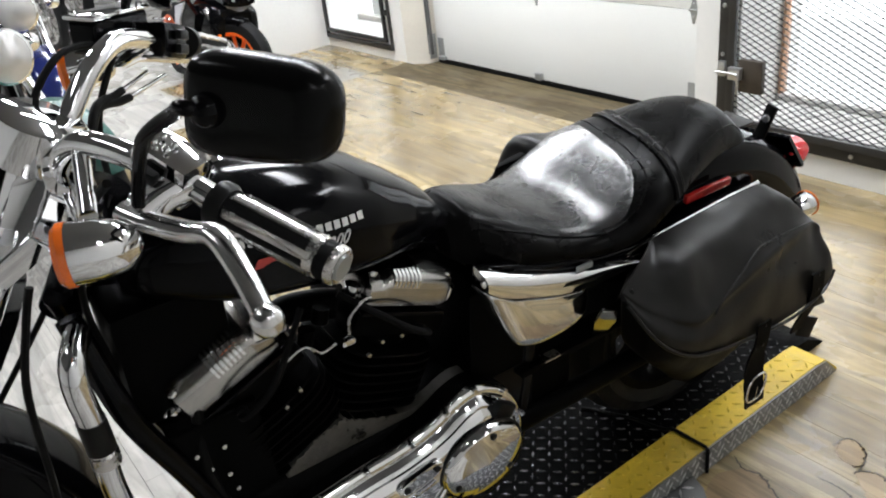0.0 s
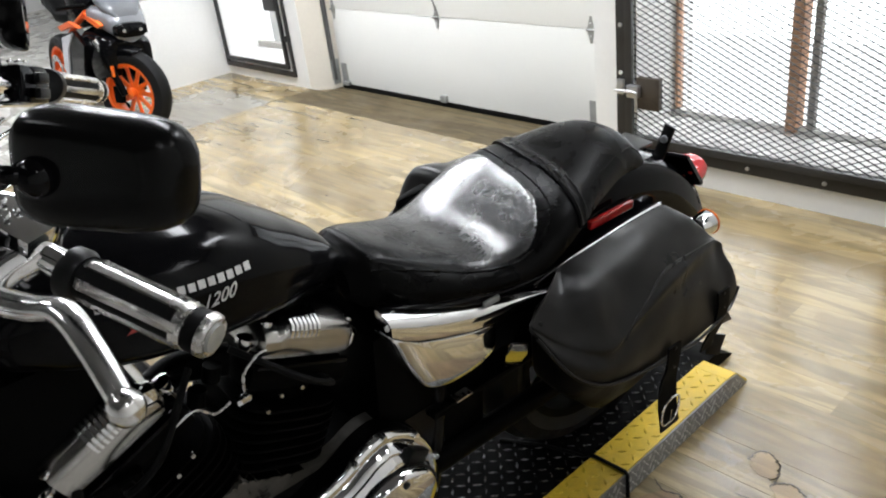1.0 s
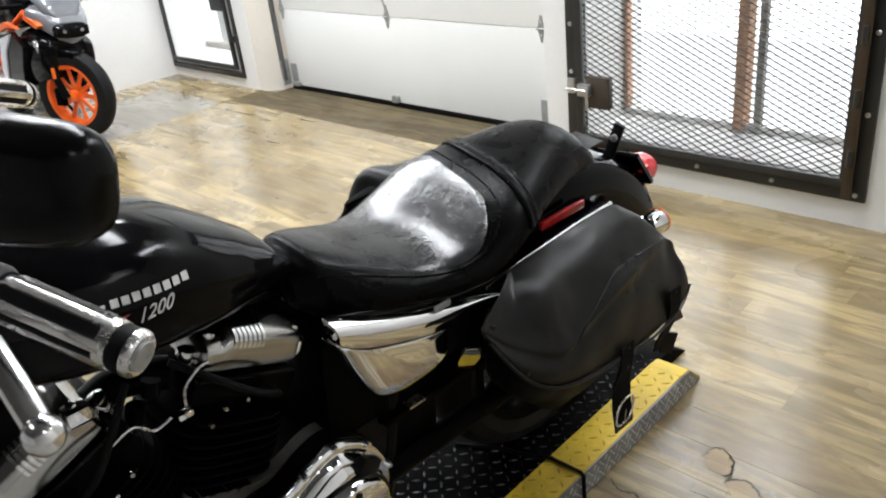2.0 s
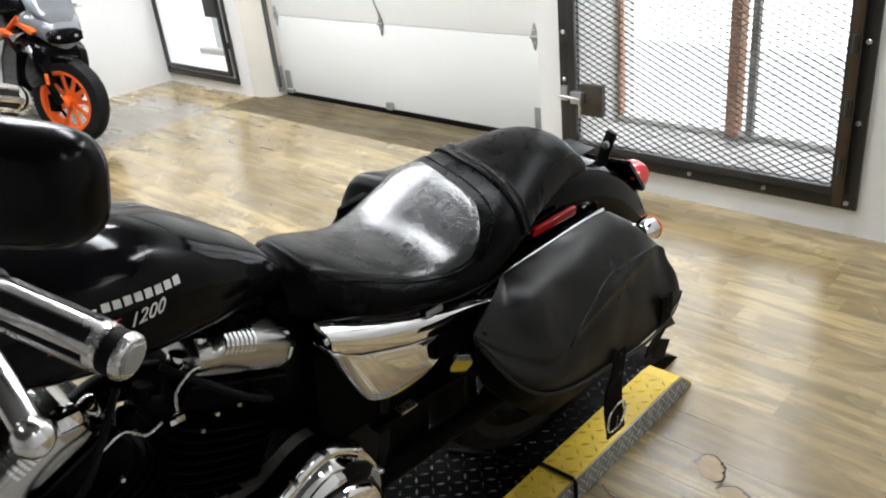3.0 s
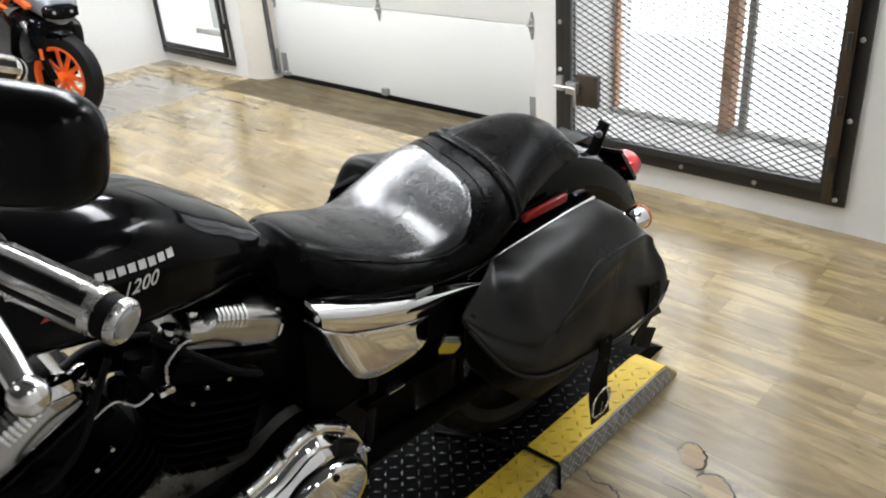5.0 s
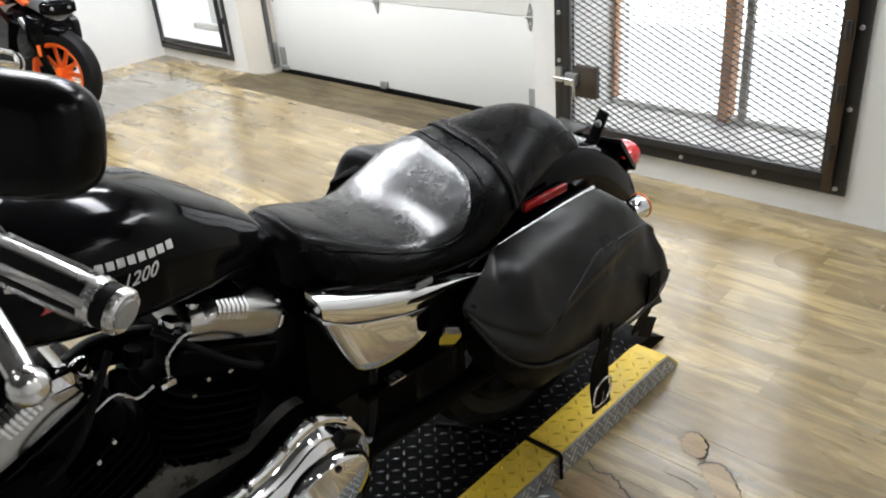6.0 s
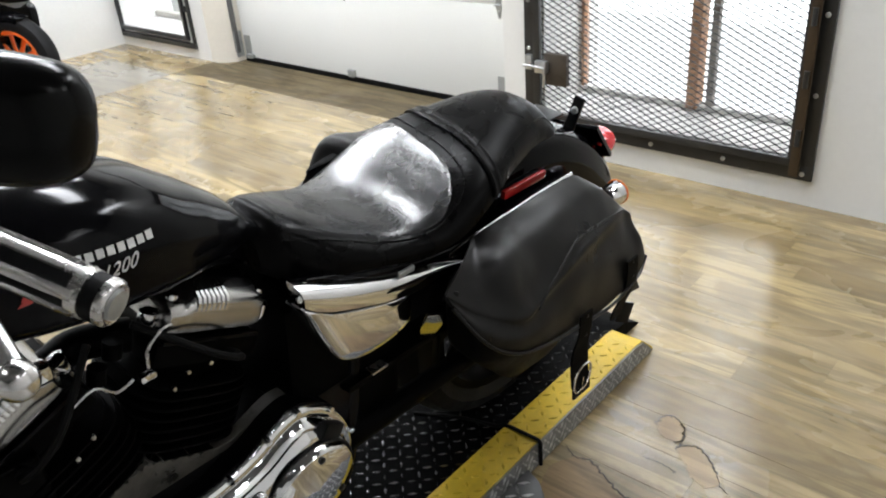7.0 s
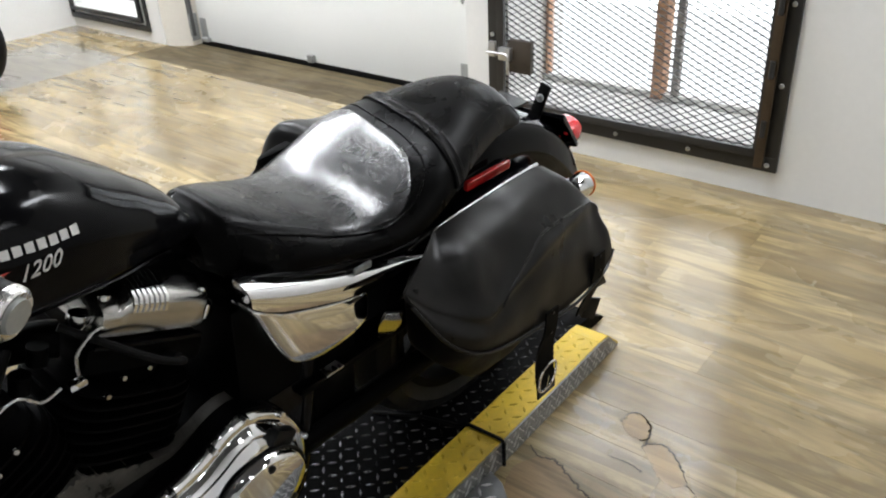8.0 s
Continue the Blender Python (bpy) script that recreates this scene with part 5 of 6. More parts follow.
rings = [[bm.verts.new((x, y, z)) for x, z in primary_outline(g)] for g, y in ((0.0, -0.128), (0.0, -0.136), (-0.004, -0.142), (-0.013, -0.145), (-0.017, -0.144), (-0.021, -0.152), (-0.028, -0.159), (-0.034, -0.159), (-0.038, -0.163), (-0.050, -0.170), (-0.066, -0.174))]
skin(bm, rings)
prim = bp("primary_cover", bm, chrome, "polished chrome primary cover")
bm = bmesh.new()
side_plate(bm, primary_outline(-0.001), -0.095, 0.034)
part("cover_side", bm, black_satin, prim, "black painted cover side")
for i, (x, z) in enumerate(primary_outline(-0.002)):
    if i % 5 == 2:
        part("bolt", bolt(bmesh.new(), (x, -0.134, z), (0, -1, 0), 0.0062, 0.014), chrome, prim)
mD = Matrix.Translation((-0.566, -0.171, 0.338)) @ Matrix.Rotation(radians(90), 4, "X") @ Matrix.Rotation(radians(10), 4, "Z") @ Matrix.Diagonal((1.08, 0.94, 1, 1))
derby = part("derby_cover", lathe(bmesh.new(), [(0.078, 0.0), (0.077, 0.010), (0.070, 0.018), (0.045, 0.023), (0.0, 0.025)], mD, 40, False), chrome, prim)
for a in (70, 190, 310):
    part("screw", bolt(bmesh.new(), mD @ Vector((0.060 * math.cos(radians(a)), 0.060 * math.sin(radians(a)), 0.019)), (0, -1, 0), 0.0065, 0.004), black_plastic, derby)
# dark ring drawn in for the shaded groove round the derby cover
part("derby_groove_line", tube(bmesh.new(), [mD @ Vector((0.0795 * math.cos(radians(a)), 0.0795 * math.sin(radians(a)), 0.003)) for a in range(0, 360, 9)], 0.0022, 6, closed=True), black_plastic, derby)
part("derby_slot", boxes(((-0.532, -0.172, 0.396), (-0.492, -0.154, 0.424)), m=Matrix.Translation((-0.51, 0, 0.41)) @ Matrix.Rotation(radians(35), 4, "Y") @ Matrix.Translation((0.51, 0, -0.41)), bevel=0.003), black_plastic, prim)
bm = bmesh.new()
o = [(0.044 * math.copysign(abs(math.cos(a)) ** 0.7, math.cos(a)), 0.015 * math.sin(a)) for a in (2 * math.pi * j / 28 for j in range(28))]
mI = Matrix.Translation((-0.690, -0.171, 0.372)) @ Matrix.Rotation(radians(90), 4, "X") @ Matrix.Rotation(radians(12), 4, "Z")
plate(bm, o, mI, 0.008, 0.003)
insp = part("inspection_cover", bm, chrome, prim)
for dx in (-0.030, 0.030):
    part("screw", bolt(bmesh.new(), mI @ Vector((dx, 0, 0.008)), (0, -1, 0), 0.006, 0.004), black_plastic, insp)
for k in range(2):
    z = 0.330 - 0.040 * k
    part("cover_rib", tube(bmesh.new(), smooth_path([(-0.90, -0.172, z - 0.030), (-0.80, -0.174, z - 0.010), (-0.70, -0.174, z + 0.006)], 6), 0.007, 10, squash=(1, 0.6)), chrome, prim)
# foot peg, shift lever, side stand
bp("foot_peg", tube(bmesh.new(), [(-0.97, -0.12, 0.245), (-0.97, -0.26, 0.25)], [0.012, 0.02], 14), rubber)
bp("shift_lever", tube(bmesh.new(), smooth_path([(-0.655, -0.19, 0.335), (-0.70, -0.20, 0.31), (-0.80, -0.21, 0.27), (-0.90, -0.21, 0.27), (-0.92, -0.26, 0.27)], 6), 0.007, 10), chrome)
bp("side_stand", tube(bmesh.new(), smooth_path([(-0.62, -0.10, 0.17), (-0.60, -0.18, 0.09), (-0.585, -0.245, 0.034)], 6), [0.014] * 12 + [0.012], 10), black_satin)
bp("rear_master_cover", boxes(((-0.50, -0.115, 0.31), (-0.40, -0.085, 0.44)), bevel=0.012), black_gloss)
bp("sprocket_guard", boxes(((-0.44, -0.13, 0.415), (-0.10, -0.075, 0.43)), bevel=0.004), black_satin)
part("guard_tab", boxes(((-0.405, -0.150, 0.448), (-0.370, -0.130, 0.452)), bevel=0.001), satin_metal, bpy.data.objects["sprocket_guard"])

# ---- front end, turned to the right ----
STEER = Matrix.Translation((-1.020, 0.040, 0)) @ Matrix.Rotation(radians(-16.9), 4, "Z")


def F(k, l, z):
    return STEER @ Vector((k, l, z))


AXLE = (-0.447, 0.0, 0.325)
road_wheel("front_wheel", AXLE, 0.325, 0.10, satin_metal, 13, bike, STEER)
ff = fender(Vector(AXLE), 0.325, 0.066, 8, 150, 0.04, black_gloss, bike, "front_fender", drop=0.035)
ff.data.transform(STEER)
for s in (-1, 1):
    l = 0.105 * s
    fk = bp("fork_leg", tube(bmesh.new(), [F(-0.072, l, 0.935), F(-0.262, l, 0.60)], 0.0195, 16), chrome)
    part("slider", tube(bmesh.new(), [F(-0.256, l, 0.612), F(-0.262, l, 0.60), F(-0.406, l, 0.345), F(-0.436, l, 0.295)], [0.024, 0.027, 0.027, 0.022], 16), satin_metal, fk)
    part("boot", tube(bmesh.new(), [F(-0.235, l, 0.650), F(-0.262, l, 0.602)], 0.0275, 16), rubber, fk)
for z, k in ((0.905, -0.055), (0.760, -0.150)):
    bm = bmesh.new()
    o = [(-0.035, -0.135), (0.03, -0.13), (0.045, -0.05), (0.045, 0.05), (0.03, 0.13), (-0.035, 0.135)]
    plate(bm, o, STEER @ Matrix.Translation((k, 0, z)) @ Matrix.Rotation(radians(-32), 4, "Y"), 0.028, 0.006)
    bp("triple_clamp", bm, chrome if z > 0.8 else black_gloss)
bp("steering_neck", tube(bmesh.new(), [F(0.03, 0, 0.93), F(-0.07, 0, 0.76)], 0.03, 16), black_gloss)

# headlight
hm = STEER @ Matrix.Translation((-0.235, 0, 0.80)) @ Matrix.Rotation(radians(-90), 4, "Y")
hl = bp("headlight", lathe(bmesh.new(), [(0.012, -0.10), (0.05, -0.085), (0.078, -0.05), (0.088, 0.0), (0.090, 0.03), (0.084, 0.034)], hm, 36), chrome)
part("lens", lathe(bmesh.new(), [(0.082, 0.034), (0.07, 0.045), (0.0, 0.055)], hm, 36, False), clear_lens, hl)

mirror_black = worn("satin_black_shell", (0.003, 0.003, 0.003), 0.2, vary=0.2, scale=8, Specular_IOR_Level=0.12)
mirror_silver = Mat("mirror_silver", (0.9, 0.9, 0.9), 0.02, 1.0).m
# handlebar, with its left and right controls
RIGHT = dict(size=1.0, bar=[(-1.022, 0.055, 0.985), (-1.000, 0.070, 1.018), (-0.955, 0.100, 1.058), (-0.908, 0.145, 1.066), (-0.845, 0.212, 1.034)], grip=[(-0.785, 0.276, 1.000), (-0.690, 0.378, 0.938)],
             switch=[(-0.858, 0.198, 1.042), (-0.808, 0.252, 1.012)], perch=[(-0.850, 0.205, 1.036), (-0.872, 0.235, 1.020), (-0.892, 0.248, 1.010)],
             lever=[(-0.900, 0.235, 1.012), (-0.880, 0.268, 1.004), (-0.826, 0.330, 0.974), (-0.770, 0.392, 0.940), (-0.745, 0.420, 0.925)], signal=(-0.940, 0.272, 0.998),
             mirror=(-0.792, 0.315, 1.100), u=(-0.30, -0.95, -0.05), v=(0.12, -0.06, 0.99), stalk=[(-0.868, 0.228, 1.040), (-0.870, 0.240, 1.080), (-0.840, 0.275, 1.100)])
LEFT = dict(size=0.88, bar=[(-1.040, -0.040, 0.985), (-1.045, -0.075, 1.020), (-1.030, -0.125, 1.055), (-1.002, -0.180, 1.058), (-0.965, -0.236, 1.038)], grip=[(-0.942, -0.274, 1.018), (-0.881, -0.398, 0.986)],
            switch=[(-0.986, -0.190, 1.060), (-0.953, -0.252, 1.032)], perch=[(-0.962, -0.240, 1.038), (-0.985, -0.240, 1.032), (-1.008, -0.240, 1.022)],
            lever=[(-1.022, -0.225, 1.020), (-1.006, -0.262, 1.018), (-0.990, -0.310, 1.026), (-0.976, -0.345, 1.034), (-0.972, -0.380, 1.018), (-0.971, -0.418, 0.992)], signal=(-1.062, -0.250, 1.004),
            mirror=(-0.9306, -0.3887, 1.1534), u=(0.625, -0.775, -0.09), v=(0.15, 0.12, 0.98), stalk=[(-1.013, -0.250, 1.034), (-1.006, -0.256, 1.070), (-1.000, -0.285, 1.112), (-0.982, -0.330, 1.145)])
bar = bp("handlebar", tube(bmesh.new(), smooth_path([LEFT["grip"][0]] + LEFT["bar"][::-1] + [(-1.032, 0.005, 0.972)] + RIGHT["bar"] + [RIGHT["grip"][0]], 6), 0.0135, 16), chrome)
for y in (-0.028, 0.045):
    part("riser", tube(bmesh.new(), [(-1.026, y, 0.90), (-1.033, y, 0.985)], [0.021, 0.019], 16), chrome, bar)
part("bar_clamp", boxes(((-0.024, -0.055, 0.966), (0.024, 0.055, 1.000)), m=Matrix.Translation((-1.030, 0.008, 0)) @ Matrix.Rotation(radians(-14), 4, "Z"), bevel=0.009), chrome, bar)

for s, C in ((-1, LEFT), (1, RIGHT)):
    i, e = Vector(C["grip"][0]), Vector(C["grip"][1])
    gm = toward(i, e)
    L = (e - i).length
    g = bp("hand_grip", lathe(bmesh.new(), [(0.0185, 0.004), (0.0185, L - 0.012)], gm, 28), rubber, "rubber grip with polished metal bands")
    for q in range(6):
        a = 2 * math.pi * q / 6 + (0.55 if s < 0 else 0.2)
        bm = bmesh.new()
        row = []
        for h, lift_ in ((0.010, 0.0), (0.016, 0.0034), (L - 0.032, 0.0034), (L - 0.027, 0.0)):
            ring = []
            for da in (-0.25, -0.21, -0.10, 0.0, 0.10, 0.21, 0.25):
                rr = 0.0180 + (lift_ if abs(da) < 0.23 else 0.0)
                ring.append(bm.verts.new(gm @ Vector((rr * math.cos(a + da), rr * math.sin(a + da), h))))
            row.append(ring)
        skin(bm, row, caps=False, around=False)
        part("band", bm, satin_metal, g, "polished metal band")
    part("end_collar", lathe(bmesh.new(), [(0.0180, L - 0.038), (0.0203, L - 0.036), (0.0203, L - 0.026), (0.0180, L - 0.025)], gm, 28), satin_metal, g)
    part("grip_end", lathe(bmesh.new(), [(0.0175, L - 0.014), (0.0200, L - 0.013), (0.0196, L - 0.008), (0.0170, L - 0.005), (0.0150, L - 0.006), (0.0, L - 0.006)], gm, 28, False), satin_metal, g)
    part("end_plug", lathe(bmesh.new(), [(0.0135, L - 0.007), (0.0125, L - 0.003), (0.0, L - 0.002)], gm, 24, False), grey_metal, g)
    part("end_ring", lathe(bmesh.new(), [(0.0180, L - 0.026), (0.0194, L - 0.025), (0.0194, L - 0.014), (0.018, L - 0.013)], gm, 28), rubber, g)
    part("collar", lathe(bmesh.new(), [(0.017, -0.010), (0.0235, -0.008), (0.0240, 0.002), (0.0205, 0.008)], gm, 28), black_plastic, g)
    hmx = toward(C["switch"][0], C["switch"][1])
    sl = (Vector(C["switch"][1]) - Vector(C["switch"][0])).length
    sw = bp("switch_housing", boxes(((-0.023, -0.026, 0.004), (0.023, 0.026, sl - 0.004)), m=hmx, bevel=0.012), chrome if s < 0 else black_gloss, "metal switch housing")
    for q in range(2):
        part("switch_button", boxes(((-0.036, -0.018 + 0.020 * q, sl * 0.3), (-0.026, -0.004 + 0.020 * q, sl * 0.62)), m=hmx, bevel=0.003), black_plastic, sw)
    for q in range(4):
        part("screw", bolt(bmesh.new(), hmx @ Vector((-0.010 + 0.012 * (q % 2), 0.029, sl * (0.3 + 0.2 * (q // 2)))), hmx.to_3x3() @ Vector((0, 1, 0)), 0.0036, 0.003), chrome, sw)
        part("screw", bolt(bmesh.new(), hmx @ Vector((0.027, -0.010 + 0.012 * (q % 2), sl * (0.4 + 0.2 * (q // 2)))), hmx.to_3x3() @ Vector((1, 0, 0)), 0.0036, 0.003), chrome, sw)
    pk = bp("lever_perch", tube(bmesh.new(), [Vector(p) for p in C["perch"]], [0.020, 0.017, 0.017], 16), chrome)
    path = smooth_path(C["lever"], 8)
    n = len(path)
    lv = bp("clutch_lever" if s < 0 else "brake_lever", tube(bmesh.new(), path, [0.0145 - 0.0035 * j / n for j in range(n)], 16, squash=(1.0, 0.72)), lever_metal, "polished aluminium lever")
    d = (path[-1] - path[-3]).normalized()
    part("ball_end", lathe(bmesh.new(), [(0.0150 * math.sin(math.pi * j / 12), -0.0150 * math.cos(math.pi * j / 12)) for j in range(13)], Matrix.Translation(path[-1] + d * 0.008), 20, False), lever_metal, lv)
    part("pivot", bolt(bmesh.new(), Vector(C["perch"][2]) + Vector((0, 0, 0.014)), (0, 0, 1), 0.010, 0.006), chrome, pk)
    # front turn signals: chrome bullets with amber lenses facing ahead
    c = Vector(C["signal"])
    sg = bp("turn_signal", tube(bmesh.new(), [Vector(C["bar"][2]), c.lerp(Vector(C["bar"][2]), 0.3)], 0.009, 10), chrome)
    m = Matrix.Translation(c) @ Matrix.Rotation(radians(-16.9), 4, "Z") @ Matrix.Rotation(radians(-90), 4, "Y")
    part("housing", lathe(bmesh.new(), [(0.003, -0.044), (0.014, -0.040), (0.024, -0.027), (0.029, -0.005), (0.030, 0.020)], m, 28), chrome, sg)
    part("lens", lathe(bmesh.new(), [(0.0308, 0.019), (0.0312, 0.026), (0.027, 0.031), (0.0, 0.034)], m, 28, False), amber_lens, sg, "amber lens")
    # mirrors: rounded black shells on bent stalks
    c, u, v = Vector(C["mirror"]), Vector(C["u"]).normalized(), Vector(C["v"])
    v = (v - u * v.dot(u)).normalized()
    nrm = u.cross(v)
    mm = Matrix((( -nrm.x, u.x, v.x, c.x), (-nrm.y, u.y, v.y, c.y), (-nrm.z, u.z, v.z, c.z), (0, 0, 0, 1)))

    def rim(a, gw, gh):
        ca, sa = math.cos(a), math.sin(a)
        y = gw * math.copysign(abs(ca) ** 0.50, ca)
        z = gh * math.copysign(abs(sa) ** 0.52, sa)
        return y, z * (1.0 + 0.9 * y) + (0.12 * y if z < 0 else -0.04 * y)

    bm = bmesh.new()
    rings = []
    for gx, k in ((-0.024, 0.25), (-0.0232, 0.55), (-0.0205, 0.78), (-0.014, 0.915), (-0.004, 0.98), (0.004, 1.0), (0.010, 0.995), (0.012, 0.97)):
        rings.append([bm.verts.new(mm @ Vector((gx, *rim(2 * math.pi * j / 56, 0.074 * k * C["size"], 0.048 * k * C["size"])))) for j in range(56)])
    skin(bm, rings)
    mr = bp("mirror", bm, mirror_black, "black mirror shell")
    bm = bmesh.new()
    plate(bm, [rim(2 * math.pi * j / 56, 0.069 * C["size"], 0.043 * C["size"]) for j in range(56)], mm @ Matrix(((0, 0, 1, 0.0125), (1, 0, 0, 0), (0, 1, 0, 0), (0, 0, 0, 1))), 0.001)
    part("mirror_glass", bm, mirror_silver, mr)
    part("mirror_stalk", tube(bmesh.new(), smooth_path(C["stalk"] + [tuple(mm @ Vector((-0.034, -0.050, 0.0))), tuple(mm @ Vector((-0.026, -0.036, -0.002)))], 6), 0.0066, 12), black_gloss, mr)
    part("ball_joint", lathe(bmesh.new(), [(0.014 * math.sin(math.pi * j / 10), -0.014 * math.cos(math.pi * j / 10)) for j in range(11)], Matrix.Translation(mm @ Vector((-0.024, -0.034, -0.002))), 18, False), black_gloss, mr)

# brake fluid reservoir beside the right switch housing
ra, rb = Vector((-0.942, 0.200, 1.072)), Vector((-0.853, 0.268, 1.058))
rx = (rb - ra).normalized()
ry = Vector((0, 0, 1)).cross(rx).normalized()
rm = Matrix.Translation((ra + rb) / 2) @ Matrix((rx, ry, rx.cross(ry))).transposed().to_4x4()
rl = (rb - ra).length / 2
bm = bmesh.new()
box(bm, (-rl, -0.024, -0.034), (rl, 0.024, 0.012), rm, 0.008, 3)
resv = bp("brake_reservoir", bm, black_gloss, "black brake fluid reservoir with a chrome lid")
lid_ = part("reservoir_lid", box(bmesh.new(), (-rl - 0.002, -0.026, 0.0125), (rl + 0.002, 0.026, 0.0185), rm, 0.0025), chrome, resv)
for q in (-1, 1):
    for w_ in (-1, 1):
        part("screw", bolt(bmesh.new(), rm @ Vector((q * (rl - 0.010), w_ * 0.017, 0.0185)), rm.to_3x3() @ Vector((0, 0, 1)), 0.0048, 0.004), chrome, lid_)

# instrument, cables and hoses
im = STEER @ Matrix.Translation((-0.025, 0, 1.015)) @ Matrix.Rotation(radians(28), 4, "Y")
sp = bp("speedometer", lathe(bmesh.new(), [(0.02, -0.055), (0.046, -0.045), (0.052, -0.01), (0.053, 0.012), (0.047, 0.016)], im, 32), chrome)
part("dial", lathe(bmesh.new(), [(0.046, 0.0145), (0.0, 0.015)], im, 32, False), black_gloss, sp)
for a, b, c, d in (((0.06, -0.21, 1.03), (0.03, -0.14, 0.97), (0.03, -0.07, 0.88), (0.06, -0.05, 0.76)),
                   ((0.05, -0.24, 1.02), (0.01, -0.16, 0.94), (-0.02, -0.10, 0.80), (0.00, -0.06, 0.60)),
                   ((0.06, 0.21, 1.03), (0.02, 0.17, 0.95), (0.02, 0.11, 0.86), (0.06, 0.06, 0.76)),
                   ((0.05, 0.24, 1.02), (-0.02, 0.18, 0.93), (-0.08, 0.14, 0.75), (-0.24, 0.13, 0.52)),
                   ((0.07, 0.20, 1.04), (0.0, 0.12, 1.06), (-0.05, 0.06, 0.98), (-0.02, 0.03, 0.84))):
    bp("cable", tube(bmesh.new(), smooth_path([F(*a), F(*b), F(*c), F(*d)], 8), 0.0048, 8), rubber)
for rod in (((-0.866, 0.222, 0.990), (-0.914, 0.185, 0.985), (-0.966, 0.125, 0.990)), ((-0.842, 0.222, 0.979), (-0.906, 0.185, 0.973), (-0.965, 0.125, 0.986))):
    rd = bp("throttle_cable", tube(bmesh.new(), rod[:2], 0.0032, 10), chrome)
    part("sleeve", tube(bmesh.new(), smooth_path([rod[1], Vector(rod[1]).lerp(Vector(rod[2]), 0.3), rod[2], (-1.0, 0.075, 0.93)], 6), 0.0058, 10), rubber, rd)
# chrome guard tube before the engine
gd = bp("engine_guard", tube(bmesh.new(), smooth_path([(-1.085, -0.05, 0.79), (-1.104, -0.085, 0.778), (-1.111, -0.10, 0.745), (-1.108, -0.10, 0.67), (-1.110, -0.10, 0.56), (-1.09, -0.10, 0.40), (-1.03, -0.10, 0.26)], 6), 0.0165, 14), chrome)
part("clamp", tube(bmesh.new(), [(-1.109, -0.10, 0.695), (-1.108, -0.10, 0.645)], 0.0185, 14), black_plastic, gd)
part("clamp", tube(bmesh.new(), [(-1.108, -0.10, 0.640), (-1.108, -0.10, 0.620)], 0.0190, 14), satin_metal, gd)

# ---- the orange and black sport bike by the side wall ----
KM = Matrix.Translation((0.655, 3.745, 0.0)) @ Matrix.Rotation(radians(88), 4, "Z") @ Matrix.Rotation(radians(5), 4, "X")
sport = thing("sport_motorcycle", KM, "black and orange sport motorcycle with orange wheels by a white wall", "motorcycle")


def sp_part(name, bm, mat, label="", parent=None):
    return part(name, bm, mat, parent or sport, label)


KST = Matrix.Rotation(radians(26), 4, "Z")
road_wheel("front_wheel", (0, 0, 0.252), 0.252, 0.095, orange_paint, 10, sport, KST, disc=False)
road_wheel("rear_wheel", (1.13, 0, 0.252), 0.252, 0.125, orange_paint, 10, sport)
kf = fender(Vector((0, 0, 0.252)), 0.246, 0.046, 52, 112, 0.016, black_gloss, sport, "front_fender", drop=0.03)
kf.data.transform(KST)
for s in (-1, 1):
    fk = sp_part("fork_leg", tube(bmesh.new(), [KST @ Vector((0.0, s * 0.078, 0.25)), KST @ Vector((0.10, s * 0.078, 0.47))], 0.021, 12), black_satin)
    part("inner_tube", tube(bmesh.new(), [KST @ Vector((0.10, s * 0.078, 0.47)), KST @ Vector((0.145, s * 0.078, 0.56))], 0.016, 12), satin_metal, fk)
    part("reflector", boxes(((0.03, s * 0.098 - 0.003, 0.36), (0.05, s * 0.098 + 0.003, 0.42)), m=KST), amber_lens, fk)
    part("caliper", boxes(((0.03, s * 0.06 - 0.015, 0.20), (0.09, s * 0.06 + 0.015, 0.30)), m=KST, bevel=0.008), black_satin, fk)


def loft_body(rows, mat, name, label="", n=28, p=0.6, off=0.0):
    """rows of x, half width, low, high: a smooth closed body along x."""
    bm = bmesh.new()
    rings = []
    for x, w, lo, hi in rows:
        cz, hz = (lo + hi) / 2, (hi - lo) / 2
        rings.append([bm.verts.new((x, off + w * math.copysign(abs(math.cos(a)) ** p, math.cos(a)), cz + hz * math.copysign(abs(math.sin(a)) ** p, math.sin(a)))) for a in (2 * math.pi * j / n for j in range(n))])
    skin(bm, rings)
    return sp_part(name, bm, mat, label)


NOSE = -0.045
loft_body([(0.002, 0.030, 0.535, 0.600), (0.02, 0.085, 0.545, 0.670), (0.06, 0.118, 0.575, 0.705), (0.14, 0.142, 0.60, 0.735), (0.24, 0.150, 0.62, 0.745), (0.32, 0.14, 0.62, 0.72)], silver_gloss, "nose_fairing", "silver nose fairing", off=NOSE)
loft_body([(0.012, 0.10, 0.43, 0.555), (0.05, 0.150, 0.36, 0.575), (0.16, 0.168, 0.29, 0.60), (0.30, 0.165, 0.24, 0.62), (0.40, 0.15, 0.22, 0.60)], black_gloss, "chin_fairing", "black lower nose fairing", off=-0.015)
loft_body([(-0.024, 0.055, 0.578, 0.632), (-0.016, 0.084, 0.564, 0.644), (0.03, 0.094, 0.560, 0.650), (0.07, 0.09, 0.57, 0.64)], black_gloss, "headlight_mask", "black headlight mask", off=NOSE)
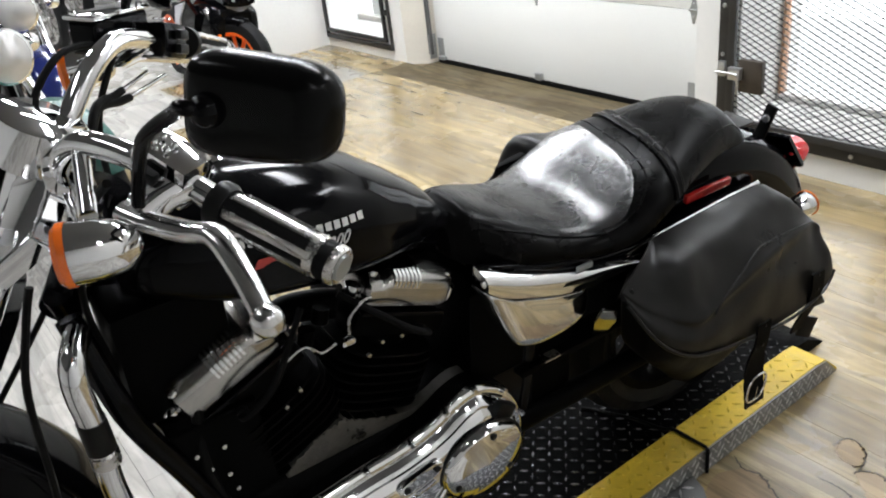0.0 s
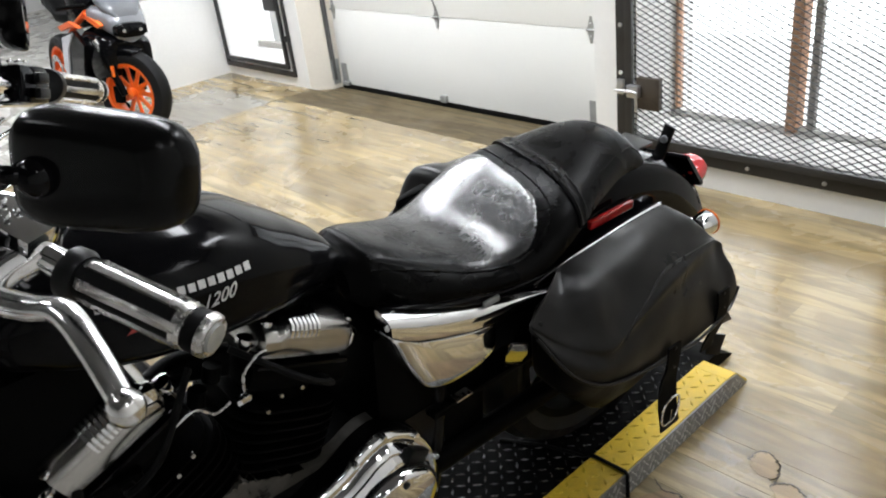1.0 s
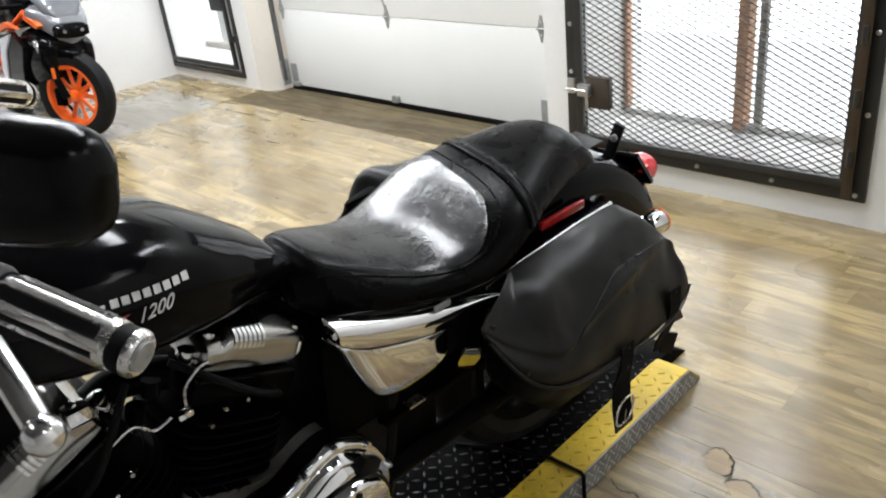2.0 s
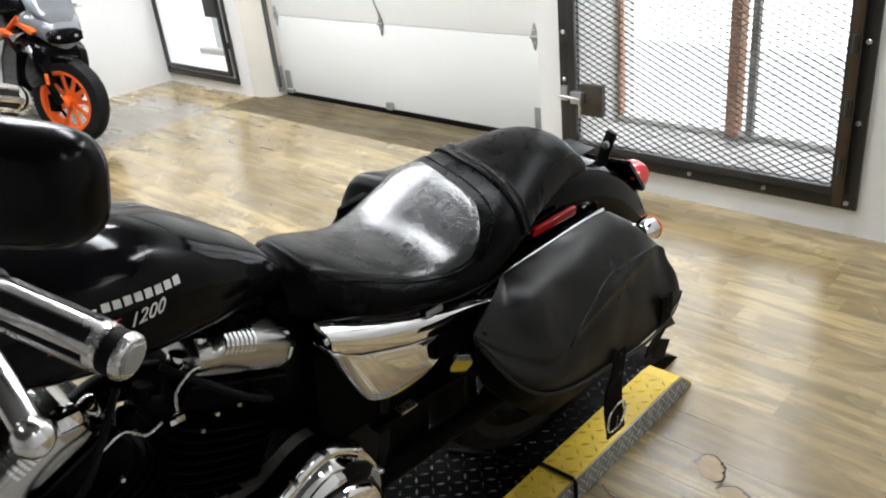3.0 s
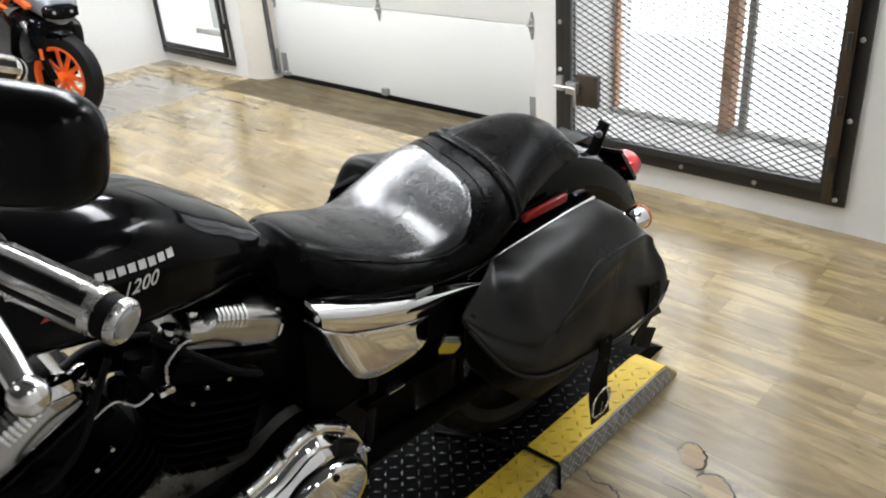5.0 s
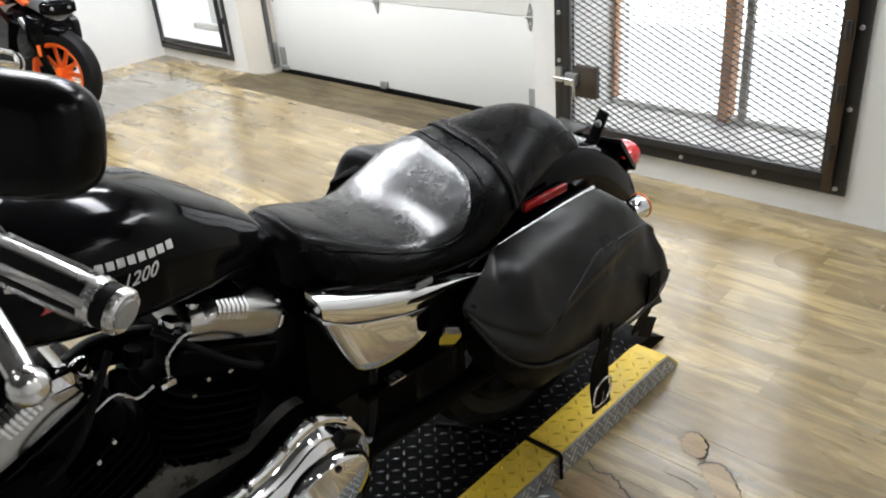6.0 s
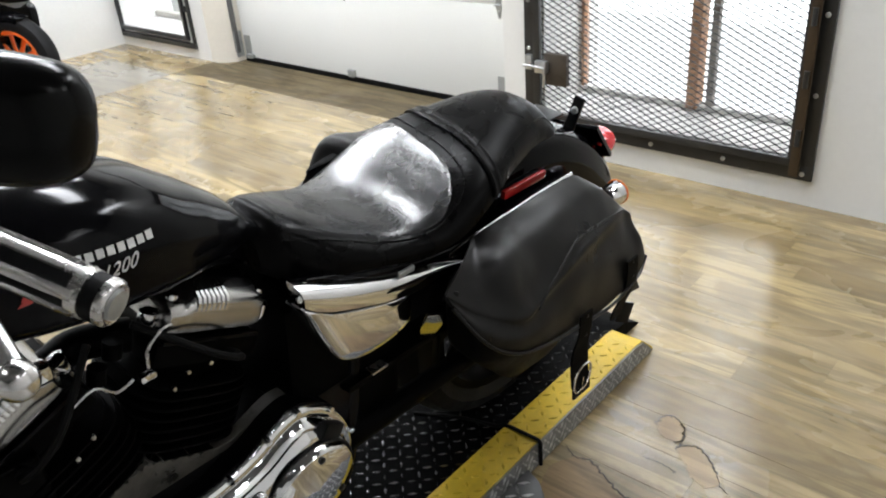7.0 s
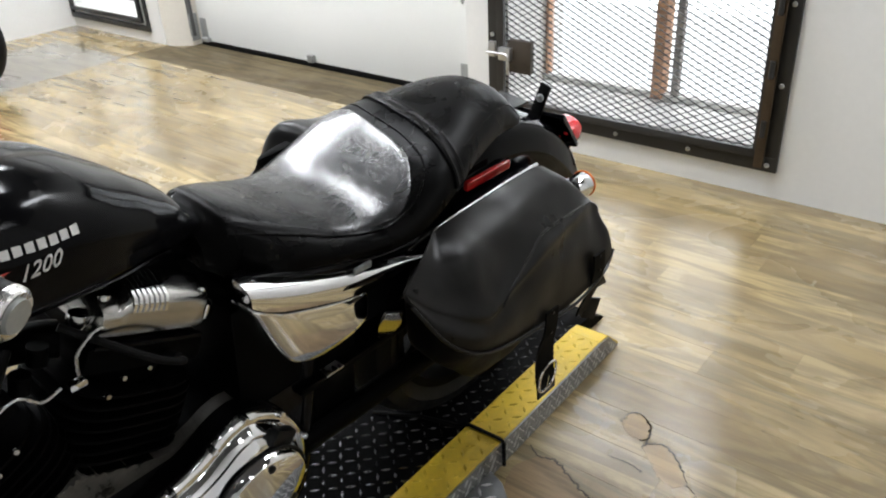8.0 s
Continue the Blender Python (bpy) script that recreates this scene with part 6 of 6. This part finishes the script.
loft_body([(0.03, 0.06, 0.665, 0.690), (0.08, 0.112, 0.690, 0.760), (0.16, 0.128, 0.72, 0.850), (0.24, 0.115, 0.76, 0.905), (0.28, 0.08, 0.82, 0.915)], grey_screen, "windscreen", "smoked windscreen", off=NOSE)
bm = bmesh.new()
side_plate(bm, [(0.05, 0.640), (0.12, 0.664), (0.26, 0.684), (0.34, 0.678), (0.22, 0.652), (0.09, 0.622)], NOSE + 0.155, 0.030, 0.008)
sp_part("nose_flash", bm, orange_paint, "orange flash beside the windscreen")
for s in (-1, 1):
    bm = bmesh.new()
    plate(bm, [(-0.038, -0.026), (0.036, -0.020), (0.044, 0.012), (0.010, 0.028), (-0.038, 0.024)], Matrix.Translation((-0.016, NOSE + s * 0.048, 0.604)) @ Matrix.Rotation(radians(-90), 4, "Y") @ Matrix.Rotation(radians(90), 4, "Z"), 0.012, 0.004)
    hlm = sp_part("headlight", bm, black_gloss, "dark twin headlight")
    part("lens", lathe(bmesh.new(), [(0.010, 0), (0.009, 0.004), (0.0, 0.006)], toward((-0.028, NOSE + s * 0.048, 0.604), (-0.1, NOSE + s * 0.048, 0.604)), 18, False), clear_lens, hlm)
    mrr = sp_part("mirror", tube(bmesh.new(), [(0.10, s * 0.13, 0.80), (0.09, s * 0.20, 0.845), (0.08, s * 0.235, 0.850)], [0.010, 0.010, 0.012], 10), black_plastic)
    part("mirror_shell", lathe(bmesh.new(), [(0.0, -0.012), (0.036, -0.006), (0.040, 0.010), (0.0, 0.012)], Matrix.Translation((0.085, s * 0.262, 0.852)) @ Matrix.Rotation(radians(90), 4, "Y") @ Matrix.Diagonal((0.65, 1.2, 1, 1)), 20, False), black_plastic, mrr)
    # side fairing: black lower, orange flash, white panel
    bm = bmesh.new()
    side_plate(bm, [(0.16, 0.53), (0.32, 0.60), (0.52, 0.56), (0.56, 0.44), (0.50, 0.22), (0.40, 0.16), (0.28, 0.24), (0.24, 0.40)], s * 0.158 + (0.012 if s < 0 else 0.024), 0.036, 0.012)
    sf = sp_part("side_fairing", bm, black_gloss, "black lower side fairing")
    bm = bmesh.new()
    side_plate(bm, [(0.16, 0.628), (0.34, 0.655), (0.54, 0.61), (0.48, 0.590), (0.32, 0.626)], s * 0.172 + (0.010 if s < 0 else 0.020), 0.030, 0.008)
    part("orange_panel", bm, orange_paint, sf, "orange fairing flash")
    bm = bmesh.new()
    side_plate(bm, [(0.30, 0.59), (0.50, 0.55), (0.58, 0.36), (0.52, 0.30), (0.44, 0.48)], s * 0.170 + (0.010 if s < 0 else 0.022), 0.032, 0.008)
    part("white_panel", bm, white_plastic, sf, "white fairing panel")
    sp_part("frame_rail", tube(bmesh.new(), smooth_path([(0.26, s * 0.10, 0.70), (0.48, s * 0.13, 0.58), (0.70, s * 0.12, 0.42), (0.78, s * 0.11, 0.30)], 6), 0.018, 12), orange_paint, "orange trellis frame tube")
    sp_part("handlebar", tube(bmesh.new(), [(0.25, s * 0.10, 0.74), (0.30, s * 0.25, 0.735)], 0.012, 10), black_satin)
loft_body([(0.30, 0.08, 0.62, 0.76), (0.40, 0.13, 0.60, 0.84), (0.55, 0.12, 0.58, 0.82), (0.68, 0.07, 0.58, 0.70)], black_gloss, "fuel_tank", "black fuel tank")
loft_body([(0.64, 0.08, 0.60, 0.68), (0.80, 0.12, 0.60, 0.68), (0.95, 0.10, 0.64, 0.74), (1.15, 0.08, 0.68, 0.76), (1.32, 0.03, 0.72, 0.76)], black_satin, "seat", "black stepped seat")
loft_body([(0.42, 0.09, 0.20, 0.46), (0.55, 0.12, 0.17, 0.52), (0.72, 0.11, 0.18, 0.46), (0.80, 0.08, 0.22, 0.36)], black_satin, "engine", "black and grey engine")
sp_part("swing_arm", tube(bmesh.new(), [(0.78, 0.0, 0.27), (0.82, 0.09, 0.265), (1.13, 0.10, 0.252)], 0.022, 10), satin_metal)
sp_part("swing_arm", tube(bmesh.new(), [(0.78, 0.0, 0.27), (0.82, -0.09, 0.265), (1.13, -0.10, 0.252)], 0.022, 10), satin_metal)
sp_part("exhaust", tube(bmesh.new(), smooth_path([(0.40, 0.06, 0.26), (0.46, 0.10, 0.16), (0.66, 0.12, 0.15), (0.95, 0.15, 0.22)], 6), 0.028, 14), satin_metal)
sp_part("side_stand", tube(bmesh.new(), [(0.62, -0.10, 0.19), (0.66, -0.20, 0.004)], 0.009, 8), black_satin)
sp_part("front_lever", tube(bmesh.new(), [(0.24, -0.14, 0.745), (0.24, -0.26, 0.735)], 0.006, 8), satin_metal)


# ---- further motorcycles in the row ----
def cruiser(m, paint, paint_word, extra):
    root = thing("parked_motorcycle", m, f"{paint_word} cruiser motorcycle with chrome parts, parked in the row", "motorcycle", "parked motorcycles")
    road_wheel("front_wheel", (0, 0, 0.31), 0.31, 0.10, satin_metal, 12, root)
    road_wheel("rear_wheel", (1.5, 0, 0.30), 0.30, 0.13, satin_metal, 12, root)
    fender(Vector((0, 0, 0.31)), 0.315, 0.07, 20, 160, 0.03, paint, root, "front_fender", drop=0.04)
    fender(Vector((1.5, 0, 0.30)), 0.315, 0.09, 5, 150, 0.04, paint, root, "rear_fender", drop=0.05)
    for s in (-1, 1):
        part("fork_leg", tube(bmesh.new(), [(0, s * 0.10, 0.30), (0.38, s * 0.10, 0.86)], 0.022, 14), chrome, root)
        part("hand_grip", tube(bmesh.new(), [(0.52, s * 0.30, 1.0), (0.60, s * 0.40, 0.985)], 0.018, 12), rubber, root)
        part("turn_signal", lathe(bmesh.new(), [(0.0, -0.05), (0.03, -0.02), (0.035, 0.02), (0.0, 0.04)], Matrix.Translation((0.34, s * 0.20, 0.80)) @ Matrix.Rotation(radians(-90), 4, "Y"), 20, False), chrome, root)
    h = part("headlight", lathe(bmesh.new(), [(0.01, -0.12), (0.06, -0.09), (0.095, 0.0), (0.10, 0.05), (0.092, 0.055)], Matrix.Translation((0.20, 0, 0.80)) @ Matrix.Rotation(radians(-90), 4, "Y"), 32), chrome, root)
    part("lens", lathe(bmesh.new(), [(0.09, 0.055), (0.07, 0.066), (0.0, 0.072)], Matrix.Translation((0.20, 0, 0.80)) @ Matrix.Rotation(radians(-90), 4, "Y"), 32, False), clear_lens, h)
    part("handlebar", tube(bmesh.new(), smooth_path([(0.53, -0.32, 1.0), (0.44, -0.22, 1.04), (0.38, -0.08, 0.94), (0.38, 0.08, 0.94), (0.44, 0.22, 1.04), (0.53, 0.32, 1.0)], 6), 0.0135, 12), chrome, root)
    bm = bmesh.new()
    rings = []
    for i in range(15):
        u = i / 14
        w = 0.14 * math.sin(math.pi * min(0.97, 0.08 + 0.88 * u)) ** 0.6
        rings.append([bm.verts.new((0.42 + 0.50 * u, w * math.cos(a), 0.80 - 0.07 * u + 0.09 * math.sin(a) * (1 - 0.4 * u))) for a in (2 * math.pi * j / 24 for j in range(24))])
    skin(bm, rings)
    part("fuel_tank", bm, paint, root)
    part("seat", boxes(((0.90, -0.13, 0.66), (1.55, 0.13, 0.75)), bevel=0.04), seat_leather, root)
    part("engine", boxes(((0.45, -0.13, 0.20), (0.95, 0.13, 0.62)), bevel=0.05), black_satin, root)
    part("engine_cover", lathe(bmesh.new(), [(0.13, 0.0), (0.12, 0.05), (0.08, 0.07), (0.0, 0.075)], Matrix.Translation((0.70, -0.13, 0.36)) @ Matrix.Rotation(radians(90), 4, "X"), 28, False), chrome, root)
    part("exhaust", tube(bmesh.new(), smooth_path([(0.60, 0.14, 0.50), (0.62, 0.20, 0.30), (0.90, 0.20, 0.22), (1.75, 0.20, 0.24)], 6), 0.036, 14), chrome, root)
    part("side_stand", tube(bmesh.new(), [(0.80, -0.12, 0.2), (0.85, -0.24, 0.004)], 0.012, 8), black_satin, root)
    if extra:
        part("windscreen", boxes(((0.20, -0.20, 0.95), (0.205, 0.20, 1.25)), m=Matrix.Rotation(radians(0), 4, "Y")), clear_lens, root)
    return root


cruiser(Matrix.Translation((-0.71, 2.10, 0)) @ Matrix.Rotation(radians(110), 4, "Z"), teal_paint, "teal", False)
cruiser(Matrix.Translation((-0.50, 3.30, 0)) @ Matrix.Rotation(radians(88), 4, "Z"), blue_gloss, "dark blue", False)
cruiser(Matrix.Translation((0.30, 6.9, 0)) @ Matrix.Rotation(radians(100), 4, "Z"), black_gloss, "black", False)
cruiser(Matrix.Translation((0.85, 8.2, 0)) @ Matrix.Rotation(radians(100), 4, "Z"), worn("maroon_lacquer", (0.10, 0.01, 0.012), 0.15), "maroon", False)
cruiser(Matrix.Translation((-1.6, 5.0, 0)) @ Matrix.Rotation(radians(90), 4, "Z"), black_gloss, "black", False)

# ---- floor planks, laid along the wall ----
floor = bpy.data.objects["floor"]
PW, PL, PT = 0.112, 0.915, 0.012
rng = random.Random(11)


def plank_mesh(name, w, l, mat):
    bm = bmesh.new()
    box(bm, (0, 0, -PT), (w - 0.0002, l - 0.0002, 0.0))
    es = [e for e in bm.edges if all(abs(v.co.z) < 1e-5 for v in e.verts)]
    bmesh.ops.bevel(bm, geom=es, offset=0.00025, segments=1, affect="EDGES")
    me = bpy.data.meshes.new(name)
    bm.to_mesh(me)
    bm.free()
    me.materials.append(mat)
    return me


def lay(x0, x1, y0, y1, mat, single=True, keep=lambda x, y: True):
    full = plank_mesh("plank", PW, PL, mat)
    cuts = {}
    rest = bmesh.new()
    x = x0
    while x < x1 - 0.01:
        w = min(PW, x1 - x)
        y = y0 - rng.uniform(0.0, 0.9)
        while y < y1 - 0.01:
            a, b = max(y, y0), min(y + PL, y1)
            if b - a > 0.02 and keep(x, a):
                if single:
                    if b - a > PL - 0.005 and w > PW - 0.002:
                        me = full
                    else:
                        key = (round(w, 3), round(b - a, 3))
                        if key not in cuts:
                            cuts[key] = plank_mesh("plank", w, b - a, mat)
                        me = cuts[key]
                    ob = new("plank", me)
                    ob.location = (x, a, 0)
                    ob.parent = floor
                else:
                    box(rest, (x, a, -PT), (x + w - 0.0012, b - 0.0012, 0.0))
            y += PL
        x += PW
    if single:
        rest.free()
    else:
        ob = link("planks", rest, mat, floor)
        ob["kind"] = "stuff"


lay(-0.60, 1.520, -1.20, 3.56, plank_vinyl)
lay(1.520, 1.60, -1.20, 1.105, plank_vinyl)
lay(1.520, DX + 0.05, 1.105, 3.40, board_mat)
lay(1.520, WB, 3.40, 3.56, board_mat)
# grey-lit zone of the plank floor, painted as greyer planks
lay(0.40, 1.45, 3.56, 4.32, grey_lit_vinyl)
lay(1.45, WB, 3.56, LY, plank_vinyl)
lay(0.40, 1.45, 4.32, LY, plank_vinyl)
# floor towards the far end laid pale to hold the windows' glare
lay(-1.60, 0.40, 3.56, LY, pale_tile_glare_vinyl)
PW, PL = 0.305, 0.61
lay(-1.60, -0.60, -1.20, 3.56, pale_tile_glare_vinyl, False)
lay(-6.0, -1.60, -3.0, 11.0, pale_tile_glare_vinyl, False)
lay(-1.60, -0.60, -3.0, -1.20, pale_tile_glare_vinyl, False)
PW, PL = 0.112, 0.915
lay(-0.60, WX, -3.0, -1.20, plank_vinyl, False)
# pale again for painted glare on the farthest floor
lay(-1.60, 2.6, LY, 11.0, pale_tile_glare_vinyl, False)
# worn floor beside the lift: bare patches where the print has lifted, with dark torn edges
bare_tan = plank_mat("bare_tan_floor", [(0.43, 0.300, 0.150), (0.45, 0.315, 0.158), (0.42, 0.290, 0.142), (0.46, 0.325, 0.165), (0.42, 0.31, 0.175)], 0.34, 0.2, 0.55)
bare_brown = plank_mat("bare_brown_floor", [(0.30, 0.205, 0.105), (0.32, 0.215, 0.108), (0.29, 0.195, 0.10), (0.33, 0.225, 0.115), (0.27, 0.20, 0.12)], 0.32, 0.25, 0.7)
for mat_, run in ((bare_tan, ((0.257, -0.308), (0.291, -0.305), (0.303, -0.328), (0.283, -0.357), (0.246, -0.372), (0.227, -0.360), (0.232, -0.330))),
                  (bare_tan, ((0.214, -0.380), (0.239, -0.405), (0.230, -0.435), (0.192, -0.474), (0.167, -0.497), (0.136, -0.482), (0.146, -0.448), (0.177, -0.412))),
                  (bare_brown, ((0.056, -0.209), (0.062, -0.250), (0.040, -0.290), (0.013, -0.340), (0.002, -0.395), (-0.012, -0.450), (-0.060, -0.540), (-0.200, -0.560), (-0.230, -0.420), (-0.170, -0.310), (-0.090, -0.215), (-0.010, -0.180)))):
    edge = []
    for i, p in enumerate(smooth_path([(x, y, 0) for x, y in run], 8, True)):
        edge.append((p.x + 0.012 * noise.noise(Vector((i * 0.41, 2.0, 0))), p.y + 0.012 * noise.noise(Vector((i * 0.41, 8.0, 5)))))
    link("bare_patch", plate(bmesh.new(), edge, Matrix.Translation((0, 0, -0.002)), 0.0024), mat_, floor)
crack_brown = worn("crack_brown", (0.040, 0.030, 0.018), 0.8, vary=0.4, scale=40)
for n_, run in enumerate((((0.257, -0.300), (0.291, -0.303), (0.307, -0.321), (0.296, -0.345), (0.279, -0.363), (0.241, -0.376), (0.225, -0.362)),
                          ((0.205, -0.378), (0.219, -0.378), (0.241, -0.408), (0.232, -0.436), (0.195, -0.475), (0.162, -0.500), (0.139, -0.530)),
                          ((0.075, -0.172), (0.056, -0.209), (0.065, -0.242), (0.045, -0.286), (0.020, -0.337), (0.007, -0.392), (-0.008, -0.450), (-0.02, -0.50), (-0.07, -0.56)),
                          ((0.144, -0.328), (0.148, -0.356), (0.147, -0.386), (0.140, -0.41)),
                          ((0.279, -0.363), (0.262, -0.372), (0.241, -0.376), (0.222, -0.380)))):
    pts = []
    for i, p in enumerate(smooth_path([(x, y, 0.0006) for x, y in run], 12)):
        pts.append(p + Vector((0.007 * noise.noise(Vector((i * 0.45, n_ * 7.0, 0))), 0.007 * noise.noise(Vector((i * 0.45, n_ * 7.0, 9))), 0)))
    k = len(pts)
    big = (1.0, 1.1, 1.6, 0.6, 0.8)[n_]
    rs = [0.0005 + 0.0026 * big * math.sin(math.pi * i / (k - 1)) ** 0.5 * (0.35 + 1.1 * abs(noise.noise(Vector((i * 0.25, n_, 3))))) for i in range(k)]
    link("floor_crack", tube(bmesh.new(), pts, rs, 6, squash=(1, 0.25)), crack_brown, floor)
